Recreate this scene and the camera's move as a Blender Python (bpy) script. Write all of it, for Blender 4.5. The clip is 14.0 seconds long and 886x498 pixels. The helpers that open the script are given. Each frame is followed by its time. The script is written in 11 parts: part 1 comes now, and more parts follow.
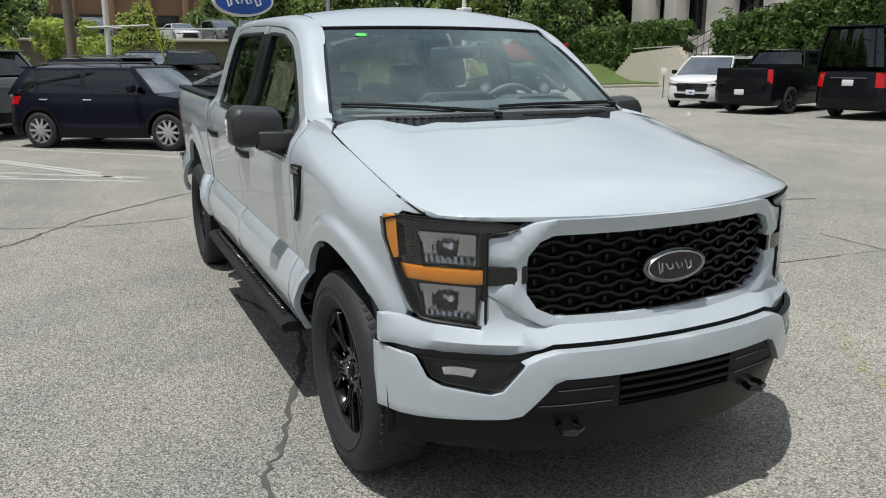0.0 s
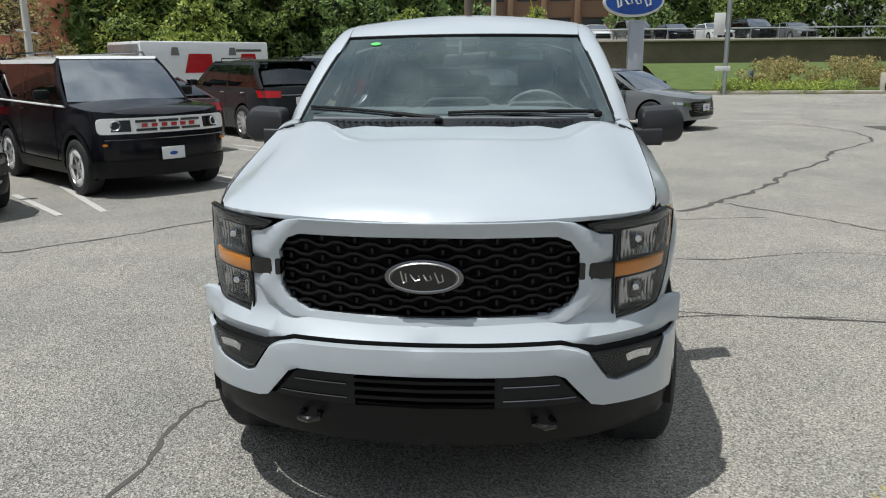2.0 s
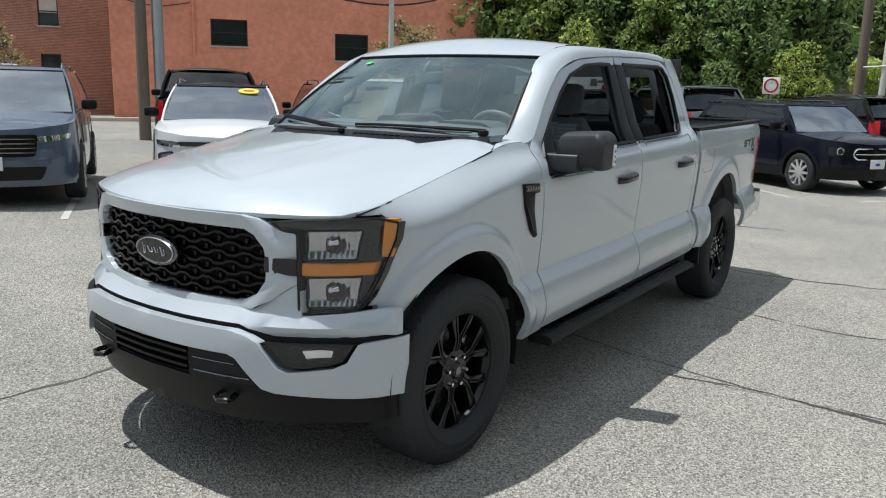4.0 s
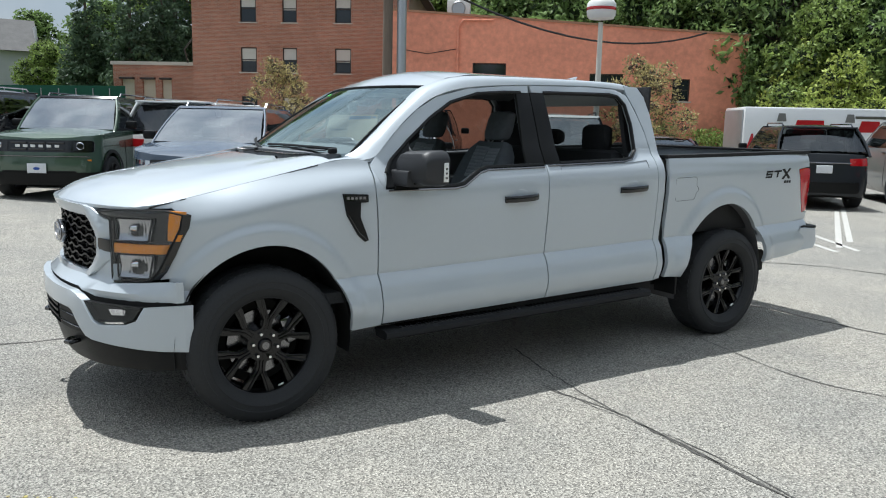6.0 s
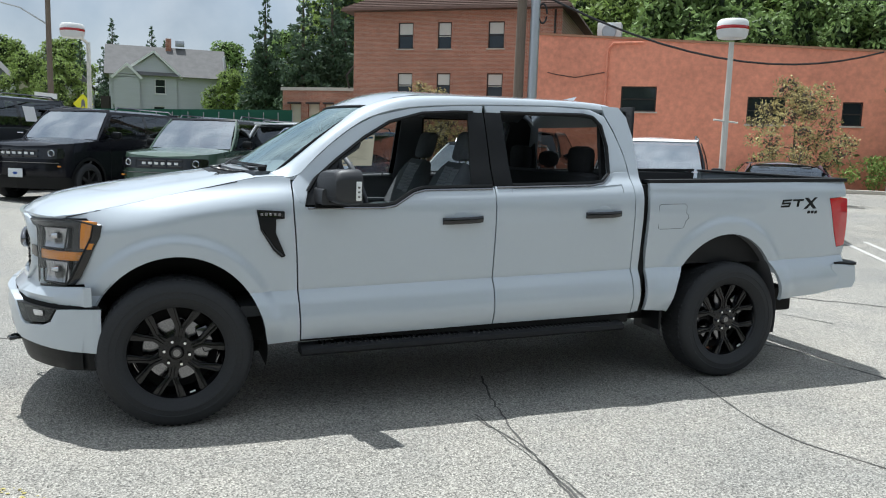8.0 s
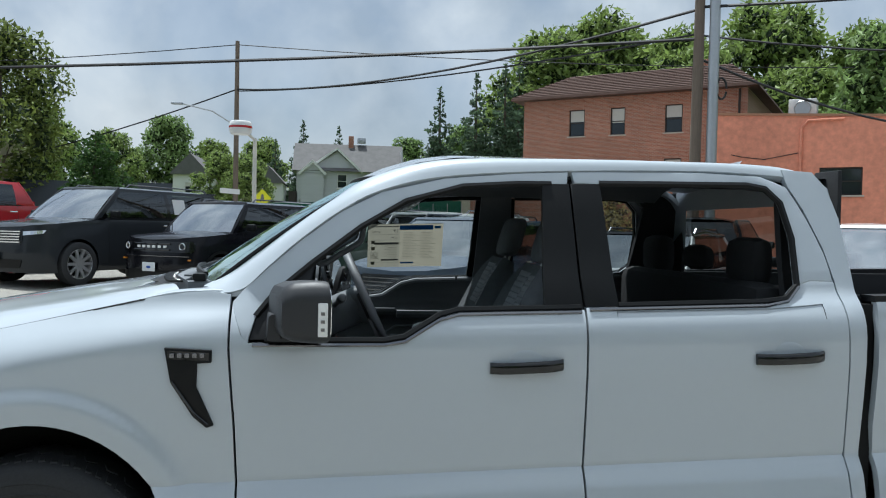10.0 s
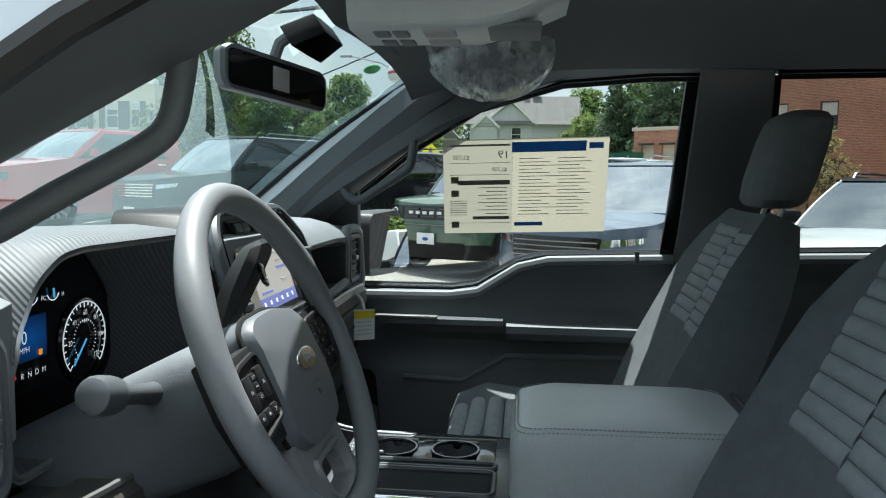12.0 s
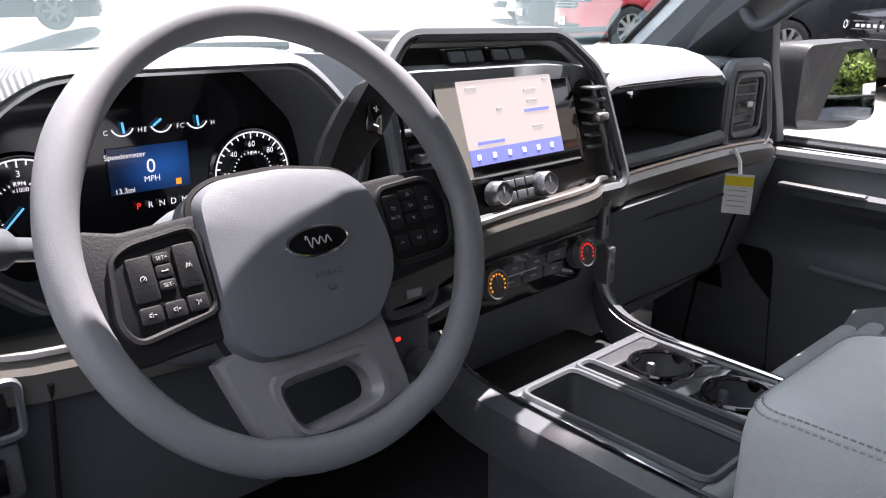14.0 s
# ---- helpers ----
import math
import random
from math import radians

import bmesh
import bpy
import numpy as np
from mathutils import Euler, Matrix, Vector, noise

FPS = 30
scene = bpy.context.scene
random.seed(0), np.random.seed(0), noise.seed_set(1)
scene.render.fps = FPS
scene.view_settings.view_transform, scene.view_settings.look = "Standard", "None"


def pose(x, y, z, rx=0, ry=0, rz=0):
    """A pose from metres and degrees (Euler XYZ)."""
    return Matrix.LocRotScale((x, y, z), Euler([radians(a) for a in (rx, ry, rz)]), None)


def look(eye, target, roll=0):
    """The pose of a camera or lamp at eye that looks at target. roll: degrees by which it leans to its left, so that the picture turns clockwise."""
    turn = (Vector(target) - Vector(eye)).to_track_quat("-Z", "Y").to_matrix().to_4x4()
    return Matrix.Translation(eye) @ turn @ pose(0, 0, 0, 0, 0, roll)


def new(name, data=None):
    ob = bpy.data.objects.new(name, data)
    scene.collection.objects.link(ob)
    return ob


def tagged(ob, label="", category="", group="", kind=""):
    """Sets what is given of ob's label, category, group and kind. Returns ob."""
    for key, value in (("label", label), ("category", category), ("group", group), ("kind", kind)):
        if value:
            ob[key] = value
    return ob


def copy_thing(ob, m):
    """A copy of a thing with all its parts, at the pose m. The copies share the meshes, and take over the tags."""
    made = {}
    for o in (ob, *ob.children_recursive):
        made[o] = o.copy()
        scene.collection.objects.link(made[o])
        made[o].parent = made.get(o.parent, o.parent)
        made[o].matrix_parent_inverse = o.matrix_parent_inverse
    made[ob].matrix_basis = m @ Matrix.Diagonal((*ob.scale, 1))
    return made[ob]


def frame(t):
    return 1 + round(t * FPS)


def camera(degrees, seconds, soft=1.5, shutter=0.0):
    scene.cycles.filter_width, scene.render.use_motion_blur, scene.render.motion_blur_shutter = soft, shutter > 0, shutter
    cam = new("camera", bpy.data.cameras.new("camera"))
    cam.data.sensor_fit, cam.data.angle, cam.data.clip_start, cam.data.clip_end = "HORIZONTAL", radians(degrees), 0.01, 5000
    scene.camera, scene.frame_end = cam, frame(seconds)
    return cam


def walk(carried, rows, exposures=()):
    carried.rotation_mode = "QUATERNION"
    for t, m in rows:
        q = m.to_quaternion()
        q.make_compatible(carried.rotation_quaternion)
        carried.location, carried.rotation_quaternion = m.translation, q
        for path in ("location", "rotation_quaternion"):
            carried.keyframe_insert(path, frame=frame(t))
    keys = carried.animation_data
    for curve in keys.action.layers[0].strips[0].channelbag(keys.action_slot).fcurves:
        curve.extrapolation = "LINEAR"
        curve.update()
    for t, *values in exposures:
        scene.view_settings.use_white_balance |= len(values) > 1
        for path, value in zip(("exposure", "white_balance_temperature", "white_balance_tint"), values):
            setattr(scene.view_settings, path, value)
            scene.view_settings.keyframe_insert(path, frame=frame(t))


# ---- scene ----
cam = camera(59.2, 14.0, soft=1.1)
PATH = [
    (0, (-1.904, 1.842, 1.645), (-0.147, 1.012, 1.172), -0.1),
    (0.5, (-2.108, 1.422, 1.655), (-0.277, 0.774, 1.178), 0.3),
    (1, (-2.353, 0.894, 1.687), (-0.454, 0.492, 1.206), 0.2),
    (1.5, (-2.438, 0.316, 1.667), (-0.501, 0.195, 1.185), -0.2),
    (2, (-2.444, -0.311, 1.674), (-0.509, -0.126, 1.204), -0.5),
    (2.5, (-2.31, -0.881, 1.641), (-0.42, -0.411, 1.188), -0.5),
    (3, (-2.121, -1.488, 1.634), (-0.311, -0.756, 1.2), 0.0),
    (3.2, (-2.056, -1.748, 1.622), (-0.284, -0.924, 1.195), 0.4),
    (5.3, (-0.94, -4.134, 1.596), (0.322, -2.62, 1.26), 1.6),
    (5.5, (-0.798, -4.319, 1.569), (0.411, -2.76, 1.242), 1.6),
    (6, (-0.423, -4.741, 1.575), (0.651, -3.083, 1.26), 1.2),
    (6.5, (-0.019, -5.051, 1.567), (0.93, -3.317, 1.26), 1.1),
    (7, (0.345, -5.329, 1.559), (1.19, -3.541, 1.26), 1.0),
    (7.2, (0.458, -5.409, 1.565), (1.268, -3.605, 1.267), 1.1),
    (9.3, (1.555, -4.476, 1.590), (2.003, -2.532, 1.452), 1.5),
    (9.5, (1.689, -4.252, 1.591), (2.080, -2.294, 1.483), 1.2),
    (10, (1.960, -3.610, 1.605), (2.210, -1.626, 1.556), 1.2),
    (10.5, (2.172, -2.950, 1.597), (2.300, -0.954, 1.580), 1.3),
    (11, (2.211, -2.313, 1.571), (2.238, -0.313, 1.544), 1.3),
    (11.5, (2.259, -1.726, 1.531), (2.175, 0.271, 1.460), 1.2),
    (12, (2.296, -1.250, 1.519), (2.096, 0.733, 1.350), 0.8),
    (12.5, (2.350, -0.937, 1.519), (1.924, 0.996, 1.230), 0.2),
    (13, (2.450, -0.812, 1.502), (1.397, 0.817, 1.017), 2.0),
    (13.5, (2.554, -0.756, 1.512), (1.173, 0.556, 0.904), 0.6),
    (14, (2.582, -0.758, 1.515), (1.191, 0.541, 0.902), 0.5),
]
walk(cam, [(t, look(eye, target, roll)) for t, eye, target, roll in PATH], exposures=[(0, -0.29, 6300, 8), (3.2, -0.24, 6200, 8), (5.3, 0.12, 6030, 7), (7.2, 0.13, 5980, 7), (9.3, 0.50, 5850, 6), (10.0, 0.14, 5830, 5), (10.5, 0.24, 5810, 5), (11.0, 0.15, 5800, 4), (11.5, 0.42, 5850, 3), (12.0, 1.4, 6100, 3), (12.5, 1.66, 6150, 6), (13.0, 1.27, 5950, 9), (13.5, 2.12, 6430, 20), (14.0, 2.34, 6530, 23)])

# ---- world and sun ----
SUN_WAY = Vector((0.11, -0.28, -1.0)).normalized()
world = bpy.data.worlds.new("sky")
scene.world = world
world.use_nodes = True
wn, wl = world.node_tree.nodes, world.node_tree.links
sky = wn.new("ShaderNodeTexSky")
sky.sky_type, sky.sun_disc = "NISHITA", False
sky.sun_elevation, sky.sun_rotation = radians(73), radians(-21)
sky.air_density, sky.dust_density = 1.0, 1.6
cloud_noise = wn.new("ShaderNodeTexNoise")
cloud_noise.inputs["Scale"].default_value = 3.4
cloud_noise.inputs["Detail"].default_value = 8
cloud_noise.inputs["Roughness"].default_value = 0.56
cloud_noise.inputs["Distortion"].default_value = 0.35
cloud_ramp = wn.new("ShaderNodeValToRGB")
cloud_ramp.color_ramp.elements[0].position, cloud_ramp.color_ramp.elements[1].position = 0.40, 0.62
cloud_ramp.color_ramp.elements[0].color = (0.52, 0.52, 0.52, 1)
cloud_shade = wn.new("ShaderNodeTexNoise")
cloud_shade.inputs["Scale"].default_value = 6.0
cloud_shade.inputs["Detail"].default_value = 6
cloud_col = wn.new("ShaderNodeValToRGB")
cloud_col.color_ramp.elements[0].position, cloud_col.color_ramp.elements[1].position = 0.35, 0.66
cloud_col.color_ramp.elements[0].color = (4.3, 4.75, 5.2, 1)
cloud_col.color_ramp.elements[1].color = (7.6, 7.75, 7.8, 1)
sky_mix = wn.new("ShaderNodeMix")
sky_mix.data_type = "RGBA"
wl.new(cloud_noise.outputs["Fac"], cloud_ramp.inputs["Fac"])
wl.new(cloud_shade.outputs["Fac"], cloud_col.inputs["Fac"])
wl.new(cloud_ramp.outputs["Color"], sky_mix.inputs[0])
wl.new(sky.outputs["Color"], sky_mix.inputs[6])
# a hazy sky brightens towards the zenith
way = wn.new("ShaderNodeTexCoord")
split, rise, haze = wn.new("ShaderNodeSeparateXYZ"), wn.new("ShaderNodeMapRange"), wn.new("ShaderNodeVectorMath")
haze.operation = "SCALE"
rise.inputs["To Min"].default_value, rise.inputs["To Max"].default_value = 0.95, 1.8
wl.new(way.outputs["Generated"], split.inputs[0])
wl.new(split.outputs["Z"], rise.inputs["Value"])
wl.new(cloud_col.outputs["Color"], haze.inputs[0])
wl.new(rise.outputs[0], haze.inputs["Scale"])
wl.new(haze.outputs[0], sky_mix.inputs[7])
wl.new(sky_mix.outputs[2], wn["Background"].inputs["Color"])
wn["Background"].inputs["Strength"].default_value = 0.080

sun_data = bpy.data.lights.new("sun", "SUN")
sun_data.energy, sun_data.angle, sun_data.color = 4.9, radians(0.53), (1.0, 0.965, 0.91)
sun = new("sun", sun_data)
sun.matrix_world = look((0, 0, 40), Vector((0, 0, 40)) + SUN_WAY)


# ---- materials ----
def mat(name, color, rough=0.5, metal=0.0, coat=0.0, vary=0.06, scale=9.0, bump=0.0, bump_scale=120.0, alpha=1.0,
        trans=0.0, ior=1.45, emit=0.0, spec=0.5, rand=0.0, rough_vary=0.0, island=False, stretch=None):
    """A surface with colour variation at two scales, grain relief and gloss."""
    m = bpy.data.materials.new(name)
    m.use_nodes = True
    n, l = m.node_tree.nodes, m.node_tree.links
    b = n["Principled BSDF"]
    b.inputs["Roughness"].default_value, b.inputs["Metallic"].default_value = rough, metal
    b.inputs["Coat Weight"].default_value, b.inputs["Coat Roughness"].default_value = coat, 0.03
    b.inputs["Alpha"].default_value, b.inputs["Transmission Weight"].default_value = alpha, trans
    b.inputs["IOR"].default_value, b.inputs["Specular IOR Level"].default_value = ior, spec
    col = (*color, 1)
    tc = n.new("ShaderNodeTexCoord")
    vec = tc.outputs["Object"]
    if stretch:
        mp = n.new("ShaderNodeMapping")
        mp.inputs["Scale"].default_value = stretch
        l.new(vec, mp.inputs["Vector"])
        vec = mp.outputs["Vector"]
    if vary > 0:
        big, fine = n.new("ShaderNodeTexNoise"), n.new("ShaderNodeTexNoise")
        for t, s, d in ((big, scale, 3), (fine, scale * 14, 4)):
            t.inputs["Scale"].default_value, t.inputs["Detail"].default_value = s, d
            l.new(vec, t.inputs["Vector"])
        add = n.new("ShaderNodeMath")
        add.operation = "ADD"
        l.new(big.outputs["Fac"], add.inputs[0])
        l.new(fine.outputs["Fac"], add.inputs[1])
        last = add.outputs[0]
        if rand > 0:
            src = n.new("ShaderNodeNewGeometry").outputs["Random Per Island"] if island else n.new("ShaderNodeObjectInfo").outputs["Random"]
            mul, add2 = n.new("ShaderNodeMath"), n.new("ShaderNodeMath")
            mul.operation, add2.operation = "MULTIPLY_ADD", "ADD"
            mul.inputs[1].default_value, mul.inputs[2].default_value = rand / max(vary, 0.01), -0.5 * rand / max(vary, 0.01)
            l.new(src, mul.inputs[0])
            l.new(mul.outputs[0], add2.inputs[0])
            l.new(last, add2.inputs[1])
            last = add2.outputs[0]
        mr = n.new("ShaderNodeMapRange")
        mr.clamp = False
        mr.inputs["From Min"].default_value, mr.inputs["From Max"].default_value = 0.5, 1.5
        mr.inputs["To Min"].default_value, mr.inputs["To Max"].default_value = 1 - vary, 1 + vary
        l.new(last, mr.inputs["Value"])
        mx = n.new("ShaderNodeVectorMath")
        mx.operation = "SCALE"
        mx.inputs[0].default_value = color
        l.new(mr.outputs[0], mx.inputs["Scale"])
        l.new(mx.outputs[0], b.inputs["Base Color"])
        if rough_vary > 0:
            rr = n.new("ShaderNodeMapRange")
            rr.inputs["From Min"].default_value, rr.inputs["From Max"].default_value = 0.3, 0.7
            rr.inputs["To Min"].default_value, rr.inputs["To Max"].default_value = rough - rough_vary, rough + rough_vary
            l.new(big.outputs["Fac"], rr.inputs["Value"])
            l.new(rr.outputs[0], b.inputs["Roughness"])
    else:
        b.inputs["Base Color"].default_value = col
    if bump > 0:
        bt, bp = n.new("ShaderNodeTexNoise"), n.new("ShaderNodeBump")
        bt.inputs["Scale"].default_value, bt.inputs["Detail"].default_value = bump_scale, 3
        l.new(vec, bt.inputs["Vector"])
        bp.inputs["Strength"].default_value, bp.inputs["Distance"].default_value = bump, 0.01
        l.new(bt.outputs["Fac"], bp.inputs["Height"])
        l.new(bp.outputs["Normal"], b.inputs["Normal"])
    if emit > 0:
        b.inputs["Emission Color"].default_value, b.inputs["Emission Strength"].default_value = col, emit
    return m


def glass(name, tint=(0.9, 0.95, 0.93), share=0.85, rough=0.0, base=0.075, rise=4.5, sheen=(0.9, 0.95, 1.0)):
    """Thin pane: lets the view through with a tint, and mirrors by Fresnel."""
    m = bpy.data.materials.new(name)
    m.use_nodes = True
    n, l = m.node_tree.nodes, m.node_tree.links
    n.remove(n["Principled BSDF"])
    t, g, mix, fr = n.new("ShaderNodeBsdfTransparent"), n.new("ShaderNodeBsdfGlossy"), n.new("ShaderNodeMixShader"), n.new("ShaderNodeMath")
    face, power = n.new("ShaderNodeLayerWeight"), n.new("ShaderNodeMath")
    face.inputs["Blend"].default_value = 0.5
    power.operation, fr.operation = "POWER", "MULTIPLY_ADD"
    power.inputs[1].default_value = rise
    l.new(face.outputs["Facing"], power.inputs[0])
    l.new(power.outputs[0], fr.inputs[0])
    fr.inputs[1].default_value, fr.inputs[2].default_value  = 0.90, base
    t.inputs["Color"].default_value = (*[c * share for c in tint], 1)
    g.inputs["Roughness"].default_value, g.inputs["Color"].default_value = rough, (*sheen, 1)
    l.new(fr.outputs[0], mix.inputs["Fac"])
    l.new(t.outputs[0], mix.inputs[1])
    l.new(g.outputs[0], mix.inputs[2])
    l.new(mix.outputs[0], n["Material Output"].inputs["Surface"])
    return m


# ---- mesh helpers ----
def part(name, bm, material, parent=None, label="", sharp=38, smooth=True):
    """Links a bmesh as one mesh object, under a thing or a part."""
    me = bpy.data.meshes.new(name)
    bm.to_mesh(me)
    bm.free()
    if smooth:
        me.polygons.foreach_set("use_smooth", [True] * len(me.polygons))
        me.set_sharp_from_angle(angle=radians(sharp))
    me.materials.append(material)
    ob = new(name, me)
    ob.parent = parent
    if label:
        ob["label"] = label
    return ob


def share(name, ob, m, parent):
    """Another object on the same mesh, at the pose m under parent."""
    o = new(name, ob.data)
    o.parent, o.matrix_basis = parent, m
    return o


def thing(name, label, category, m=None, group="", kind=""):
    ob = new(name)
    ob.empty_display_size = 0.2
    if m is not None:
        ob.matrix_world = m
    return tagged(ob, label, category, group, kind)


def single(name, bm, material, label, category, m=None, group="", kind="", sharp=38):
    """A thing that is one mesh."""
    ob = part(name, bm, material, sharp=sharp)
    if m is not None:
        ob.matrix_world = m
    return tagged(ob, label, category, group, kind)


def box(c, s, bevel=0.0, segs=2, bm=None, m=None):
    """A box with centre c and size s, its edges rounded."""
    b = bmesh.new()
    bmesh.ops.create_cube(b, size=1.0, matrix=Matrix.Translation(c) @ Matrix.Diagonal((*s, 1)))
    if bevel > 0:
        bmesh.ops.bevel(b, geom=b.edges[:], offset=min(bevel, min(s) * 0.49), segments=segs, affect="EDGES", profile=0.5)
    return merge(bm, b, m)


def merge(bm, b, m=None):
    if m is not None:
        b.transform(m)
    if bm is None:
        return b
    vs = [bm.verts.new(v.co) for v in b.verts]
    b.verts.index_update()
    for f in b.faces:
        try:
            bm.faces.new([vs[v.index] for v in f.verts])
        except ValueError:
            pass
    b.free()
    return bm


def frame_at(p, way):
    """A pose at p whose z axis runs along way."""
    return Matrix.Translation(p) @ Vector(way).to_track_quat("Z", "Y").to_matrix().to_4x4()


def cyl(p0, p1, r, r2=None, seg=20, bm=None, bevel=0.0):
    p0, p1 = Vector(p0), Vector(p1)
    b = bmesh.new()
    h = (p1 - p0).length
    bmesh.ops.create_cone(b, cap_ends=True, segments=seg, radius1=r, radius2=r if r2 is None else r2, depth=h)
    if bevel > 0:
        bmesh.ops.bevel(b, geom=[e for e in b.edges if abs(abs(e.verts[0].co.z) - h / 2) < 1e-5 and abs(e.verts[0].co.z - e.verts[1].co.z) < 1e-5],
                        offset=bevel, segments=2, affect="EDGES", profile=0.5)
    return merge(bm, b, frame_at((p0 + p1) / 2, p1 - p0))


def lathe(profile, seg=48, bm=None, m=None, closed=False):
    """A turned form about z from rows of (radius, height)."""
    b = bmesh.new()
    rings = []
    for r, z in profile:
        rings.append([b.verts.new((r * math.cos(2 * math.pi * k / seg), r * math.sin(2 * math.pi * k / seg), z)) for k in range(seg)])
    pairs = list(zip(rings, rings[1:])) + ([(rings[-1], rings[0])] if closed else [])
    for a, c in pairs:
        for k in range(seg):
            b.faces.new((a[k], a[(k + 1) % seg], c[(k + 1) % seg], c[k]))
    bmesh.ops.remove_doubles(b, verts=b.verts[:], dist=1e-6)
    bmesh.ops.recalc_face_normals(b, faces=b.faces[:])
    return merge(bm, b, m)


def tube(points, r, seg=8, bm=None, closed=False, flat=None):
    """A bar swept along points; r a number or one for each point; flat: (wide, high) for a squared section."""
    b = bmesh.new()
    pts = [Vector(p) for p in points]
    rs = r if isinstance(r, (list, tuple)) else [r] * len(pts)
    rings, up = [], None
    n = len(pts)
    for i, p in enumerate(pts):
        a = pts[(i - 1) % n] if closed or i > 0 else p
        c = pts[(i + 1) % n] if closed or i < n - 1 else p
        way = (c - a).normalized()
        if up is None:
            up = Vector((0, 0, 1)) if abs(way.z) < 0.9 else Vector((1, 0, 0))
        side = way.cross(up).normalized()
        up = side.cross(way).normalized()
        if flat:
            w, h = flat
            ring = [p + side * sx * w / 2 + up * sz * h / 2 for sx, sz in ((-1, -1), (1, -1), (1, 1), (-1, 1))]
        else:
            ring = [p + (side * math.cos(2 * math.pi * k / seg) + up * math.sin(2 * math.pi * k / seg)) * rs[i] for k in range(seg)]
        rings.append([b.verts.new(v) for v in ring])
    k = len(rings[0])
    for a, c in list(zip(rings, rings[1:])) + ([(rings[-1], rings[0])] if closed else []):
        for j in range(k):
            b.faces.new((a[j], a[(j + 1) % k], c[(j + 1) % k], c[j]))
    if not closed:
        b.faces.new(rings[0][::-1])
        b.faces.new(rings[-1])
    bmesh.ops.recalc_face_normals(b, faces=b.faces[:])
    return merge(bm, b)


def loft(rings, bm=None, closed=True, caps=True):
    """Skins rows of points; closed: each row is a ring."""
    b = bmesh.new()
    rows = [[b.verts.new(p) for p in ring] for ring in rings]
    k = len(rows[0])
    for a, c in zip(rows, rows[1:]):
        for j in range(k if closed else k - 1):
            b.faces.new((a[j], a[(j + 1) % k], c[(j + 1) % k], c[j]))
    if caps and closed:
        b.faces.new(rows[0][::-1])
        b.faces.new(rows[-1])
    bmesh.ops.remove_doubles(b, verts=b.verts[:], dist=1e-6)
    bmesh.ops.recalc_face_normals(b, faces=b.faces[:])
    return merge(bm, b)


def fill_grid(outline, step):
    b = bmesh.new()
    b.faces.new([b.verts.new((u, v, 0)) for u, v in outline])
    us, vs = [p[0] for p in outline], [p[1] for p in outline]
    su, sv = step[:2] if isinstance(step, tuple) else (step, step)
    for lo, hi, s, no in ((min(us), max(us), su, (1, 0, 0)), (min(vs), max(vs), sv, (0, 1, 0))):
        k = max(1, int((hi - lo) / s))
        for i in range(1, k):
            c = lo + (hi - lo) * i / k + 1.3e-4
            bmesh.ops.bisect_plane(b, geom=b.verts[:] + b.edges[:] + b.faces[:], dist=1e-6, plane_co=(c * no[0], c * no[1], 0), plane_no=no)
    for c in (step[2] if isinstance(step, tuple) and len(step) > 2 else ()):
        bmesh.ops.bisect_plane(b, geom=b.verts[:] + b.edges[:] + b.faces[:], dist=1e-6, plane_co=(0, c, 0), plane_no=(0, 1, 0))
    return b


def sheet(outline, fn, step=0.05, back=None, bevel=0.0, bm=None, flip=False):
    """A panel: the outline (u, v) filled and laid on the surface fn(u, v); back: the way its edges fold to; bevel: rounding of the fold."""
    b = fill_grid(outline, step)
    for v in b.verts:
        v.co = fn(v.co.x, v.co.y)
    bmesh.ops.recalc_face_normals(b, faces=b.faces[:])
    if back is not None:
        rim = [e for e in b.edges if e.is_boundary]
        got = bmesh.ops.extrude_edge_only(b, edges=rim)
        for v in got["geom"]:
            if isinstance(v, bmesh.types.BMVert):
                v.co += Vector(back)
        if bevel > 0:
            bmesh.ops.bevel(b, geom=[e for e in rim if e.is_valid], offset=bevel, segments=2, affect="EDGES", profile=0.5, clamp_overlap=True)
        bmesh.ops.recalc_face_normals(b, faces=b.faces[:])
    bmesh.ops.triangulate(b, faces=[f for f in b.faces if len(f.verts) > 4])
    return merge(bm, b)


def prism(outline, fn, depth, bm=None, bevel=0.0):
    """A plate: the outline on the surface fn(u, v), thickened by the vector depth."""
    b = bmesh.new()
    f = b.faces.new([b.verts.new(fn(u, v)) for u, v in outline])
    got = bmesh.ops.extrude_face_region(b, geom=[f])
    for v in got["geom"]:
        if isinstance(v, bmesh.types.BMVert):
            v.co += Vector(depth)
    bmesh.ops.recalc_face_normals(b, faces=b.faces[:])
    if bevel > 0:
        bmesh.ops.bevel(b, geom=b.edges[:], offset=bevel, segments=2, affect="EDGES", profile=0.5, clamp_overlap=True)
    return merge(bm, b)


def rounded(outline, r, k=4):
    """The outline with its corners rounded by up to r."""
    out, n = [], len(outline)
    for i in range(n):
        a, p, c = (Vector(outline[(i + d) % n]) for d in (-1, 0, 1))
        ra = min(r, (a - p).length * 0.45, (c - p).length * 0.45)
        p0, p1 = p + (a - p).normalized() * ra, p + (c - p).normalized() * ra
        for j in range(k + 1):
            t = j / k
            out.append(tuple((1 - t) ** 2 * p0 + 2 * t * (1 - t) * p + t * t * p1))
    return out


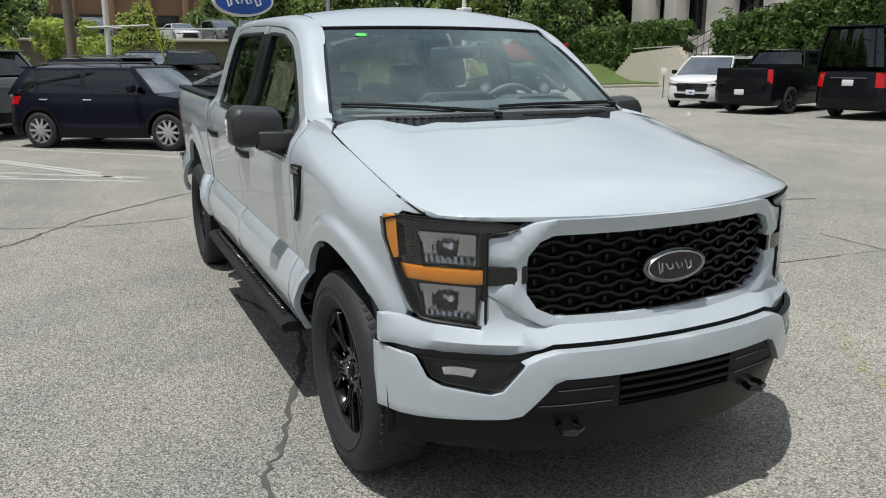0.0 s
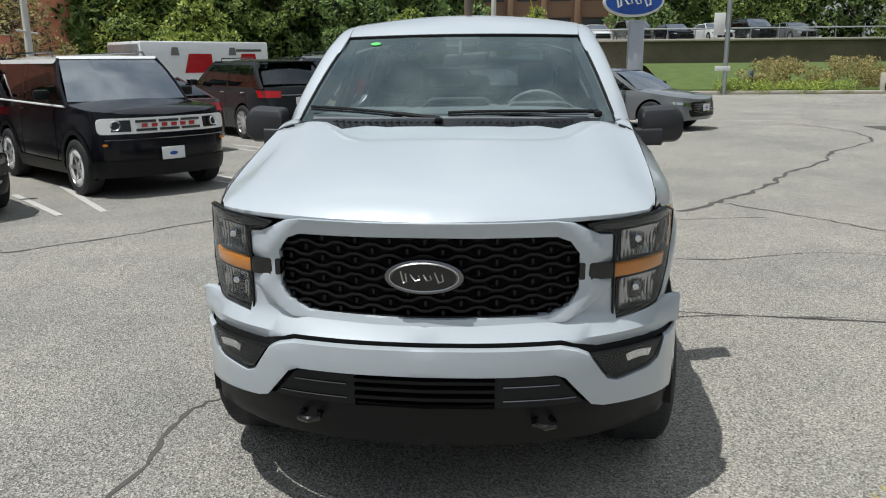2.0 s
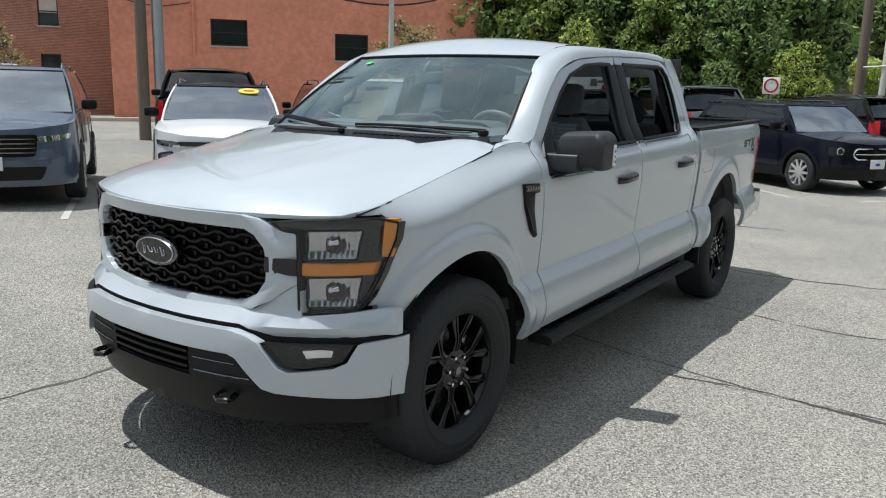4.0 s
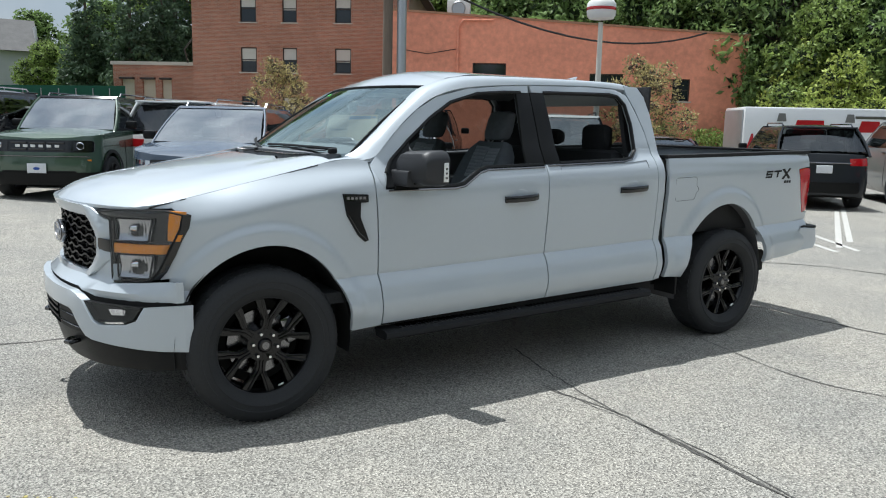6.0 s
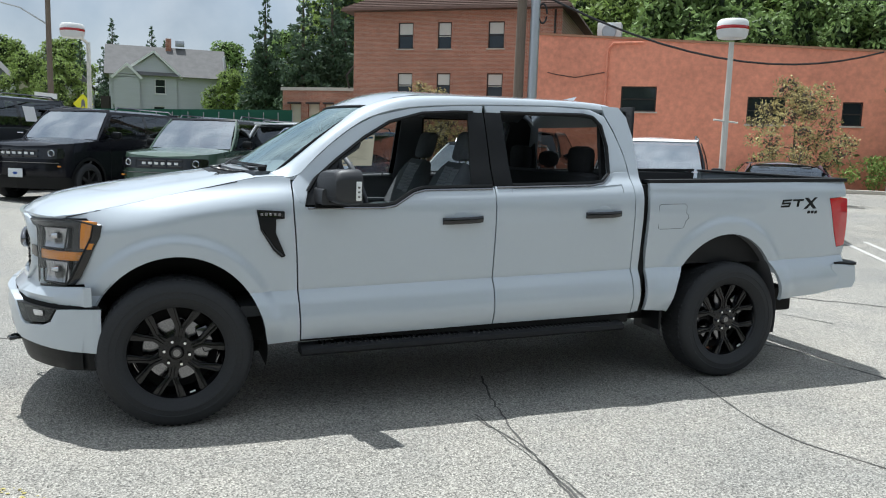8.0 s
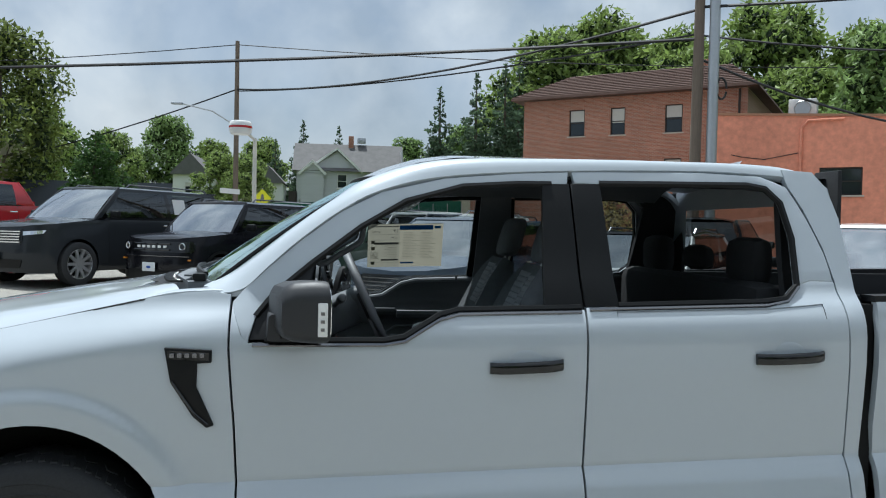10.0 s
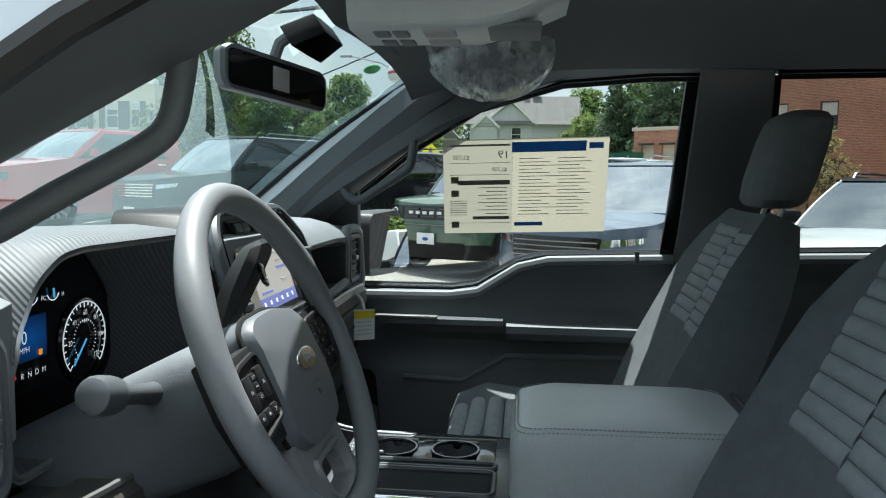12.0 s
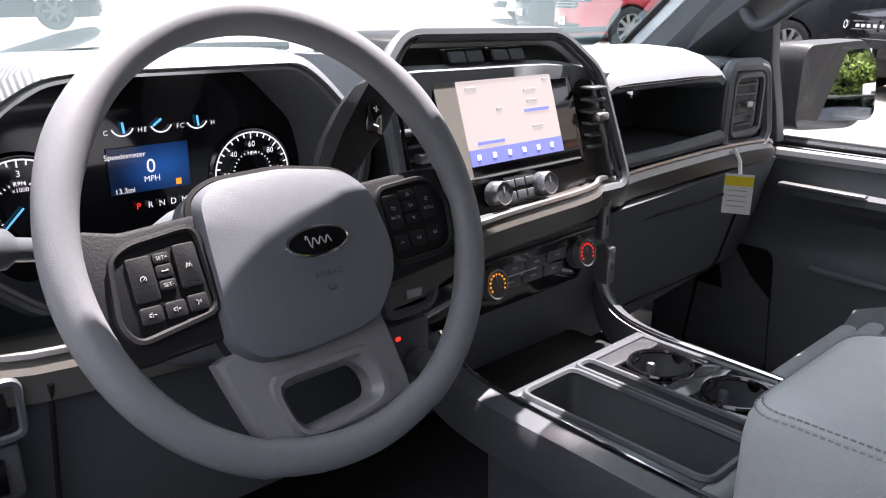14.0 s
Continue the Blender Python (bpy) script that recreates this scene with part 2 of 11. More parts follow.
def smooth_line(points, k=6):
    """A Catmull-Rom line through points."""
    P = [Vector(p) for p in points]
    P = [2 * P[0] - P[1]] + P + [2 * P[-1] - P[-2]]
    out = []
    for i in range(1, len(P) - 2):
        for j in range(k):
            t = j / k
            out.append(0.5 * (2 * P[i] + (P[i + 1] - P[i - 1]) * t + (2 * P[i - 1] - 5 * P[i] + 4 * P[i + 1] - P[i + 2]) * t * t
                              + (3 * P[i] - P[i - 1] - 3 * P[i + 1] + P[i + 2]) * t ** 3))
    return out + [P[-2]]


def mirrored(bm):
    """A copy of a bmesh on the other side of the plane y = 0."""
    b = bm.copy()
    for v in b.verts:
        v.co.y = -v.co.y
    bmesh.ops.reverse_faces(b, faces=b.faces[:])
    return b


def text(body, size, m, material, parent, name="lettering", depth=0.0):
    """Flat letters, centred on the pose m, that face its z axis."""
    c = bpy.data.curves.new("letters", "FONT")
    c.body, c.size, c.align_x, c.align_y, c.extrude = body, size, "CENTER", "CENTER", depth
    t = bpy.data.objects.new("letters", c)
    me = bpy.data.meshes.new_from_object(t)
    bpy.data.objects.remove(t)
    me.materials.clear()
    me.materials.append(material)
    ob = new(name, me)
    ob.parent, ob.matrix_basis = parent, m
    return ob


def mix(a, b, t):
    return a + (b - a) * t


def ease(a, b, x):
    t = min(1.0, max(0.0, (x - a) / (b - a)))
    return t * t * (3 - 2 * t)

PAINT = mat("pale_grey_paint", (0.475, 0.520, 0.560), rough=0.33, metal=0.05, coat=1.0, vary=0.015, scale=2.0, bump=0.012, bump_scale=900)
BLACK_GLOSS = mat("gloss_black", (0.006, 0.006, 0.007), rough=0.13, coat=0.4, vary=0.05)
BLACK_SATIN = mat("satin_black_plastic", (0.009, 0.0095, 0.010), rough=0.42, vary=0.12, bump=0.05, bump_scale=700, spec=0.22)
TRIM = mat("grained_black_trim", (0.014, 0.0145, 0.016), rough=0.55, vary=0.14, bump=0.10, bump_scale=500, spec=0.28)
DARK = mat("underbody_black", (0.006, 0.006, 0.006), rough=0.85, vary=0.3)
RUBBER = mat("tyre_rubber", (0.030, 0.031, 0.033), rough=0.66, vary=0.28, scale=9, bump=0.08, bump_scale=260, rough_vary=0.12, spec=0.32)
RIM = mat("gloss_black_rim", (0.005, 0.005, 0.0055), rough=0.16, coat=0.0, spec=0.5, vary=0.1)
STEEL = mat("brushed_steel", (0.52, 0.52, 0.53), rough=0.32, metal=1.0, vary=0.1)
CHROME = mat("chrome", (0.80, 0.80, 0.81), rough=0.07, metal=1.0, vary=0.03)
LAMP_CHROME = mat("lamp_chrome", (0.46, 0.46, 0.47), rough=0.10, metal=1.0, vary=0.05)
DARK_CHROME = mat("smoked_chrome", (0.20, 0.20, 0.21), rough=0.16, metal=1.0, vary=0.05)
AMBER = mat("amber_lens", (0.62, 0.22, 0.015), rough=0.12, coat=0.6, vary=0.1, scale=60)
RED_LENS = mat("red_lens", (0.50, 0.008, 0.012), rough=0.12, coat=0.3, vary=0.12, scale=30)
GLASS = glass("clear_glass", (0.92, 0.95, 0.93), 0.74)
WINDSCREEN = glass("windscreen_glass", (0.84, 0.95, 0.92), 0.80, base=0.16, rise=3.3, sheen=(0.80, 0.97, 0.97))
LENS = glass("lamp_lens", (0.97, 0.98, 1.0), 0.96, base=0.045)
GRILLE_BLACK = mat("grille_black", (0.005, 0.005, 0.0055), rough=0.34, spec=0.35, vary=0.1)
TINT = glass("tinted_glass", (0.5, 0.53, 0.52), 0.70)
PRIVACY = glass("privacy_glass", (0.58, 0.62, 0.61), 0.66)
MIRROR = mat("mirror_silver", (0.86, 0.88, 0.88), rough=0.01, metal=1.0, vary=0)
WHITE = mat("white_print", (0.80, 0.80, 0.78), rough=0.5, vary=0.04)
GREEN = mat("green_sticker", (0.10, 0.62, 0.12), rough=0.5, vary=0.04)
CARPET = mat("black_carpet", (0.045, 0.047, 0.050), rough=0.98, vary=0.25, scale=60, bump=0.3, bump_scale=800)


# ================= the pickup truck =================
truck = thing("pickup_truck", "pale grey crew-cab pickup truck with black trim and open driver's window", "pickup truck")


def lerp(x, xs, ys):
    return float(np.interp(x, xs, ys))


def seam_z(x):
    """Height of the bonnet's side seam."""
    return 1.142 + (x - 0.38) * 0.229


def seam_y(x):
    """Half width of the bonnet's side seam."""
    return lerp(x, [0.38, 0.44, 0.52, 0.62, 0.85, 1.10, 1.32], [0.798, 0.818, 0.832, 0.842, 0.850, 0.851, 0.848])


def side_y(x, z):
    """Half width of the body at x and z."""
    zc = z - 0.027 * (x - 2.4) if x > 1.5 else z + 0.0243
    y = lerp(zc, [0.38, 0.46, 0.54, 0.585, 0.62, 0.70, 0.748, 0.762, 0.776, 0.81, 0.95, 1.10, 1.20, 1.235, 1.27, 1.30, 1.32, 1.35, 1.37, 1.86],
             [0.930, 0.958, 0.986, 0.993, 0.991, 0.972, 0.9445, 0.9335, 0.9385, 0.9415, 0.955, 0.966, 0.965, 0.9605, 0.951, 0.936, 0.922, 0.895, 0.882, 0.722])
    for cx, a, b0, w in ((0.962, 0.470, 0.535, 1.0), (4.585, 0.50, 0.61, 0.9)):
        r = math.hypot((x - cx) / a, (z - 0.42) / b0)
        y += 0.027 * w * (1 - ease(1.13, 1.21, r)) * ease(0.42, 0.60, z)
    if x < 0.95:
        y -= 0.085 * ((0.95 - x) / 0.42) ** 2
    if x < 1.62:
        d = seam_z(x) - z
        if d < 0.15:
            y = mix(y, seam_y(x) + 0.003, (1 - max(0.0, d) / 0.15) ** 2 * ease(1.66, 1.45, x))
    if x > 5.2:
        y -= 0.05 * ((x - 5.2) / 0.5) ** 2
    return y


def left(x, z):
    return Vector((x, -side_y(x, z), z))


def raked(outline):
    """The outline with its heights taken along the body's slightly rising lines."""
    return [(x, z - 0.027 * (x - 2.4)) for x, z in outline]


def raked_left(x, z):
    return left(x, z + 0.027 * (x - 2.4))


def both(name, make, material, parent, label="", sharp=38):
    """A part for the driver's side and its twin on the other side."""
    b = make()
    other = mirrored(b)
    return part(name, b, material, parent, label, sharp), part(name, other, material, parent, label, sharp)


def arc(cx, a, b0, start, end, n=26, cz=0.42):
    return [(cx + a * math.cos(radians(mix(start, end, i / n))), cz + b0 * math.sin(radians(mix(start, end, i / n)))) for i in range(n + 1)]


IN = (0, 0.03, 0)
ARCH_F = arc(0.965, 0.468, 0.530, 8, 163)
ARCH_R = arc(4.585, 0.490, 0.610, 172, 12)

# wings
wing_outline = ([(1.575, 1.368), (1.578, 1.20), (1.598, 0.94), (1.618, 0.452), (1.44, 0.440)] + ARCH_F
                + [(0.512, 0.70), (0.500, 0.795), (0.445, 0.79), (0.492, 0.94), (0.535, 1.05), (0.548, 1.118), (0.520, 1.145), (0.46, 1.143), (0.425, 1.146)]
                + [(x, seam_z(x)) for x in (0.43, 0.48, 0.54, 0.6, 0.7, 0.84, 0.96, 1.1, 1.2, 1.3)] + [(1.42, 1.372), (1.52, 1.378)])
wings = both("wing", lambda: sheet(wing_outline, left, (0.026, 0.0165, (0.7377,)), IN, 0.004), PAINT, truck)

# doors
DOOR_TOP = [(2.792, 1.832), (2.60, 1.822), (2.32, 1.795), (2.09, 1.738), (1.95, 1.665), (1.81, 1.560), (1.70, 1.462), (1.62, 1.388), (1.585, 1.345)]
DLO_F = [(2.785, 1.786), (2.60, 1.784), (2.39, 1.768), (2.18, 1.708), (2.02, 1.612), (1.85, 1.482), (1.72, 1.372), (1.665, 1.30), (1.645, 1.222)]
BELT_F = [(1.645, 1.214), (2.10, 1.216), (2.17, 1.228), (2.29, 1.300), (2.36, 1.318), (2.811, 1.330)]
door_low = [(1.584, 1.335), (1.586, 1.20), (1.606, 0.94), (1.626, 0.458), (2.811, 0.487)] + BELT_F[::-1] + [(1.62, 1.24)]
doors_f = both("front_door", lambda: sheet(raked(door_low), raked_left, (0.08, 0.0165, (0.748, 0.762, 0.776)), IN, 0.003), PAINT, truck, sharp=17)
door_frame = DOOR_TOP + [(1.584, 1.335), (1.622, 1.238), (1.645, 1.214)] + DLO_F[::-1]
both("door_frame", lambda: sheet(door_frame, left, 0.06, IN, 0.005), PAINT, truck)

DLO_R = [(2.825, 1.338), (3.50, 1.358), (3.59, 1.375), (3.648, 1.425), (3.655, 1.60), (3.63, 1.735), (3.575, 1.790), (3.50, 1.802), (2.815, 1.790)]
rear_low = [(2.819, 0.487), (3.815, 0.508), (3.812, 0.79), (3.802, 1.37), (3.795, 1.44), (3.70, 1.44), (3.648, 1.425), (3.59, 1.375), (3.50, 1.358), (2.819, 1.338)]
doors_r = both("rear_door", lambda: sheet(raked(rear_low), raked_left, (0.08, 0.0165, (0.748, 0.762, 0.776)), IN, 0.003), PAINT, truck, sharp=17)
rear_frame = [(2.806, 1.833), (3.30, 1.846), (3.56, 1.838), (3.66, 1.80), (3.715, 1.70), (3.77, 1.56), (3.795, 1.44), (3.70, 1.44)] + DLO_R[3:][:1] + DLO_R[4:]
both("door_frame", lambda: sheet(rear_frame, left, 0.06, IN, 0.005), PAINT, truck)

# black pillar panels, belt strips and window seals
def pillar_panel():
    b = sheet([(2.668, 1.334), (2.809, 1.337), (2.792, 1.787), (2.690, 1.787)], lambda x, z: left(x, z) + Vector((0, -0.003, 0)), 0.1, (0, 0.02, 0), 0.003)
    return sheet([(2.817, 1.340), (2.942, 1.343), (2.912, 1.790), (2.799, 1.789)], lambda x, z: left(x, z) + Vector((0, -0.003, 0)), 0.1, (0, 0.02, 0), 0.003, bm=b)


both("pillar_panel", pillar_panel, BLACK_SATIN, truck, "black pillar trim panel")


def seal(points, r=0.011, off=0.004):
    return lambda: tube([left(x, z) + Vector((0, off, 0)) for x, z in points], r, 6)


both("window_seal", seal([(1.70, 1.222), (2.10, 1.224), (2.17, 1.236), (2.29, 1.308), (2.36, 1.326), (2.80, 1.338)], 0.013), BLACK_SATIN, truck)
both("window_seal", seal([(2.725, 1.786)] + DLO_F[1:-1], 0.012), BLACK_SATIN, truck)
both("window_seal", seal([(2.94, 1.346), (3.50, 1.364)] + DLO_R[2:8] + [(2.91, 1.792)], 0.013), BLACK_SATIN, truck)
both("belt_moulding", seal([(1.66, 1.208), (2.10, 1.210), (2.17, 1.222), (2.29, 1.294), (2.36, 1.312), (2.80, 1.324)], 0.007, -0.004), DARK_CHROME, truck)
both("belt_moulding", seal([(2.83, 1.332), (3.50, 1.352), (3.59, 1.368), (3.65, 1.420)], 0.007, -0.004), DARK_CHROME, truck)
both("mirror_sail", lambda: sheet([(1.648, 1.224), (1.80, 1.228), (1.86, 1.48), (1.835, 1.475), (1.72, 1.378), (1.668, 1.30)], lambda x, z: left(x, z) + Vector((0, 0.004, 0)), 0.1, (0, 0.03, 0), 0.003), TRIM, truck, "black mirror mounting panel")

# cab corner, back wall and rear screen
corner = [(3.822, 0.51), (3.872, 0.52), (3.876, 1.37), (3.872, 1.50), (3.860, 1.68), (3.83, 1.80), (3.78, 1.862), (3.655, 1.868), (3.667, 1.808), (3.720, 1.71), (3.775, 1.565), (3.801, 1.44), (3.808, 1.37), (3.818, 0.79)]
both("cab_corner", lambda: sheet(corner, left, (0.05, 0.02), IN, 0.004), PAINT, truck)


def back_wall():
    f = lambda y, z: Vector((3.872 + 0.03 * (1 - (y / 0.9) ** 2) - max(0, z - 1.37) * 0.10, y, z))
    b = sheet([(-0.93, 0.5), (0.93, 0.5), (0.89, 1.37), (-0.89, 1.37)], f, 0.15)
    for s in (1, -1):
        b = sheet([(s * 0.89, 1.37), (s * 0.62, 1.40), (s * 0.56, 1.74), (s * 0.66, 1.84), (s * 0.75, 1.80)], f, 0.2, bm=b)
    return sheet([(-0.66, 1.84), (-0.56, 1.74), (0.56, 1.74), (0.66, 1.84), (0.3, 1.905), (-0.3, 1.905)], f, 0.2, bm=b)


part("cab_back", back_wall(), PAINT, truck)
rs = part("rear_screen", sheet(rounded([(-0.66, 1.365), (0.66, 1.365), (0.585, 1.77), (-0.585, 1.77)], 0.05), lambda y, z: Vector((3.893 + 0.02 * (1 - y * y) - max(0, z - 1.37) * 0.10, y, z)), 0.2), TINT, truck)
rs.visible_shadow = False

# roof and its rails
def roof_z(x, y):
    return 1.935 - 0.052 * (y / 0.66) ** 2 - 0.60 * max(0, 2.44 - x) ** 2 - 1.1 * max(0, x - 3.60) ** 2


roof_outline = [(1.985 + 0.22 * y * y, y) for y in np.linspace(-0.64, 0.64, 15)] + [(2.4, 0.655), (3.0, 0.66), (3.6, 0.66), (3.78, 0.645), (3.84, 0.55), (3.87, 0.3), (3.875, 0), (3.87, -0.3), (3.84, -0.55), (3.78, -0.645), (3.6, -0.66), (3.0, -0.66), (2.4, -0.655)]
def roof_skin(x, y):
    grooves = sum(0.008 * math.exp(-((abs(y) - c) / 0.018) ** 2) for c in (0.36,)) * ease(2.3, 2.6, x) * ease(3.75, 3.5, x)
    return Vector((x, y, roof_z(x, y) - grooves))


part("roof", sheet(roof_outline, roof_skin, (0.12, 0.055)), PAINT, truck)


def rail():
    outer = smooth_line([(1.535, 1.370, 0.862), (1.62, 1.392, 0.868), (1.70, 1.468, 0.853), (1.81, 1.567, 0.822), (1.95, 1.672, 0.789), (2.09, 1.746, 0.766), (2.32, 1.803, 0.747), (2.74, 1.836, 0.737), (3.30, 1.853, 0.732), (3.58, 1.846, 0.734), (3.72, 1.832, 0.738), (3.80, 1.800, 0.742), (3.852, 1.735, 0.752)], 5)
    inner = smooth_line([(1.47, 1.392, 0.79), (1.56, 1.440, 0.772), (1.65, 1.508, 0.748), (1.765, 1.600, 0.715), (1.90, 1.700, 0.680), (2.05, 1.798, 0.645), (2.32, 1.872, 0.652), (2.74, 1.886, 0.657), (3.30, 1.886, 0.658), (3.58, 1.884, 0.658), (3.72, 1.868, 0.652), (3.80, 1.836, 0.648), (3.862, 1.775, 0.645)], 5)
    rows = []
    for o, i in zip(outer, inner):
        rows.append([Vector((mix(o.x, i.x, t), -mix(o.z, i.z, t), mix(o.y, i.y, t))) + (Vector((0, -0.5, 0.6)) * (0.010 + 0.020 * ease(1.54, 1.80, o.x)) * math.sin(math.pi * t)) for t in np.linspace(0, 1, 7)])
    rows = [r + [r[-1] + Vector((0, 0.0, -0.03)), r[0] + Vector((0, 0.03, -0.02))] for r in rows]
    return loft(rows, closed=True)


both("roof_rail", rail, PAINT, truck)
part("roof_aerial", loft([[Vector((3.66 + s * 0.10 + 0.05 * k, y * (0.035 - 0.018 * k), 1.922 + 0.034 * k * (0.3 + 0.7 * s))) for s, y in ((0, -0.2), (0.5, -1), (1.6, -1), (1.6, 1), (0.5, 1), (0, 0.2))] for k in (0, 0.6, 1)]), PAINT, truck, "body-coloured shark-fin aerial")
part("brake_light", box((3.80, 0, 1.885), (0.05, 0.30, 0.03), 0.01), RED_LENS, truck)

# windscreen, cowl and wipers
def screen_at(y, w):
    hw = mix(0.790, 0.640, w)
    q = y * hw
    x = mix(1.275 + 0.335 * q * q, 1.985 + 0.22 * q * q, w)
    z = mix(1.352 + 0.045 * q * q, 1.806 - 0.02 * q * q, w) + 0.022 * math.sin(math.pi * w)
    return Vector((x, q, z))


ws = part("windscreen", sheet([(-1, 0), (1, 0), (1, 1), (-1, 1)], screen_at, 0.125), WINDSCREEN, truck)
ws.visible_shadow = False
part("windscreen_border", tube([screen_at(*p) + Vector((0, 0, 0.002)) for p in [(-1, w / 8) for w in range(9)] + [(y / 6, 1) for y in range(-5, 6)] + [(1, 1 - w / 8) for w in range(9)]], 0.008, 6), BLACK_SATIN, truck)
part("sensor_housing", sheet([(-0.13, 0.90), (0.13, 0.90), (0.09, 0.965), (-0.09, 0.965)], lambda y, w: screen_at(y, w) + Vector((0.010, 0, -0.016)), 0.1, (0.02, 0, -0.03), 0.004), BLACK_SATIN, truck)
part("inspection_sticker", prism([(0.72 + 0.045 * math.cos(a), 0.895 + 0.022 * math.sin(a)) for a in np.linspace(0, 2 * math.pi, 20)[:-1]], lambda y, w: screen_at(y, w) + Vector((-0.003, 0, 0.004)), (0.001, 0, -0.001)), GREEN, truck, "green oval sticker on the glass")
cowl_o = [(screen_at(y, 0.02).x + 0.01, screen_at(y, 0).y) for y in np.linspace(-1, 1, 15)] + [(1.40, 0.80), (1.335, 0.62), (1.20, 0.50), (1.23, 0.40), (1.185, 0.30), (1.16, 0), (1.185, -0.30), (1.23, -0.40), (1.20, -0.50), (1.335, -0.62), (1.40, -0.80)]


def hood_z(x, y):
    ye = seam_y(x)
    pull = ease(0.84, 1.0, abs(y) / ye) * ease(0.38, 0.56, x) * (1 - ease(1.30, 1.36, x))
    return hood_form(x, y) + (seam_z(x) - hood_form(x, ye)) * pull


def hood_form(x, y):
    front = nose_x(abs(y)) + 0.012
    base = 1.168 + (x - 0.38) * 0.207 + 0.032 * (1 - (y / 0.84) ** 2)
    base += 0.008 * math.exp(-(y / (0.52 - 0.10 * (1.3 - x))) ** 2) * ease(0.35, 1.05, x)
    base += 0.006 * math.exp(-((abs(y) - 0.66) / 0.10) ** 2) * ease(0.3, 0.9, x)
    base += 0.050 * (1 - math.exp(-max(0.0, x - front) / 0.07)) * ease(1.55, 0.30, x) * max(0.0, 1 - (abs(y) / 0.80) ** 3)
    base0 = 1.168 + (front - 0.38) * 0.207 + 0.032 * (1 - (y / 0.84) ** 2)
    t = min(1.0, max(0.0, (x - front) / 0.26))
    edge = ease(0.72, 0.845, abs(y)) * 0.030 * ease(0.36, 0.60, x)
    return base - (base0 - 1.140 - 0.012 * abs(y)) * (1 - t) ** 2.4 - edge


NOSE = smooth_line([(0.112, 0, 0), (0.13, 0.22, 0), (0.188, 0.47, 0), (0.262, 0.66, 0), (0.345, 0.78, 0), (0.45, 0.865, 0), (0.545, 0.905, 0), (0.70, 0.935, 0)], 6)
NOSE_Y, NOSE_X = [p.y for p in NOSE], [p.x for p in NOSE]


def nose_x(y):
    return lerp(abs(y), NOSE_Y, NOSE_X)


part("cowl_panel", sheet(cowl_o, lambda x, y: Vector((x, y, hood_z(x, y) - 0.004 if x < 1.25 else min(hood_z(x, y), 1.345 + 0.045 * y * y) - 0.006)), 0.06, (0, 0, -0.03), 0.004), TRIM, truck, "black plastic cowl below the windscreen")
for k in range(15):
    for s in (-1, 1):
        y = s * (0.08 + 0.035 * k)
        x = 1.235 + 0.32 * y * y
        part("cowl_slat", box((x, y, hood_z(x, y) + 0.001), (0.07, 0.012, 0.008), 0.002, 1), BLACK_GLOSS, truck)
for y0, y1, w1 in ((-0.70, 0.02, 0.085), (0.06, 0.74, 0.085)):
    pts = [screen_at(mix(y0, y1, t) / 0.78, 0.03 + w1 * math.sin(math.pi * (0.12 + 0.5 * t))) + Vector((-0.018, 0, 0.022)) for t in np.linspace(0, 1, 12)]
    w = part("wiper", tube(pts, [0.011] * 4 + [0.008] * 8, 6), BLACK_SATIN, truck)
    part("wiper_blade", tube([p + Vector((0.004, 0, -0.014)) for p in pts[3:]], 0.005, 5), RUBBER, w)
    part("washer_jet", box(pts[0] + Vector((-0.02, 0, -0.01)), (0.05, 0.04, 0.03), 0.01), BLACK_SATIN, w)

# bonnet
SEAM_X = (0.40, 0.44, 0.50, 0.58, 0.68, 0.80, 0.95, 1.10, 1.22, 1.285)
hood_o = [(nose_x(y) + 0.012, y) for y in np.linspace(-0.785, 0.785, 33)] + [(x, seam_y(x) - 0.004) for x in SEAM_X] + [(1.312, 0.834), (1.345, 0.822), (1.395, 0.796), (1.325, 0.615), (1.185, 0.505), (1.215, 0.40), (1.170, 0.295), (1.148, 0), (1.170, -0.295), (1.215, -0.40), (1.185, -0.505), (1.325, -0.615), (1.395, -0.796), (1.345, -0.822), (1.312, -0.834)] + [(x, 0.004 - seam_y(x)) for x in SEAM_X[::-1]]
part("bonnet", sheet(hood_o, lambda x, y: Vector((x, y, hood_z(x, y))), 0.045, (0.004, 0, -0.016), 0.004), PAINT, truck)
both("wing_corner", lambda: sheet([(x, -y) for x, y in ((1.292, 0.851), (1.318, 0.839), (1.350, 0.827), (1.403, 0.800), (1.44, 0.792), (1.49, 0.790), (1.62, 0.785), (1.62, 0.864), (1.54, 0.856), (1.46, 0.852), (1.38, 0.850))], lambda x, y: Vector((x, y, lerp(x, [1.29, 1.38, 1.46, 1.54, 1.62], [1.350, 1.369, 1.377, 1.381, 1.380]) + 0.010 * math.sin(math.pi * min(1, max(0, (0.852 + y) / 0.065 + 0.08))))), 0.03, (0, 0.004, -0.02), 0.005), PAINT, truck)
both("seam_gap", lambda: tube([Vector((x, -seam_y(x) - 0.001, seam_z(x) - 0.0045)) for x in (0.42,) + SEAM_X[1:]] + [(1.312, -0.838, 1.353), (1.348, -0.825, 1.359), (1.398, -0.799, 1.366)], 0.0055, 5), DARK, truck)

# front: everything on the nose is laid out by y and z
def nose(off=0.0):
    return lambda y, z: Vector((nose_x(y) + off + 0.05 * max(0.0, z - 0.98) ** 1.5 * 3, y, z))


def halves(pts):
    """A half outline from the middle outwards and back, closed over the middle."""
    return pts + [(-y, z) for y, z in reversed(pts)]


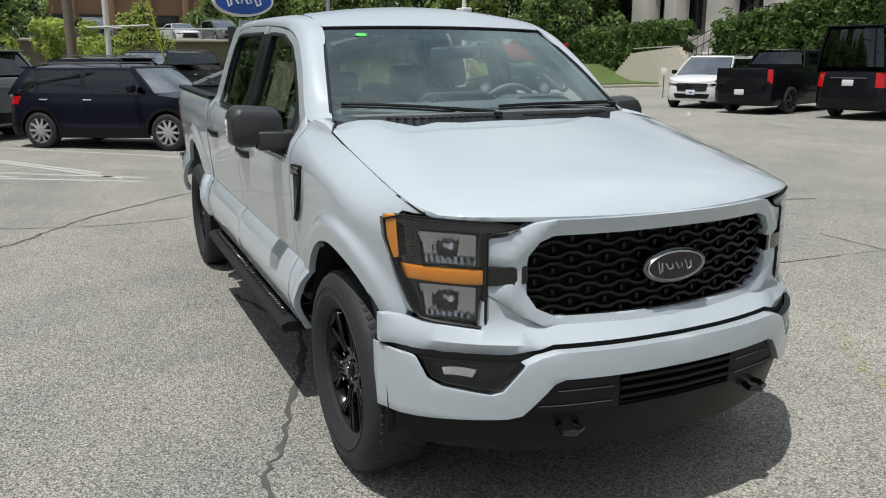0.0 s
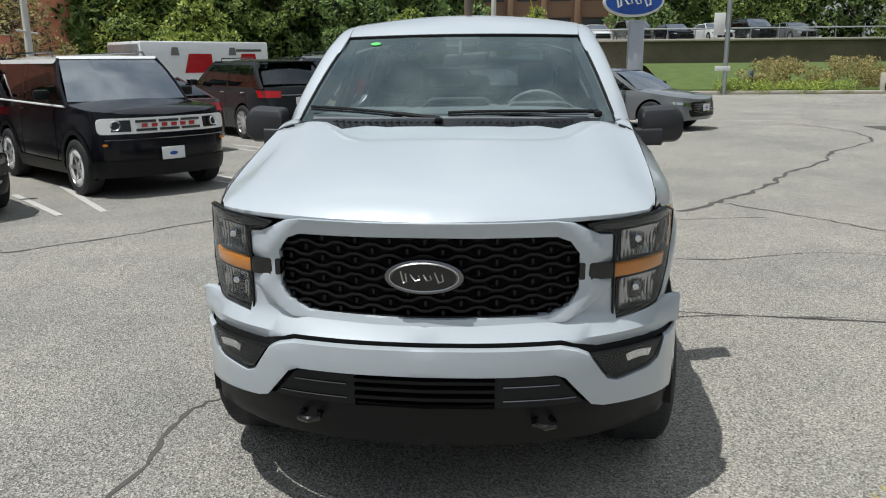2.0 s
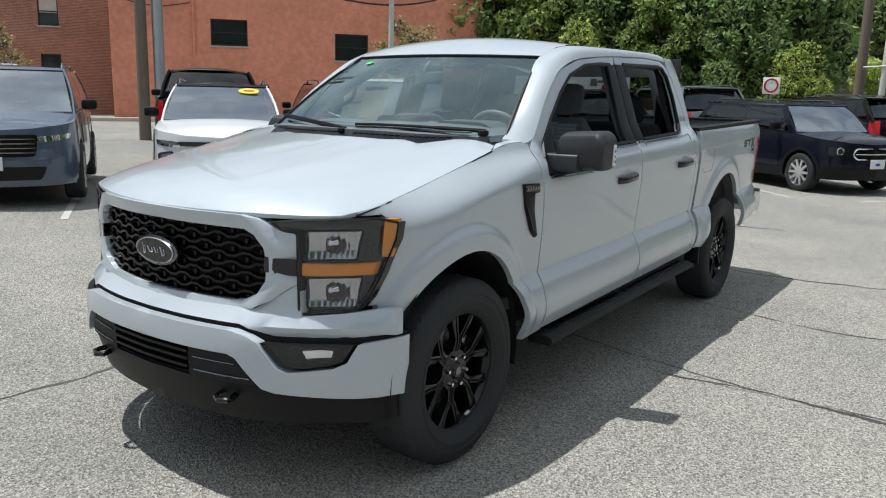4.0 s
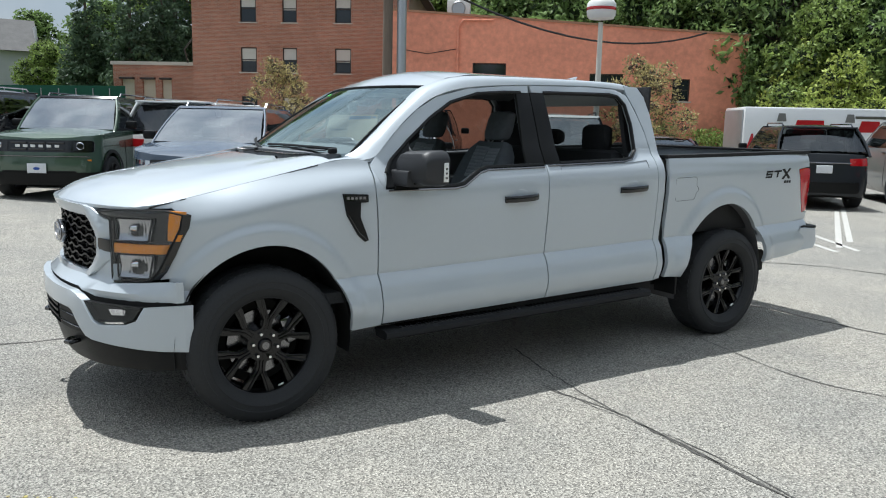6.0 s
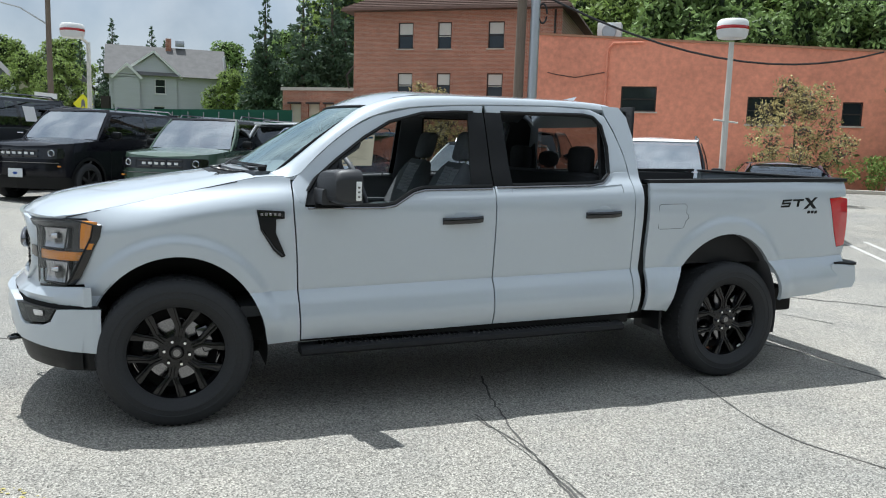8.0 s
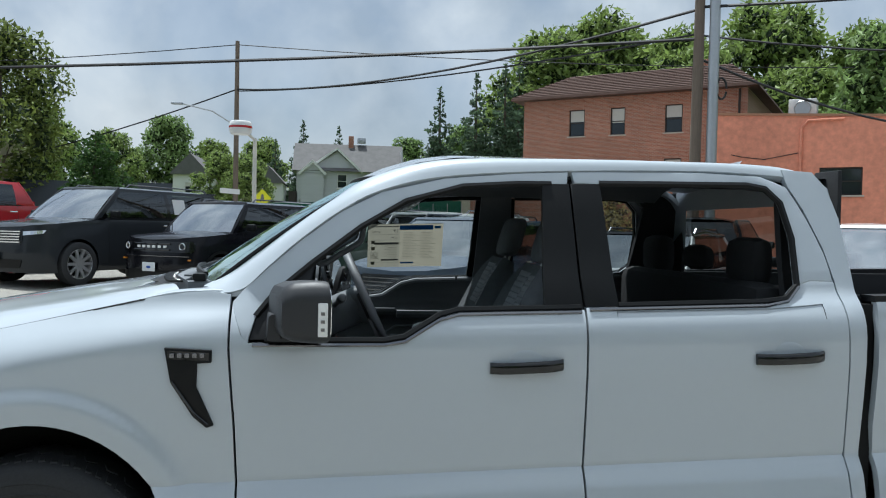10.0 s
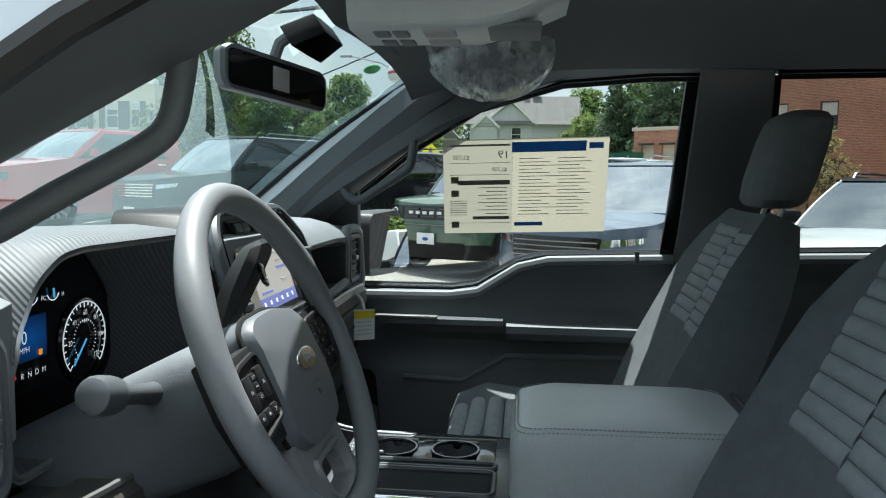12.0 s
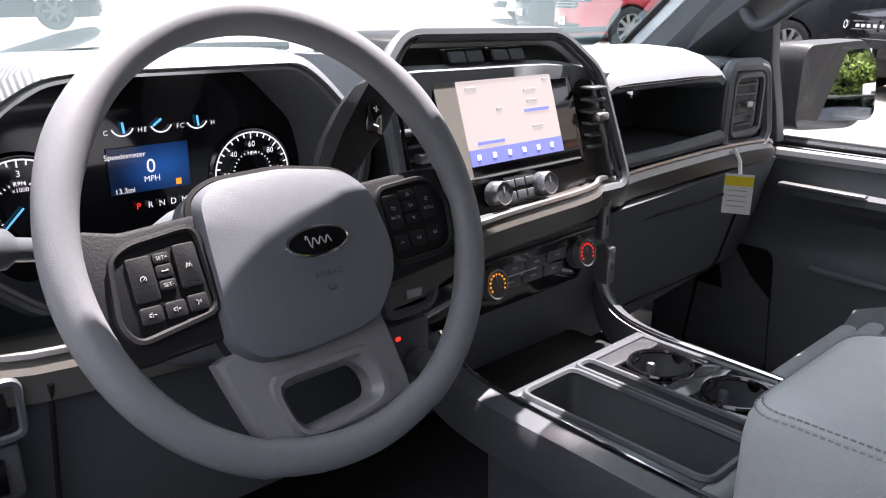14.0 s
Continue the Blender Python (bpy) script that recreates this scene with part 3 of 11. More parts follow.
OPEN = [(0, 1.088), (0.455, 1.083), (0.50, 1.066), (0.535, 1.018), (0.535, 0.888), (0.505, 0.838), (0.43, 0.800), (0, 0.796)]
for s in (1, -1):
    o = [(0, 1.140), (0.45, 1.138), (0.51, 1.128), (0.565, 1.100), (0.605, 1.082), (0.652, 1.078), (0.652, 0.885), (0.625, 0.868), (0.56, 0.818), (0.485, 0.778), (0, 0.768)] + OPEN[::-1]

    def surround(y, z):
        y = abs(y)
        d = max(abs(y) - 0.535, abs(z - 0.942) - 0.146, (abs(y) - 0.535 + abs(z - 0.942) - 0.146 + 0.10) * 0.72)
        x = nose_x(y) - 0.020 * math.sin(math.pi * min(1, max(0, d / 0.075)) * 0.5) + 0.008
        x += 0.020 * ease(0.06, 0.10, d) + 0.018 * (math.exp(-((z - 0.957) / 0.032) ** 4)) * ease(0.03, 0.05, y - 0.535)
        return Vector((x, y, z))
    b = sheet(o, surround, 0.022, (0.045, 0, 0), 0.006)
    part("grille_surround", mirrored(b) if s < 0 else b, PAINT, truck, sharp=50)
    part("side_bar", sheet([(s * 0.535, 0.925), (s * 0.656, 0.918), (s * 0.656, 0.978), (s * 0.535, 0.985)], nose(0.000), 0.03, (0.04, 0, 0), 0.004), BLACK_GLOSS, truck)
part("grille_backing", sheet(halves(OPEN), nose(0.085), 0.2), DARK, truck)


def in_opening(y, z):
    y = abs(y)
    return y < 0.533 and 0.797 < z < 1.087 and (y - 0.535) + abs(z - 0.942) - 0.146 < -0.068


grille = None
for r in range(9):
    z0 = 0.792 + 0.0368 * r
    bars = bmesh.new()
    run = []
    for k in range(0, 341):
        y = -0.535 + 1.07 * k / 340
        ph = (y / 0.124 + 0.5 * (r % 2)) % 1.0
        tri = abs(2 * ph - 1)
        z = z0 + 0.0070 * (min(1, max(-1, (tri - 0.5) * 4)))
        if in_opening(y, z):
            run.append((nose_x(y) + 0.040, y, z))
    if len(run) > 4:
        tube(run, 0.008, bm=bars, flat=(0.026, 0.0095))
    for k in range(-5, 6):
        y = (k + 0.5 - 0.5 * (r % 2)) * 0.124
        if in_opening(y, z0 + 0.02):
            box((nose_x(y) + 0.045, y, z0 + 0.018), (0.02, 0.016, 0.026), 0.004, 1, bars)
    ob = part("grille_bar", bars, GRILLE_BLACK, truck if grille is None else grille)
    grille = grille or ob

# badge: an oval plate with plain strokes
def oval(a, c, n=40):
    return [(a * math.cos(2 * math.pi * k / n), 0.952 + c * math.sin(2 * math.pi * k / n)) for k in range(n)]


badge = part("grille_badge", prism(oval(0.138, 0.062), lambda y, z: Vector((0.112, y, z)), (0.03, 0, 0), bevel=0.008), DARK_CHROME, truck, "smoked oval badge")
part("badge_field", prism(oval(0.112, 0.046), lambda y, z: Vector((0.108, y, z)), (0.006, 0, 0)), BLACK_GLOSS, badge)
stroke = bmesh.new()
for y0, w, h in ((0.070, 0.020, 0.044), (0.030, 0.034, 0.022), (-0.012, 0.028, 0.022), (-0.052, 0.030, 0.036)):
    tube([(0.1075, y0 + w / 2, 0.952 + h / 2), (0.1075, y0, 0.952 - h / 2), (0.1075, y0 - w / 2, 0.952 - h / 3), (0.1075, y0 - w / 3, 0.952 + h / 3)], 0.0032, 5, stroke)
part("badge_stroke", stroke, STEEL, badge)
part("badge_ring", tube([(0.107, y * 0.87, 0.952 + (z - 0.952) * 0.80) for y, z in oval(0.138, 0.062)], 0.003, 5, closed=True), STEEL, badge)

# headlamps
HL = [(0.560, 1.116), (0.66, 1.128), (0.78, 1.135), (0.875, 1.137), (0.905, 1.115), (0.902, 1.05), (0.880, 0.92), (0.856, 0.832), (0.835, 0.793), (0.80, 0.786), (0.675, 0.773), (0.660, 0.785), (0.657, 1.075), (0.640, 1.090), (0.595, 1.096)]


def tilt(off):
    return lambda y, z: Vector((nose_x(y) + off + 0.04 * max(0.0, abs(y) - 0.6) * (z - 0.9), y, z))


for s in (-1, 1):
    m = lambda pts: [(s * y, z) for y, z in pts]
    lamp = part("headlamp", sheet(m(HL), tilt(0.050), 0.05, (-0.045, 0, 0)), BLACK_GLOSS, truck, "headlamp with black housing and clear lens")
    for zc, h in ((1.034, 0.112), (0.853, 0.118)):
        o = m([(0.680, zc - h / 2), (0.822, zc - h / 2 + 0.004), (0.836, zc + h / 2 + 0.004), (0.680, zc + h / 2)])
        part("reflector", sheet(o, lambda y, z: Vector((nose_x(y) + 0.055 - 0.030 * (((abs(y) - 0.754) / 0.064) ** 2 + ((z - zc) / h * 1.6) ** 2) * 0.6 + 0.0055 * abs((y * 62) % 1 - 0.5), y, z)), (0.0038, 0.012)), LAMP_CHROME, lamp, sharp=5)
        part("bulb", lathe([(0.0, 0.014), (0.012, 0.008), (0.016, -0.01), (0.019, -0.02)], 14, m=frame_at((nose_x(0.75) + 0.03, s * 0.75, zc + 0.012), (-1, 0, 0))), CHROME, lamp)
        part("reflector_frame", tube([tilt(0.02)(y, z) for y, z in rounded(o, 0.01)], 0.005, 5, closed=True), BLACK_SATIN, lamp)
    part("indicator", sheet(m([(0.664, 0.917), (0.858, 0.922), (0.868, 0.968), (0.664, 0.966)]), tilt(0.015), 0.02, (0.03, 0, 0), 0.004), AMBER, lamp, "amber indicator bar")
    part("side_marker", sheet(m([(0.880, 0.99), (0.892, 0.985), (0.901, 1.05), (0.902, 1.13), (0.885, 1.135)]), tilt(0.008), 0.02, (0.03, 0, 0), 0.003), AMBER, lamp)
    part("lamp_trim", tube([tilt(0.006)(y, z) for y, z in m(HL)], 0.0055, 5, closed=True), BLACK_SATIN, lamp)
    part("lamp_brow", sheet(m([(0.565, 1.114), (0.66, 1.125), (0.875, 1.134), (0.893, 1.112), (0.83, 1.100), (0.66, 1.096), (0.60, 1.100)]), tilt(0.008), 0.03, (0.03, 0, 0), 0.003), BLACK_GLOSS, lamp)
    lens = part("lens", sheet(m(HL), tilt(0.001), 0.04), LENS, lamp)
    lens.visible_shadow = False

# bumper: plan curve, laid out by its length and height
BUMP = smooth_line([(0.030, 0, 0), (0.045, 0.25, 0), (0.092, 0.48, 0), (0.155, 0.62, 0), (0.235, 0.74, 0), (0.335, 0.845, 0), (0.44, 0.913, 0), (0.545, 0.945, 0)], 6)
BUMP_Y, BUMP_X = [p.y for p in BUMP], [p.x for p in BUMP]


def bump_x(y):
    return lerp(abs(y), BUMP_Y, BUMP_X)


def bumper(off=0.0):
    def f(y, z):
        x = bump_x(y) + off + 0.05 * max(0, 0.55 - z) + 0.10 * max(0, z - 0.655)
        return Vector((x + 0.012 * math.exp(-((z - 0.655) / 0.02) ** 2) * 0, y, z))
    return f


upper = [(0, 0.730), (0.475, 0.728), (0.53, 0.712), (0.60, 0.690), (0.78, 0.688), (0.944, 0.690), (0.944, 0.792), (0.86, 0.784), (0.675, 0.766), (0.655, 0.884), (0.63, 0.869), (0.56, 0.819), (0.49, 0.778), (0, 0.767)]
up_map = lambda y, z: Vector((min(0.505, mix(bump_x(y) + 0.03, min(nose_x(y) + 0.01, 0.50), ease(0.70, 0.80, z)) + 0.02 * ease(0.72, 0.70, z)), y, z))
fog = [(0.580, 0.672), (0.645, 0.585), (0.675, 0.574), (0.80, 0.590), (0.83, 0.605), (0.858, 0.668)]
main = [(0, 0.712), (0.472, 0.710), (0.53, 0.696), (0.572, 0.674)] + [(0.640, 0.576), (0.675, 0.562), (0.805, 0.578), (0.843, 0.600), (0.868, 0.668), (0.895, 0.672), (0.944, 0.675), (0.944, 0.440), (0.90, 0.450), (0.78, 0.464), (0.63, 0.478), (0.585, 0.492), (0.49, 0.604), (0.455, 0.618), (0, 0.622)]
for s in (1, -1):
    m = lambda pts: [(s * y, z) for y, z in pts]
    fl = part("fog_lamp", sheet(m(fog), bumper(0.035), 0.03, (-0.03, 0, 0)), BLACK_SATIN, truck, "slim fog lamp in the bumper")
    part("reflector", sheet(m([(0.71, 0.645), (0.81, 0.650), (0.80, 0.622), (0.72, 0.614)]), lambda y, z: bumper(0.030)(y, z) + Vector((-0.02 * ((abs(y) - 0.745) / 0.05) ** 2, 0, 0)), 0.01), CHROME, fl, sharp=8)
    lens = part("lens", sheet(m(fog), bumper(0.006), 0.04), LENS, fl)
    lens.visible_shadow = False
    part("lower_insert", sheet(m([(0.245, 0.612), (0.452, 0.608), (0.475, 0.596), (0.560, 0.496), (0.245, 0.494)]), bumper(0.022), 0.03, (0.04, 0, 0), 0.004), TRIM, truck, "black textured bumper insert")
    for zz, y1 in ((0.572, 0.47), (0.520, 0.53)):
        part("insert_line", tube([bumper(0.019)(s * y, zz) for y in np.linspace(0.275, y1, 8)], 0.003, 5), DARK_CHROME, truck)
    part("tow_hook", tube([(0.20, s * 0.42, 0.445), (0.11, s * 0.455, 0.435), (0.085, s * 0.455, 0.430), (0.070, s * 0.42, 0.428), (0.085, s * 0.385, 0.430), (0.11, s * 0.385, 0.435), (0.20, s * 0.42, 0.445)], 0.012, 8), BLACK_GLOSS, truck)
part("bumper_upper", sheet(halves(upper[1:-1]), up_map, 0.035, (0.035, 0, 0), 0.006), PAINT, truck)
part("bumper", sheet(halves(main[1:-1]), bumper(), 0.035, (0.04, 0, 0), 0.010), PAINT, truck, sharp=45)
part("lower_grille", sheet([(-0.245, 0.618), (0.245, 0.618), (0.245, 0.492), (-0.245, 0.492)], bumper(0.070), 0.2, (-0.05, 0, 0)), DARK, truck)
for zz in (0.590, 0.560, 0.528):
    part("grille_slat", tube([bumper(0.04)(y, zz) for y in np.linspace(-0.245, 0.245, 9)], 0.01, flat=(0.05, 0.012)), BLACK_SATIN, truck)
dam = [(0, 0.500), (0.555, 0.500), (0.62, 0.470), (0.80, 0.455), (0.925, 0.438), (0.925, 0.345), (0.85, 0.335), (0.6, 0.330), (0, 0.322)]
part("air_dam", sheet(halves(dam), lambda y, z: Vector((bump_x(y) + 0.035 + 0.30 * max(0, 0.49 - z) * (1.0 if abs(y) < 0.85 else 0.6), y, z)), 0.05, (0.04, 0, 0), 0.006), BLACK_SATIN, truck)
part("plate_gap", sheet(halves([(0, 0.732), (0.475, 0.730), (0.53, 0.714), (0.60, 0.692), (0.94, 0.692), (0.94, 0.668), (0.57, 0.66), (0.47, 0.70), (0, 0.70)]), bumper(0.045), 0.06), DARK, truck)

# unseen sheet behind the bumper, added to block a sunlight leak
part("sun_leak_blocker", sheet([(bump_x(y) + 0.075, y) for y in np.linspace(-0.84, 0.84, 15)] + [(0.60, 0.80), (0.60, -0.80)], lambda x, y: Vector((x, y, 0.655)), 0.15, (0, 0, -0.01)), DARK, truck)

# bed
TAIL = [(5.478, 1.276), (5.60, 1.285), (5.685, 1.275), (5.72, 1.10), (5.735, 0.925), (5.628, 0.915), (5.56, 1.05)]
bed_o = ([(3.926, 0.522), (4.088, 0.515)] + ARCH_R + [(5.07, 0.555), (5.42, 0.575), (5.60, 0.60), (5.70, 0.80), (5.72, 0.915), (5.628, 0.912)]
         + [(5.56, 1.05), (5.476, 1.279), (5.575, 1.288), (5.66, 1.292), (5.655, 1.402), (3.926, 1.372), (3.922, 0.90), (3.931, 0.80)])


def bed_side(x, z):
    p = left(x, min(z, 1.31))
    p.z = z
    if z > 1.31:
        p.y += 0.03 * ((z - 1.31) / 0.09) ** 2
    return p


both("bed_side", lambda: sheet(raked(bed_o), lambda x, z: bed_side(x, z + 0.027 * (x - 2.4)), (0.032, 0.0165, (0.748, 0.762, 0.776)), IN, 0.005), PAINT, truck)
both("tail_lamp", lambda: sheet(TAIL, lambda x, z: left(x, z) + Vector((0.0, -0.004 + 0.16 * max(0, x - 5.60) ** 1.2, 0)), 0.03, (0, 0.05, 0), 0.006), RED_LENS, truck, "red wrap-round tail lamp")
both("bed_rail_cap", lambda: tube([(3.920, -0.895, 1.381), (4.6, -0.897, 1.394), (5.3, -0.895, 1.407), (5.66, -0.875, 1.412)], 0.02, flat=(0.085, 0.024)), TRIM, truck, "black plastic bed rail cap")
both("bed_inner", lambda: box((4.78, -0.845, 1.10), (1.76, 0.03, 0.58), 0.01), TRIM, truck)
part("bed_floor", box((4.78, 0, 0.83), (1.76, 1.68, 0.03)), TRIM, truck)
part("bed_front", box((3.945, 0, 1.10), (0.03, 1.76, 0.56), 0.008), TRIM, truck)
tailgate = part("tailgate", sheet(rounded([(-0.80, 0.80), (0.80, 0.80), (0.80, 1.40), (-0.80, 1.40)], 0.03), lambda y, z: Vector((5.735 + 0.02 * (1 - y * y) - 0.05 * max(0, z - 1.1), y, z)), 0.15, (-0.06, 0, 0), 0.008), PAINT, truck)
part("tailgate_cap", box((5.70, 0, 1.412), (0.075, 1.60, 0.022), 0.006), TRIM, tailgate)
part("tailgate_handle", box((5.755, 0, 1.29), (0.02, 0.26, 0.06), 0.008), BLACK_SATIN, tailgate)
rb = part("rear_bumper", loft([[Vector((x + dx, y, z)) for dx, z in ((0, 0.60), (0.16, 0.61), (0.19, 0.66), (0.17, 0.775), (0.0, 0.79))] for x, y in ((5.55, -0.955), (5.62, -0.945), (5.70, -0.86), (5.715, 0), (5.70, 0.86), (5.62, 0.945), (5.55, 0.955))]), PAINT, truck)
part("bumper_pad", loft([[Vector((x + dx, y, z)) for dx, z in ((0, 0.79), (0.175, 0.778), (0.175, 0.795), (0.0, 0.806))] for x, y in ((5.58, -0.945), (5.64, -0.935), (5.70, -0.85), (5.715, 0), (5.70, 0.85), (5.64, 0.935), (5.58, 0.945))]), TRIM, rb)
# cab to bed gap, its shade put in as a black filler, and wheel wells
both("cab_bed_gap", lambda: box((3.900, -0.905, 0.93), (0.060, 0.03, 0.86)), DARK, truck)


def well(cx, a, h, y0, y1, col):
    rows = []
    for y in (y0, y1):
        rows.append([Vector((cx + a * math.cos(radians(t)), y, 0.42 + h * math.sin(radians(t)))) for t in range(-12, 193, 8)])
    b = loft(rows, closed=False)
    inner = b.faces.new([v for v in b.verts if abs(v.co.y - y1) < 1e-5])
    return b


both("wheel_well", lambda: well(0.965, 0.478, 0.535, -0.93, -0.60, DARK), DARK, truck)
both("wheel_well", lambda: well(4.585, 0.50, 0.615, -0.93, -0.62, DARK), mat("well_liner_grey", (0.10, 0.10, 0.105), rough=0.75, vary=0.25, scale=6), truck)
part("chassis", box((2.9, 0, 0.50), (5.0, 1.50, 0.18), 0.02), DARK, truck)
part("cab_floor", box((2.55, 0, 0.62), (2.5, 1.80, 0.06)), CARPET, truck)
part("firewall", box((1.44, 0, 0.92), (0.06, 1.62, 0.66)), DARK, truck)
part("engine_cover", box((0.86, 0, 0.86), (1.05, 1.30, 0.36), 0.05), DARK, truck)
both("mud_flap", lambda: box((4.055, -0.87, 0.48), (0.02, 0.20, 0.20), 0.006), BLACK_SATIN, truck)
both("sill", lambda: box((2.72, -0.905, 0.47), (2.2, 0.07, 0.06), 0.01), DARK, truck)
part("rear_axle", cyl((4.645, -0.7, 0.42), (4.645, 0.7, 0.42), 0.05, seg=12), DARK, truck)

# running boards
def board():
    b = loft([[Vector((x, y, z + 0.018 * (x - 2.65))) for y, z in ((-0.885, 0.440), (-1.000, 0.442), (-1.030, 0.430), (-1.034, 0.408), (-1.015, 0.392), (-0.90, 0.392))] for x in (1.62, 1.68, 3.68, 3.73)])
    return b


boards = both("running_board", board, TRIM, truck, "black running board with treads")
for s, bd in zip((-1, 1), boards):
    first = None
    for k in range(60):
        x = 1.74 + 0.0325 * k
        if 2.60 < x < 2.68:
            continue
        z = 0.4435 + 0.018 * (x - 2.65)
        if first is None:
            first = part("tread", box((0, 0, 0), (0.014, 0.09, 0.008), 0.002, 1), BLACK_GLOSS, bd)
            first.matrix_basis = Matrix.Translation((x, s * 0.952, z))
        else:
            share("tread", first, Matrix.Translation((x, s * 0.952, z)), bd)
    for x in (1.9, 2.7, 3.5):
        part("bracket", box((x, s * 0.84, 0.42 + 0.018 * (x - 2.65)), (0.06, 0.20, 0.03), 0.005), DARK, bd)

# wheels
R_TYRE, R_RIM = 0.412, 0.268


def make_wheel():
    w = bmesh.new()
    prof = [(R_RIM - 0.012, -0.10), (R_RIM + 0.01, -0.118), (0.33, -0.132), (0.375, -0.130), (0.398, -0.115), (0.409, -0.09), (R_TYRE, -0.05), (R_TYRE, 0.05), (0.409, 0.09), (0.398, 0.115), (0.375, 0.130), (0.345, 0.134), (0.343, 0.1315), (0.315, 0.1325), (0.313, 0.1355), (R_RIM + 0.01, 0.120), (R_RIM - 0.012, 0.10)]
    tyre = part("tyre", lathe(prof, 72, w, closed=True), RUBBER)
    lug = bmesh.new()
    for k in range(68):
        a = 2 * math.pi * k / 68
        for s in (-1, 1):
            a2 = a + (0.046 if s > 0 else 0)
            box((0, 0, 0), (0.016, 0.022, 0.050), 0.002, 1, lug, Matrix.Rotation(a2, 4, "Z") @ Matrix.Translation((R_TYRE - 0.0085, 0, s * 0.072)) @ Matrix.Rotation(s * 0.25, 4, "X"))
        if k % 2:
            box((0, 0, 0), (0.014, 0.040, 0.040), 0.002, 1, lug, Matrix.Rotation(a, 4, "Z") @ Matrix.Translation((R_TYRE - 0.004, 0, 0)) @ Matrix.Rotation(0.5, 4, "X"))
    tagged(part("tread_rubber", lug, RUBBER, tyre), kind="stuff")
    rim = part("rim", lathe([(R_RIM, 0.112), (R_RIM + 0.004, 0.102), (R_RIM - 0.006, 0.096), (R_RIM - 0.016, 0.085), (R_RIM - 0.03, 0.03), (R_RIM - 0.03, -0.10), (R_RIM, -0.11), (R_RIM + 0.002, -0.11)], 72), RIM, tyre, "gloss black six-spoke rim")
    for k in range(6):
        sp = bmesh.new()
        rot = Matrix.Rotation(2 * math.pi * k / 6, 4, "Z")
        deep = rot.to_3x3() @ Vector((0, 0, -0.034))
        on_face = lambda u, v: rot @ Vector((u, v, 0.066 + 0.10 * (u - 0.05)))
        prism([(0.050, -0.040), (0.105, -0.025), (0.140, -0.027), (0.156, 0.0), (0.140, 0.027), (0.105, 0.025), (0.050, 0.040)], on_face, deep, sp, 0.004)
        for s in (-1, 1):
            arm_ = [(0.136, 0.001), (0.136, 0.026), (0.172, 0.050), (0.212, 0.078), (0.250, 0.098), (0.262, 0.056), (0.232, 0.038), (0.192, 0.021), (0.158, 0.003)]
            arm_ = [(u, s * v) for u, v in arm_]
            prism(arm_ if s > 0 else arm_[::-1], on_face, deep, sp, 0.004)
            crest = smooth_line([Vector((0.085, s * 0.008, 0.071)), Vector((0.138, s * 0.011, 0.077)), Vector((0.186, s * 0.034, 0.081)), Vector((0.250, s * 0.062, 0.086))], 4)
            tube([rot @ q_ for q_ in crest], 0.0045, 5, bm=sp)
        part("spoke", sp, RIM, tyre, sharp=30)
    part("hub", lathe([(0.0, 0.090), (0.030, 0.090), (0.034, 0.086), (0.040, 0.076), (0.092, 0.070), (0.095, 0.04), (0.095, -0.02), (0.0, -0.02)], 32), RIM, tyre)
    for k in range(6):
        a = 2 * math.pi * (k + 0.5) / 6
        nut = cyl((0.067 * math.cos(a), 0.067 * math.sin(a), 0.06), (0.067 * math.cos(a), 0.067 * math.sin(a), 0.094), 0.012, 0.008, 6)
        part("lug_nut", nut, CHROME, tyre)
    part("hub_badge", lathe([(0.0, 0.0925), (0.020, 0.0925), (0.020, 0.090)], 24), DARK_CHROME, tyre)
    part("brake_disc", lathe([(0.09, -0.01), (0.175, -0.01), (0.175, -0.035), (0.09, -0.035)], 40, closed=True), DARK_CHROME, tyre)
    part("caliper", box((0.165, 0.0, 0.0), (0.07, 0.15, 0.08), 0.015), DARK_CHROME, tyre)
    part("drum", lathe([(0.0, -0.04), (R_RIM - 0.04, -0.04), (R_RIM - 0.04, -0.06), (0, -0.06)], 40), DARK, tyre)
    part("balance_weight", box((0.0, -0.236, 0.09), (0.03, 0.006, 0.012), 0.002), WHITE, tyre)
    return tyre


wheel0 = make_wheel()
wheel0.name = "wheel"
wheel0["label"] = "black alloy wheel with an all-terrain tyre"
spots = []
for x, a in ((0.955, 0.35), (4.645, 0.6)):
    for s in (-1, 1):
        spots.append(Matrix.Translation((x, s * 0.835, R_TYRE)) @ Matrix.Rotation(radians(90 if s < 0 else -90), 4, "X") @ Matrix.Rotation(a, 4, "Z"))
wheel0.parent = truck
wheel0.matrix_basis = spots[0]
for sp_ in spots[1:]:
    copy_thing(wheel0, sp_)

# door mirrors
MIRROR_CASE = mat("grained_mirror_case", (0.028, 0.029, 0.032), rough=0.46, vary=0.10, bump=0.10, bump_scale=600)


def make_mirror():
    b = loft([[Vector((x + 0.27 * (-y - 1.165), y, 1.336 + (z - 1.336) * k)) for y, z in rounded([(-0.955, 1.244), (-1.140, 1.238), (-1.175, 1.26), (-1.178, 1.395), (-1.148, 1.437), (-0.97, 1.428), (-0.955, 1.40)], 0.035)] for x, k in ((1.768, 0.55), (1.780, 0.80), (1.812, 0.95), (1.87, 1.0), (1.910, 1.0), (1.918, 0.97))])
    return b


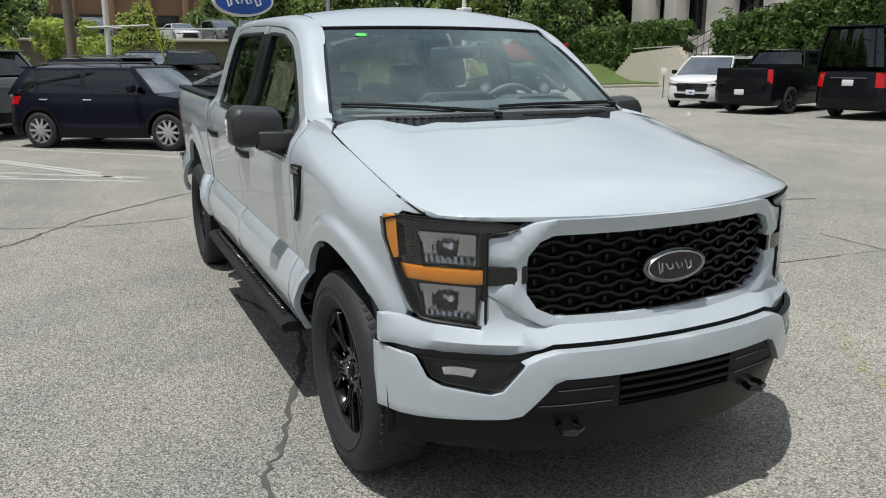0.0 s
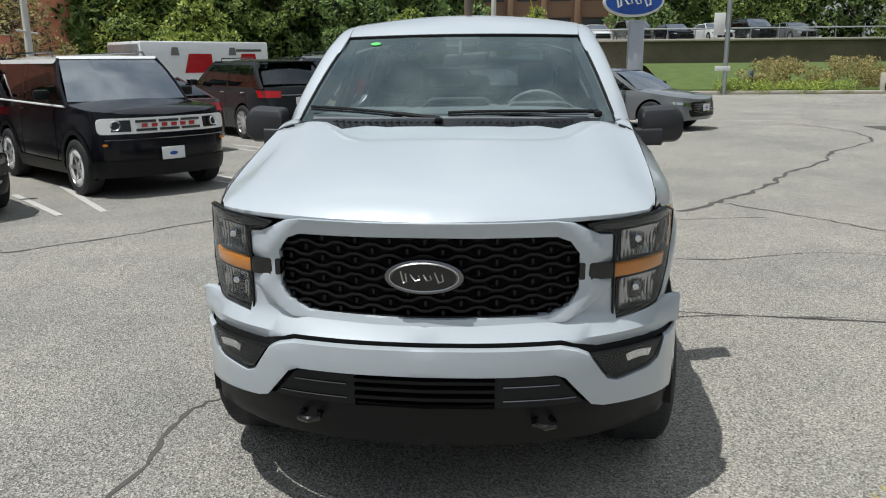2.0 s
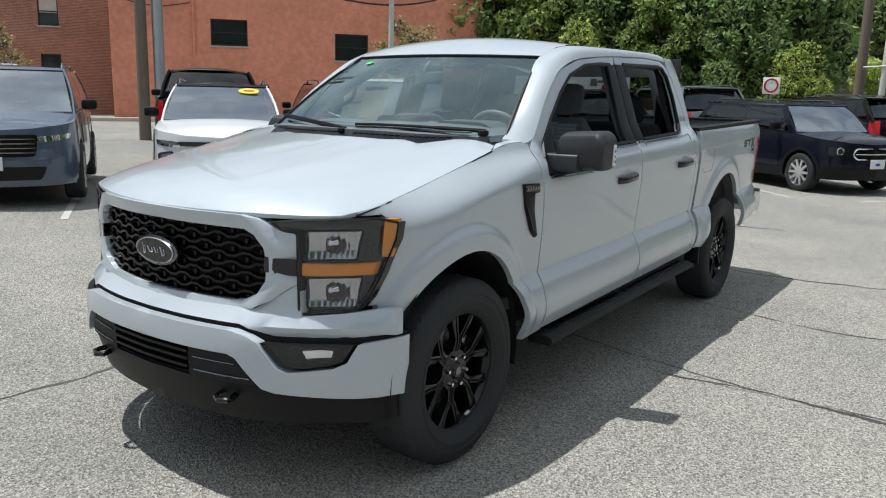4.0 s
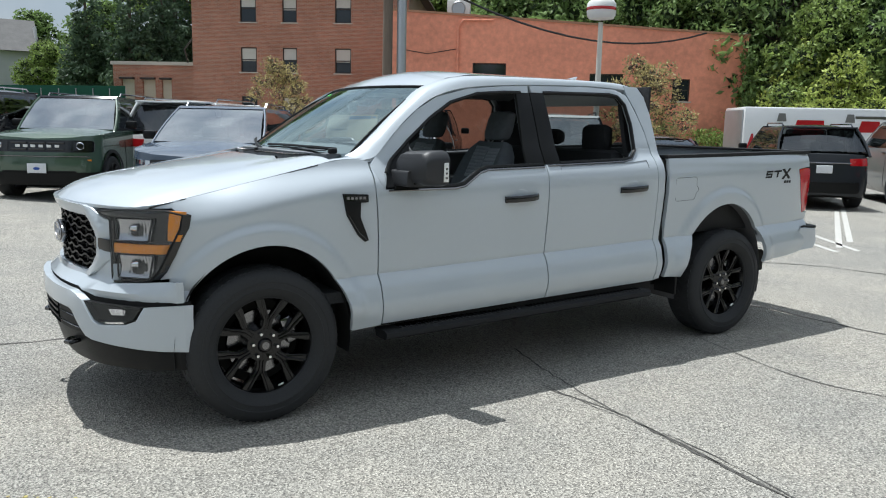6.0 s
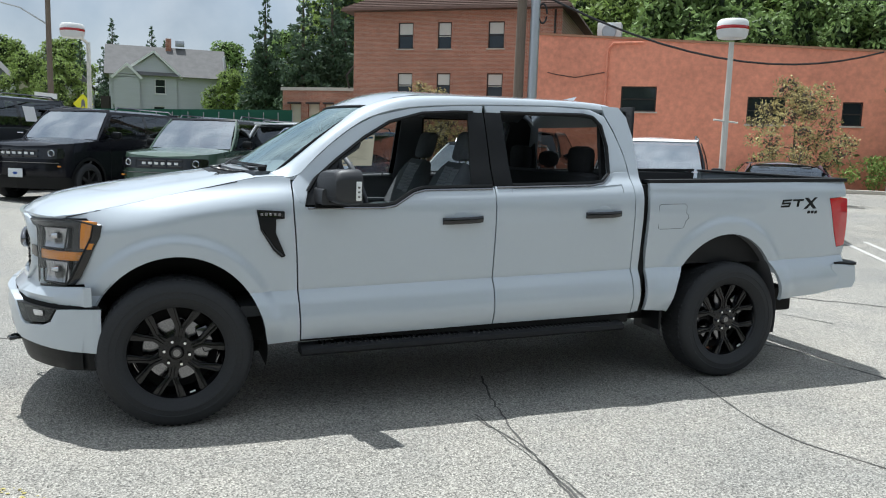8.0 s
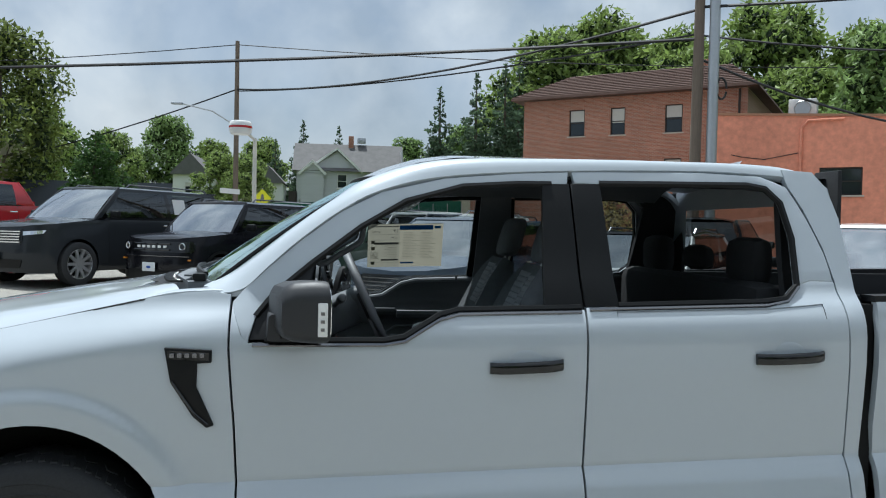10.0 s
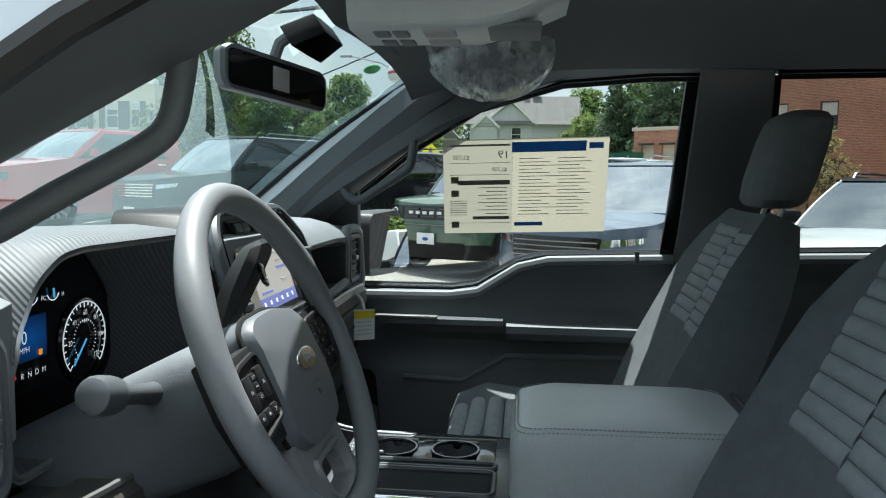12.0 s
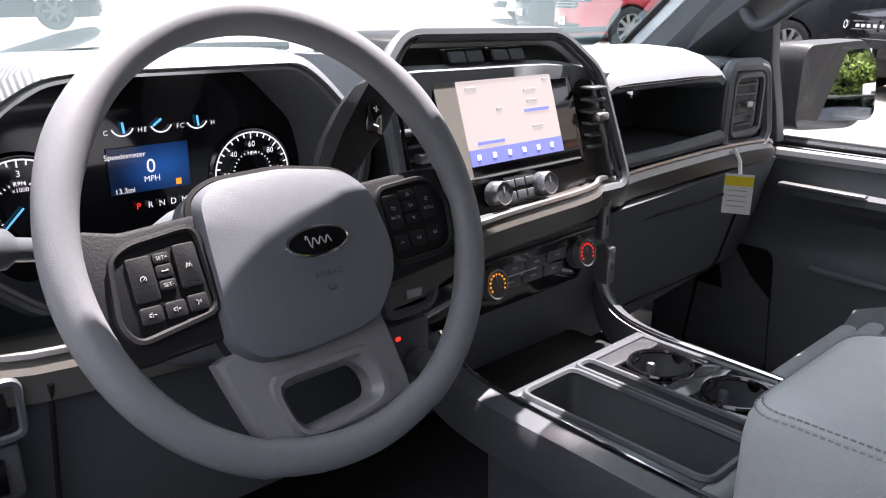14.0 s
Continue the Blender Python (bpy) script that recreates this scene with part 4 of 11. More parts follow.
for k, mh in enumerate(both("door_mirror", make_mirror, MIRROR_CASE, truck, "black door mirror housing")):
    s = -1 if k == 0 else 1
    part("mirror_arm", loft([[Vector((1.748 + lean + dx, s * y, 1.280 + dz)) for dx, dz in rounded([(-0.050, -0.046), (0.060, -0.046), (0.060, 0.040), (-0.044, 0.042)], 0.016)] for y, lean in ((0.875, 0.0), (0.92, 0.0), (0.985, 0.006), (1.055, 0.016), (1.062, 0.018))]), MIRROR_CASE, mh)
    part("mirror_joint", tube([Vector((1.762 + 0.27 * (y - 1.165) + 0.012, s * y, 1.330)) for y in (0.965, 1.02, 1.08, 1.15)], 0.004, 5), DARK, mh)
    part("mirror_joint", tube([Vector((1.762, s * 1.070, z)) for z in (1.330, 1.29, 1.245)], 0.004, 5), DARK, mh)
    part("mirror_glass", prism(rounded([(s * 0.975, 1.264), (s * 1.150, 1.260), (s * 1.163, 1.277), (s * 1.163, 1.385), (s * 1.14, 1.417), (s * 0.98, 1.411)], 0.02), lambda y, z: Vector((1.924 + 0.27 * (abs(y) - 1.165), y, z)) if s < 0 else Vector((1.895 + 0.50 * (y - 1.07) - 0.10 * (z - 1.34), y, z)), (-0.006 if s < 0 else -0.03, 0, 0)), MIRROR, mh, "mirror glass")
    lab = part("signal_lens", box((1.897, s * 1.177, 1.318), (0.030, 0.010, 0.105), 0.003), WHITE, mh, "white lens strip")
    for dz in (-0.03, -0.005, 0.02):
        part("lens_mark", box((1.897, s * 1.1825, 1.318 + dz), (0.012, 0.003, 0.010)), DARK_CHROME, lab)

# handles, wing vents, fuel flap, trim marks
for side, front, x0, z0 in ((-1, 1, 2.595, 1.137), (-1, 0, 3.572, 1.168), (1, 1, 2.595, 1.137), (1, 0, 3.572, 1.168)):
    y = side * (side_y(x0, z0))
    i = (0 if side < 0 else 1)
    h = part("door_handle", loft([[Vector((x0 + t * 0.130, y + side * (o + 0.030 * (1 - t ** 4)), z0 + dz + 0.006 * t)) for o, dz in ((0.006, -0.020), (0.012, -0.012), (0.012, 0.012), (0.006, 0.020), (-0.02, 0.016), (-0.02, -0.016))] for t in np.linspace(-1, 1, 9)]), BLACK_GLOSS, (doors_f if front else doors_r)[i], "black pull handle")
    part("handle_cup", lathe([(0.0, 0.002), (0.05, 0.0025), (0.062, 0.0)], 20, m=Matrix.Translation((x0, y, z0 + 0.012)) @ Matrix.Diagonal((1, 1, 0.72, 1)) @ Matrix.Rotation(radians(90 * -side), 4, "X")), PAINT, (doors_f if front else doors_r)[i])
for s in (-1, 1):
    f = lambda x, z: Vector((x, s * (side_y(x, z) + 0.012), z))
    vent = part("wing_vent", prism([(1.378, 1.200), (1.530, 1.192), (1.530, 1.150), (1.484, 1.148), (1.482, 1.07), (1.538, 0.94), (1.515, 0.932), (1.470, 0.972), (1.400, 1.085)], f, (0, -s * 0.03, 0), bevel=0.003), BLACK_SATIN, truck, "black wing vent badge")
    part("vent_gloss", prism([(1.388, 1.192), (1.522, 1.184), (1.522, 1.157), (1.388, 1.163)], lambda x, z: f(x, z) + Vector((0, s * 0.002, 0)), (0, -s * 0.004, 0)), BLACK_GLOSS, vent)
    marks = bmesh.new()
    for k in range(5):
        box((1.405 + 0.024 * k, s * (side_y(1.45, 1.175) + 0.016), 1.175), (0.016, 0.003, 0.015), 0.001, 1, marks)
    part("badge_bar", marks, DARK_CHROME, vent)
    part("vent_ribs", tube([f(1.405, 1.09) + Vector((0, s * 0.003, 0)), f(1.475, 0.985) + Vector((0, s * 0.003, 0)), f(1.520, 0.945) + Vector((0, s * 0.003, 0))], 0.004, 5), BLACK_GLOSS, vent)
fuel = rounded([(3.995, 1.232), (4.215, 1.238), (4.215, 1.17), (4.235, 1.16), (4.235, 1.135), (4.215, 1.125), (4.205, 1.072), (4.0, 1.066)], 0.02)
part("fuel_flap", tube([left(x, z) + Vector((0, 0.0005, 0)) for x, z in fuel], 0.0017, 4, closed=True), BLACK_SATIN, truck, "seam of the fuel flap")
decal = bmesh.new()
for o in ([(5.030, 1.268), (5.112, 1.271), (5.108, 1.257), (5.026, 1.254)], [(5.024, 1.247), (5.104, 1.250), (5.100, 1.236), (5.020, 1.233)], [(5.018, 1.226), (5.098, 1.229), (5.094, 1.215), (5.014, 1.212)],
          [(5.026, 1.254), (5.042, 1.2545), (5.040, 1.247), (5.024, 1.247)], [(5.086, 1.236), (5.102, 1.2365), (5.098, 1.229), (5.082, 1.228)],
          [(5.124, 1.271), (5.222, 1.274), (5.218, 1.260), (5.120, 1.257)], [(5.164, 1.258), (5.184, 1.259), (5.176, 1.218), (5.156, 1.217)],
          [(5.226, 1.282), (5.262, 1.284), (5.348, 1.206), (5.312, 1.204)], [(5.322, 1.286), (5.352, 1.287), (5.252, 1.202), (5.220, 1.201)]):
    prism(o, lambda x, z: left(x, z) + Vector((0, -0.0015, 0)), (0, 0.001, 0), decal)
for k in range(3):
    prism([(5.262 + 0.034 * k, 1.190), (5.288 + 0.034 * k, 1.191), (5.286 + 0.034 * k, 1.170), (5.260 + 0.034 * k, 1.169)], lambda x, z: left(x, z) + Vector((0, -0.0015, 0)), (0, 0.001, 0), decal)
part("decal_bars", decal, BLACK_SATIN, truck, "dark trim decal")


# ---- asphalt ----
def asphalt_mat():
    m = mat("worn_asphalt", (0.235, 0.228, 0.215), rough=0.88, vary=0.0)
    n, l = m.node_tree.nodes, m.node_tree.links
    b = n["Principled BSDF"]
    tc = n.new("ShaderNodeTexCoord").outputs["Object"]

    def tex(kind, scale, detail=3, rough=0.5):
        t = n.new(kind)
        t.inputs["Scale"].default_value = scale
        if kind == "ShaderNodeTexNoise":
            t.inputs["Detail"].default_value, t.inputs["Roughness"].default_value = detail, rough
        l.new(tc, t.inputs["Vector"])
        return t

    def ramp(src, a, c0, d, c1):
        r = n.new("ShaderNodeValToRGB")
        r.color_ramp.elements[0].position, r.color_ramp.elements[1].position = a, d
        r.color_ramp.elements[0].color, r.color_ramp.elements[1].color = (*c0, 1), (*c1, 1)
        l.new(src, r.inputs["Fac"])
        return r.outputs["Color"]

    def mult(a, c):
        x = n.new("ShaderNodeMix")
        x.data_type, x.blend_type = "RGBA", "MULTIPLY"
        x.inputs[0].default_value = 1.0
        l.new(a, x.inputs[6])
        l.new(c, x.inputs[7])
        return x.outputs[2]

    stones = tex("ShaderNodeTexVoronoi", 118)
    grain = tex("ShaderNodeTexNoise", 90, 6, 0.75)
    col = ramp(stones.outputs["Color"], 0.0, (0.085, 0.083, 0.079), 1.0, (0.535, 0.520, 0.485))
    col = mult(col, ramp(grain.outputs["Fac"], 0.30, (0.30, 0.30, 0.30), 0.70, (1.68, 1.66, 1.60)))
    col = mult(col, ramp(tex("ShaderNodeTexNoise", 1.1, 5, 0.6).outputs["Fac"], 0.30, (0.86, 0.87, 0.88), 0.68, (1.12, 1.10, 1.07)))
    col = mult(col, ramp(tex("ShaderNodeTexNoise", 0.23, 4, 0.5).outputs["Fac"], 0.35, (0.88, 0.89, 0.90), 0.65, (1.08, 1.07, 1.05)))
    l.new(col, b.inputs["Base Color"])
    bp = n.new("ShaderNodeBump")
    bp.inputs["Strength"].default_value, bp.inputs["Distance"].default_value = 1.0, 0.009
    l.new(stones.outputs["Distance"], bp.inputs["Height"])
    l.new(bp.outputs["Normal"], b.inputs["Normal"])
    return m


ASPHALT = asphalt_mat()


def ground_z(x, y):
    """The lot rises gently along the far row of parked cars."""
    return (min(0.75, 0.045 * max(0.0, 5.0 - x)) + min(1.3, 0.085 * max(0.0, -10.0 - x))) * ease(2.0, 8.0, y) * (1 - ease(30.0, 60.0, math.hypot(x, y)))


RADII = (0, 2, 4, 5, 6, 7, 8, 9, 10, 11, 12, 13, 14, 16, 18, 20, 22, 25, 28, 32, 36, 42, 50, 60, 200, 800, 3000)
rings = [[Vector((0.5 + r * math.cos(2 * math.pi * k / 72), 0.5 + r * math.sin(2 * math.pi * k / 72), 0)) for k in range(72)] for r in RADII]
rings = [[Vector((p.x, p.y, ground_z(p.x, p.y))) for p in ring] for ring in rings]
tagged(part("ground", loft(rings, caps=False), ASPHALT), "worn grey asphalt of a car park with cracks", "asphalt", kind="structure")


# ================= inside the cab =================
SOFT = mat("charcoal_soft_trim", (0.145, 0.158, 0.172), rough=0.60, vary=0.10, scale=12, bump=0.12, bump_scale=650)
HARD = mat("black_hard_trim", (0.085, 0.092, 0.100), rough=0.40, vary=0.10, bump=0.06, bump_scale=700)
LEATHER = mat("grey_grained_wheel_skin", (0.185, 0.191, 0.203), rough=0.48, vary=0.08, scale=15, bump=0.10, bump_scale=900)
PAD = mat("grey_airbag_cover", (0.115, 0.123, 0.135), rough=0.46, vary=0.06, bump=0.10, bump_scale=800)
CLOTH = mat("black_seat_cloth", (0.125, 0.137, 0.148), rough=0.92, vary=0.22, scale=30, bump=0.30, bump_scale=900)
CLOTH_GREY = mat("grey_seat_insert", (0.29, 0.31, 0.33), rough=0.9, vary=0.2, scale=40, bump=0.30, bump_scale=700)
VINYL = mat("armrest_vinyl", (0.58, 0.61, 0.63), rough=0.34, vary=0.08, scale=18, bump=0.14, bump_scale=420)
BRONZE = mat("satin_bronze_trim", (0.165, 0.155, 0.140), rough=0.30, metal=0.6, vary=0.12, scale=5, stretch=(1, 1, 6))
SATIN = mat("satin_silver_trim", (0.42, 0.42, 0.42), rough=0.30, metal=0.9, vary=0.05)
LINER = mat("dark_headliner", (0.105, 0.112, 0.120), rough=0.95, vary=0.1, bump=0.1, bump_scale=900)
SCREEN_DARK = mat("black_screen_glass", (0.006, 0.006, 0.008), rough=0.10, coat=0.5, vary=0)
SCREEN_ON = mat("lit_screen", (0.72, 0.66, 0.62), rough=0.25, emit=0.20, vary=0)
SCREEN_BAR = mat("lit_screen_bar", (0.12, 0.14, 0.36), rough=0.25, emit=0.22, vary=0)
BLUE_LCD = mat("blue_lcd", (0.006, 0.026, 0.085), rough=0.15, emit=0.16, vary=0)
LIT_WHITE = mat("lit_white_marks", (0.9, 0.92, 0.95), rough=0.5, emit=0.18, vary=0)
LIT_CYAN = mat("lit_cyan", (0.10, 0.45, 0.80), rough=0.5, emit=0.25, vary=0)
LIT_RED = mat("lit_red", (0.85, 0.03, 0.02), rough=0.5, emit=0.35, vary=0)
LIT_AMBER = mat("lit_amber", (0.9, 0.30, 0.02), rough=0.5, emit=0.28, vary=0)
GREY_INK = mat("grey_ink", (0.36, 0.36, 0.36), rough=0.6, vary=0)
PAPER = mat("sticker_paper", (0.29, 0.285, 0.24), rough=0.7, vary=0.03)
PAPER_TAN = mat("sticker_panel", (0.30, 0.285, 0.225), rough=0.7, vary=0.05, scale=30)
INK = mat("sticker_ink", (0.16, 0.16, 0.15), rough=0.7, vary=0)
INK_SOFT = mat("sticker_grey_ink", (0.23, 0.23, 0.19), rough=0.7, vary=0)
BLUE_INK = mat("sticker_blue_ink", (0.04, 0.16, 0.42), rough=0.6, vary=0)
YELLOW_INK = mat("tag_yellow", (0.80, 0.62, 0.02), rough=0.6, vary=0)
for m_ in (PAPER, PAPER_TAN, BLUE_INK, INK_SOFT):
    n_, l_ = m_.node_tree.nodes, m_.node_tree.links
    tr_, mx_ = n_.new("ShaderNodeBsdfTranslucent"), n_.new("ShaderNodeMixShader")
    tr_.inputs["Color"].default_value = {"sticker_paper": (0.27, 0.265, 0.215, 1), "sticker_panel": (0.33, 0.315, 0.25, 1), "sticker_blue_ink": (0.08, 0.25, 0.55, 1)}.get(m_.name, (0.24, 0.235, 0.19, 1))
    mx_.inputs["Fac"].default_value = 0.6
    l_.new(n_["Principled BSDF"].outputs[0], mx_.inputs[1])
    l_.new(tr_.outputs[0], mx_.inputs[2])
    l_.new(mx_.outputs[0], n_["Material Output"].inputs["Surface"])
SCREEN_ON.node_tree.nodes["Principled BSDF"].inputs["Base Color"].default_value = (0.10, 0.095, 0.09, 1)
CONSOLE = mat("console_black", (0.085, 0.092, 0.100), rough=0.27, vary=0.1, bump=0.05, bump_scale=600)
FILM = glass("plastic_film", (0.95, 0.97, 1.0), 0.92, 0.10)
n_, l_ = FILM.node_tree.nodes, FILM.node_tree.links
milk_, fold_, soft_ = n_.new("ShaderNodeBsdfTranslucent"), n_.new("ShaderNodeTexNoise"), n_.new("ShaderNodeMixShader")
white_, haze_ = n_.new("ShaderNodeBsdfDiffuse"), n_.new("ShaderNodeMixShader")
fold_.inputs["Scale"].default_value, fold_.inputs["Detail"].default_value = 9, 3
crease_, film_at_ = n_.new("ShaderNodeMapping"), n_.new("ShaderNodeTexCoord")
crease_.inputs["Scale"].default_value, crease_.inputs["Rotation"].default_value = (5.0, 0.9, 4.0), (0.4, 0.3, 0.7)
l_.new(film_at_.outputs["Object"], crease_.inputs["Vector"])
l_.new(crease_.outputs[0], fold_.inputs["Vector"])
milk_.inputs["Color"].default_value = white_.inputs["Color"].default_value = (0.75, 0.78, 0.80, 1)
l_.new(milk_.outputs[0], soft_.inputs[1])
l_.new(white_.outputs[0], soft_.inputs[2])
ramp_ = n_.new("ShaderNodeMapRange")
ramp_.inputs["From Min"].default_value, ramp_.inputs["From Max"].default_value, ramp_.inputs["To Min"].default_value, ramp_.inputs["To Max"].default_value = 0.42, 0.68, 0.20, 0.55
l_.new(fold_.outputs["Fac"], ramp_.inputs["Value"])
l_.new(ramp_.outputs[0], haze_.inputs["Fac"])
l_.new(n_["Mix Shader"].outputs[0], haze_.inputs[1])
l_.new(soft_.outputs[0], haze_.inputs[2])
l_.new(haze_.outputs[0], n_["Material Output"].inputs["Surface"])


PILLAR = mat("dark_pillar_trim", (0.070, 0.077, 0.085), rough=0.62, vary=0.08, scale=12, bump=0.10, bump_scale=650)
RIBBED = mat("ribbed_soft_trim", (0.100, 0.110, 0.120), rough=0.58, vary=0.08, scale=12)
n_, l_ = RIBBED.node_tree.nodes, RIBBED.node_tree.links
wave_, relief_, where_ = n_.new("ShaderNodeTexWave"), n_.new("ShaderNodeBump"), n_.new("ShaderNodeTexCoord")
wave_.bands_direction = "DIAGONAL"
wave_.inputs["Scale"].default_value, wave_.inputs["Distortion"].default_value = 75, 0.6
relief_.inputs["Strength"].default_value, relief_.inputs["Distance"].default_value = 0.3, 0.002
l_.new(where_.outputs["Object"], wave_.inputs["Vector"])
l_.new(wave_.outputs["Fac"], relief_.inputs["Height"])
l_.new(relief_.outputs["Normal"], n_["Principled BSDF"].inputs["Normal"])
n_, l_ = BLUE_LCD.node_tree.nodes, BLUE_LCD.node_tree.links
spot_, shift_, place_, blue_ = n_.new("ShaderNodeTexGradient"), n_.new("ShaderNodeMapping"), n_.new("ShaderNodeTexCoord"), n_.new("ShaderNodeValToRGB")
spot_.gradient_type = "SPHERICAL"
shift_.inputs["Location"].default_value, shift_.inputs["Scale"].default_value = (0, -1.15, -0.75), (0, 1.7, 1.5)
blue_.color_ramp.elements[0].color, blue_.color_ramp.elements[1].color = (0.003, 0.006, 0.018, 1), (0.012, 0.11, 0.42, 1)
l_.new(place_.outputs["Generated"], shift_.inputs["Vector"])
l_.new(shift_.outputs[0], spot_.inputs["Vector"])
l_.new(spot_.outputs["Fac"], blue_.inputs["Fac"])
l_.new(blue_.outputs[0], n_["Principled BSDF"].inputs["Emission Color"])


def flat(outline, x, material, parent, name, d=0.004, bevel=0.0, slope=0.0):
    """A plate that faces the rear at x, its outline in y and z; slope: how far its top leans forward for each metre of height."""
    zc = sum(p[1] for p in outline) / len(outline)
    return part(name, prism(outline, lambda y, z: Vector((x - slope * (z - zc), y, z)), (-d, 0, 0), bevel=bevel), material, parent)


def rect(y0, y1, z0, z1):
    return [(y0, z0), (y1, z0), (y1, z1), (y0, z1)]


REAR = Matrix(((0, 0, 1), (1, 0, 0), (0, 1, 0))).to_4x4()   # letters that face the rear of the cab


def facing(x, y, z, lean=0.0):
    return Matrix.Translation((x, y, z)) @ Matrix.Rotation(lean, 4, "Y") @ REAR


# dashboard body
def dash_top(x, y):
    z = 1.425 - 0.05 * max(0, 1.62 - x) - 0.02 * (y / 0.8) ** 2 - 3.0 * max(0, x - 1.78) ** 2
    z += 0.030 * math.exp(-((y + 0.40) / 0.26) ** 4) * ease(1.50, 1.75, x) + 0.022 * math.exp(-((y - 0.03) / 0.20) ** 4) * ease(1.55, 1.78, x)
    return Vector((x, y, z))


dash = part("dashboard", sheet([(1.40, -0.70), (1.86, -0.80), (1.86, -0.625), (1.70, -0.60), (1.70, -0.21), (1.86, -0.185), (1.86, 0.272), (1.65, 0.275), (1.65, 0.655), (1.86, 0.66), (1.86, 0.80), (1.40, 0.70), (1.30, 0.4), (1.27, 0), (1.30, -0.4)], dash_top, 0.045, (0, 0, -0.12), 0.01), SOFT, truck, "charcoal dashboard with a lit screen")
part("dash_core", box((1.54, 0, 1.14), (0.28, 1.62, 0.40), 0.03), HARD, dash)
part("defroster_vent", box((1.40, -0.2, 1.418), (0.05, 0.9, 0.008), 0.003), HARD, dash)
# right-hand pad, shelf and vent
part("dash_pad", loft([[Vector((x - drop * 0.5, y, z - drop)) for x, z in ((1.60, 1.425), (1.72, 1.437), (1.79, 1.434), (1.835, 1.423), (1.864, 1.406), (1.877, 1.390), (1.872, 1.379), (1.855, 1.374), (1.78, 1.368), (1.60, 1.368))] for y, drop in ((0.250, 0.010), (0.262, 0.002), (0.30, 0.0), (0.50, 0.0), (0.585, 0.004), (0.615, 0.014))]), SOFT, dash)
part("pad_seam", tube([(1.8765, y, 1.386) for y in (0.266, 0.45, 0.585)], 0.0016, 5), DARK, dash)
shelf = part("shelf", box((1.76, 0.435, 1.262), (0.22, 0.37, 0.014), 0.004), HARD, dash)
part("shelf_lip", tube([(1.868, 0.255, 1.262), (1.872, 0.43, 1.266), (1.868, 0.615, 1.272)], 0.012, 8), SOFT, dash)
part("shelf_side", box((1.77, 0.622, 1.315), (0.20, 0.014, 0.12), 0.003), HARD, dash)


def vent(y0, y1, z0, z1, x, parent, slats=5, ring=True):
    v = flat(rounded(rect(y0, y1, z0, z1), 0.018), x - 0.03, DARK, parent, "air_vent", 0.01)
    for k in range(slats):
        z = mix(z0, z1, (k + 0.6) / (slats + 0.2))
        part("vane", box((x - 0.014, (y0 + y1) / 2, z), (0.026, y1 - y0 - 0.006, 0.0045), 0.0015, 1, m=None), HARD, v)
    part("vent_tab", box((x + 0.002, mix(y0, y1, 0.5), mix(z0, z1, 0.52)), (0.016, 0.024, 0.012), 0.003), SATIN, v)
    if ring:
        part("vent_frame", tube([(x, y, z) for y, z in rounded(rect(y0 - 0.006, y1 + 0.006, z0 - 0.006, z1 + 0.006), 0.022)], 0.0065, 6, closed=True), HARD, v)
    return v


vent(0.648, 0.748, 1.275, 1.374, 1.872, dash)
vent_o = rounded([(0.630, 1.248), (0.795, 1.238), (0.812, 1.262), (0.775, 1.388), (0.750, 1.398), (0.632, 1.400)], 0.022)
part("vent_shroud", tube([(1.864, y, z) for y, z in vent_o], 0.013, 8, closed=True), SOFT, dash)
part("vent_edge", tube([(1.876, y, z) for y, z in vent_o if y > 0.70], 0.0025, 5), SATIN, dash)
flat(vent_o, 1.842, HARD, dash, "vent_panel", 0.03)
# long trim band
band = [(1.862, -0.84, 1.205), (1.870, -0.66, 1.215), (1.885, -0.60, 1.19), (1.92, -0.24, 1.188), (1.930, -0.10, 1.222), (1.930, 0.12, 1.232), (1.915, 0.175, 1.238), (1.890, 0.26, 1.222), (1.875, 0.33, 1.222), (1.872, 0.60, 1.226), (1.868, 0.80, 1.218), (1.855, 0.86, 1.205)]
bl = smooth_line(band, 5)
part("trim_band", loft([[p + Vector((0.006, 0, 0.022)), p + Vector((0.014, 0, 0.012)), p + Vector((0.012, 0, -0.016)), p + Vector((0, 0, -0.024)), p + Vector((-0.05, 0, -0.02)), p + Vector((-0.05, 0, 0.022))] for p in bl]), BRONZE, dash, "bronze-grey trim band")
part("band_edge", tube([p + Vector((0.004, 0, 0.026)) for p in bl], 0.0045, 6), SATIN, dash)
part("lower_dash", sheet([(-0.84, 1.205), (-0.2, 1.19), (0.2, 1.20), (0.86, 1.205), (0.84, 0.98), (0.25, 0.95), (-0.22, 0.95), (-0.82, 0.93)], lambda y, z: Vector((1.892 - 0.25 * (1.2 - z) + 0.02 * math.cos(y * 3), y, z)), 0.08, (-0.1, 0, 0), 0.006), HARD, dash)
part("glovebox_seam", tube([(1.880 - 0.25 * (1.2 - z) + 0.02, y, z) for y, z in rounded(rect(0.26, 0.70, 0.99, 1.165), 0.03)], 0.003, 4, closed=True), DARK, dash)

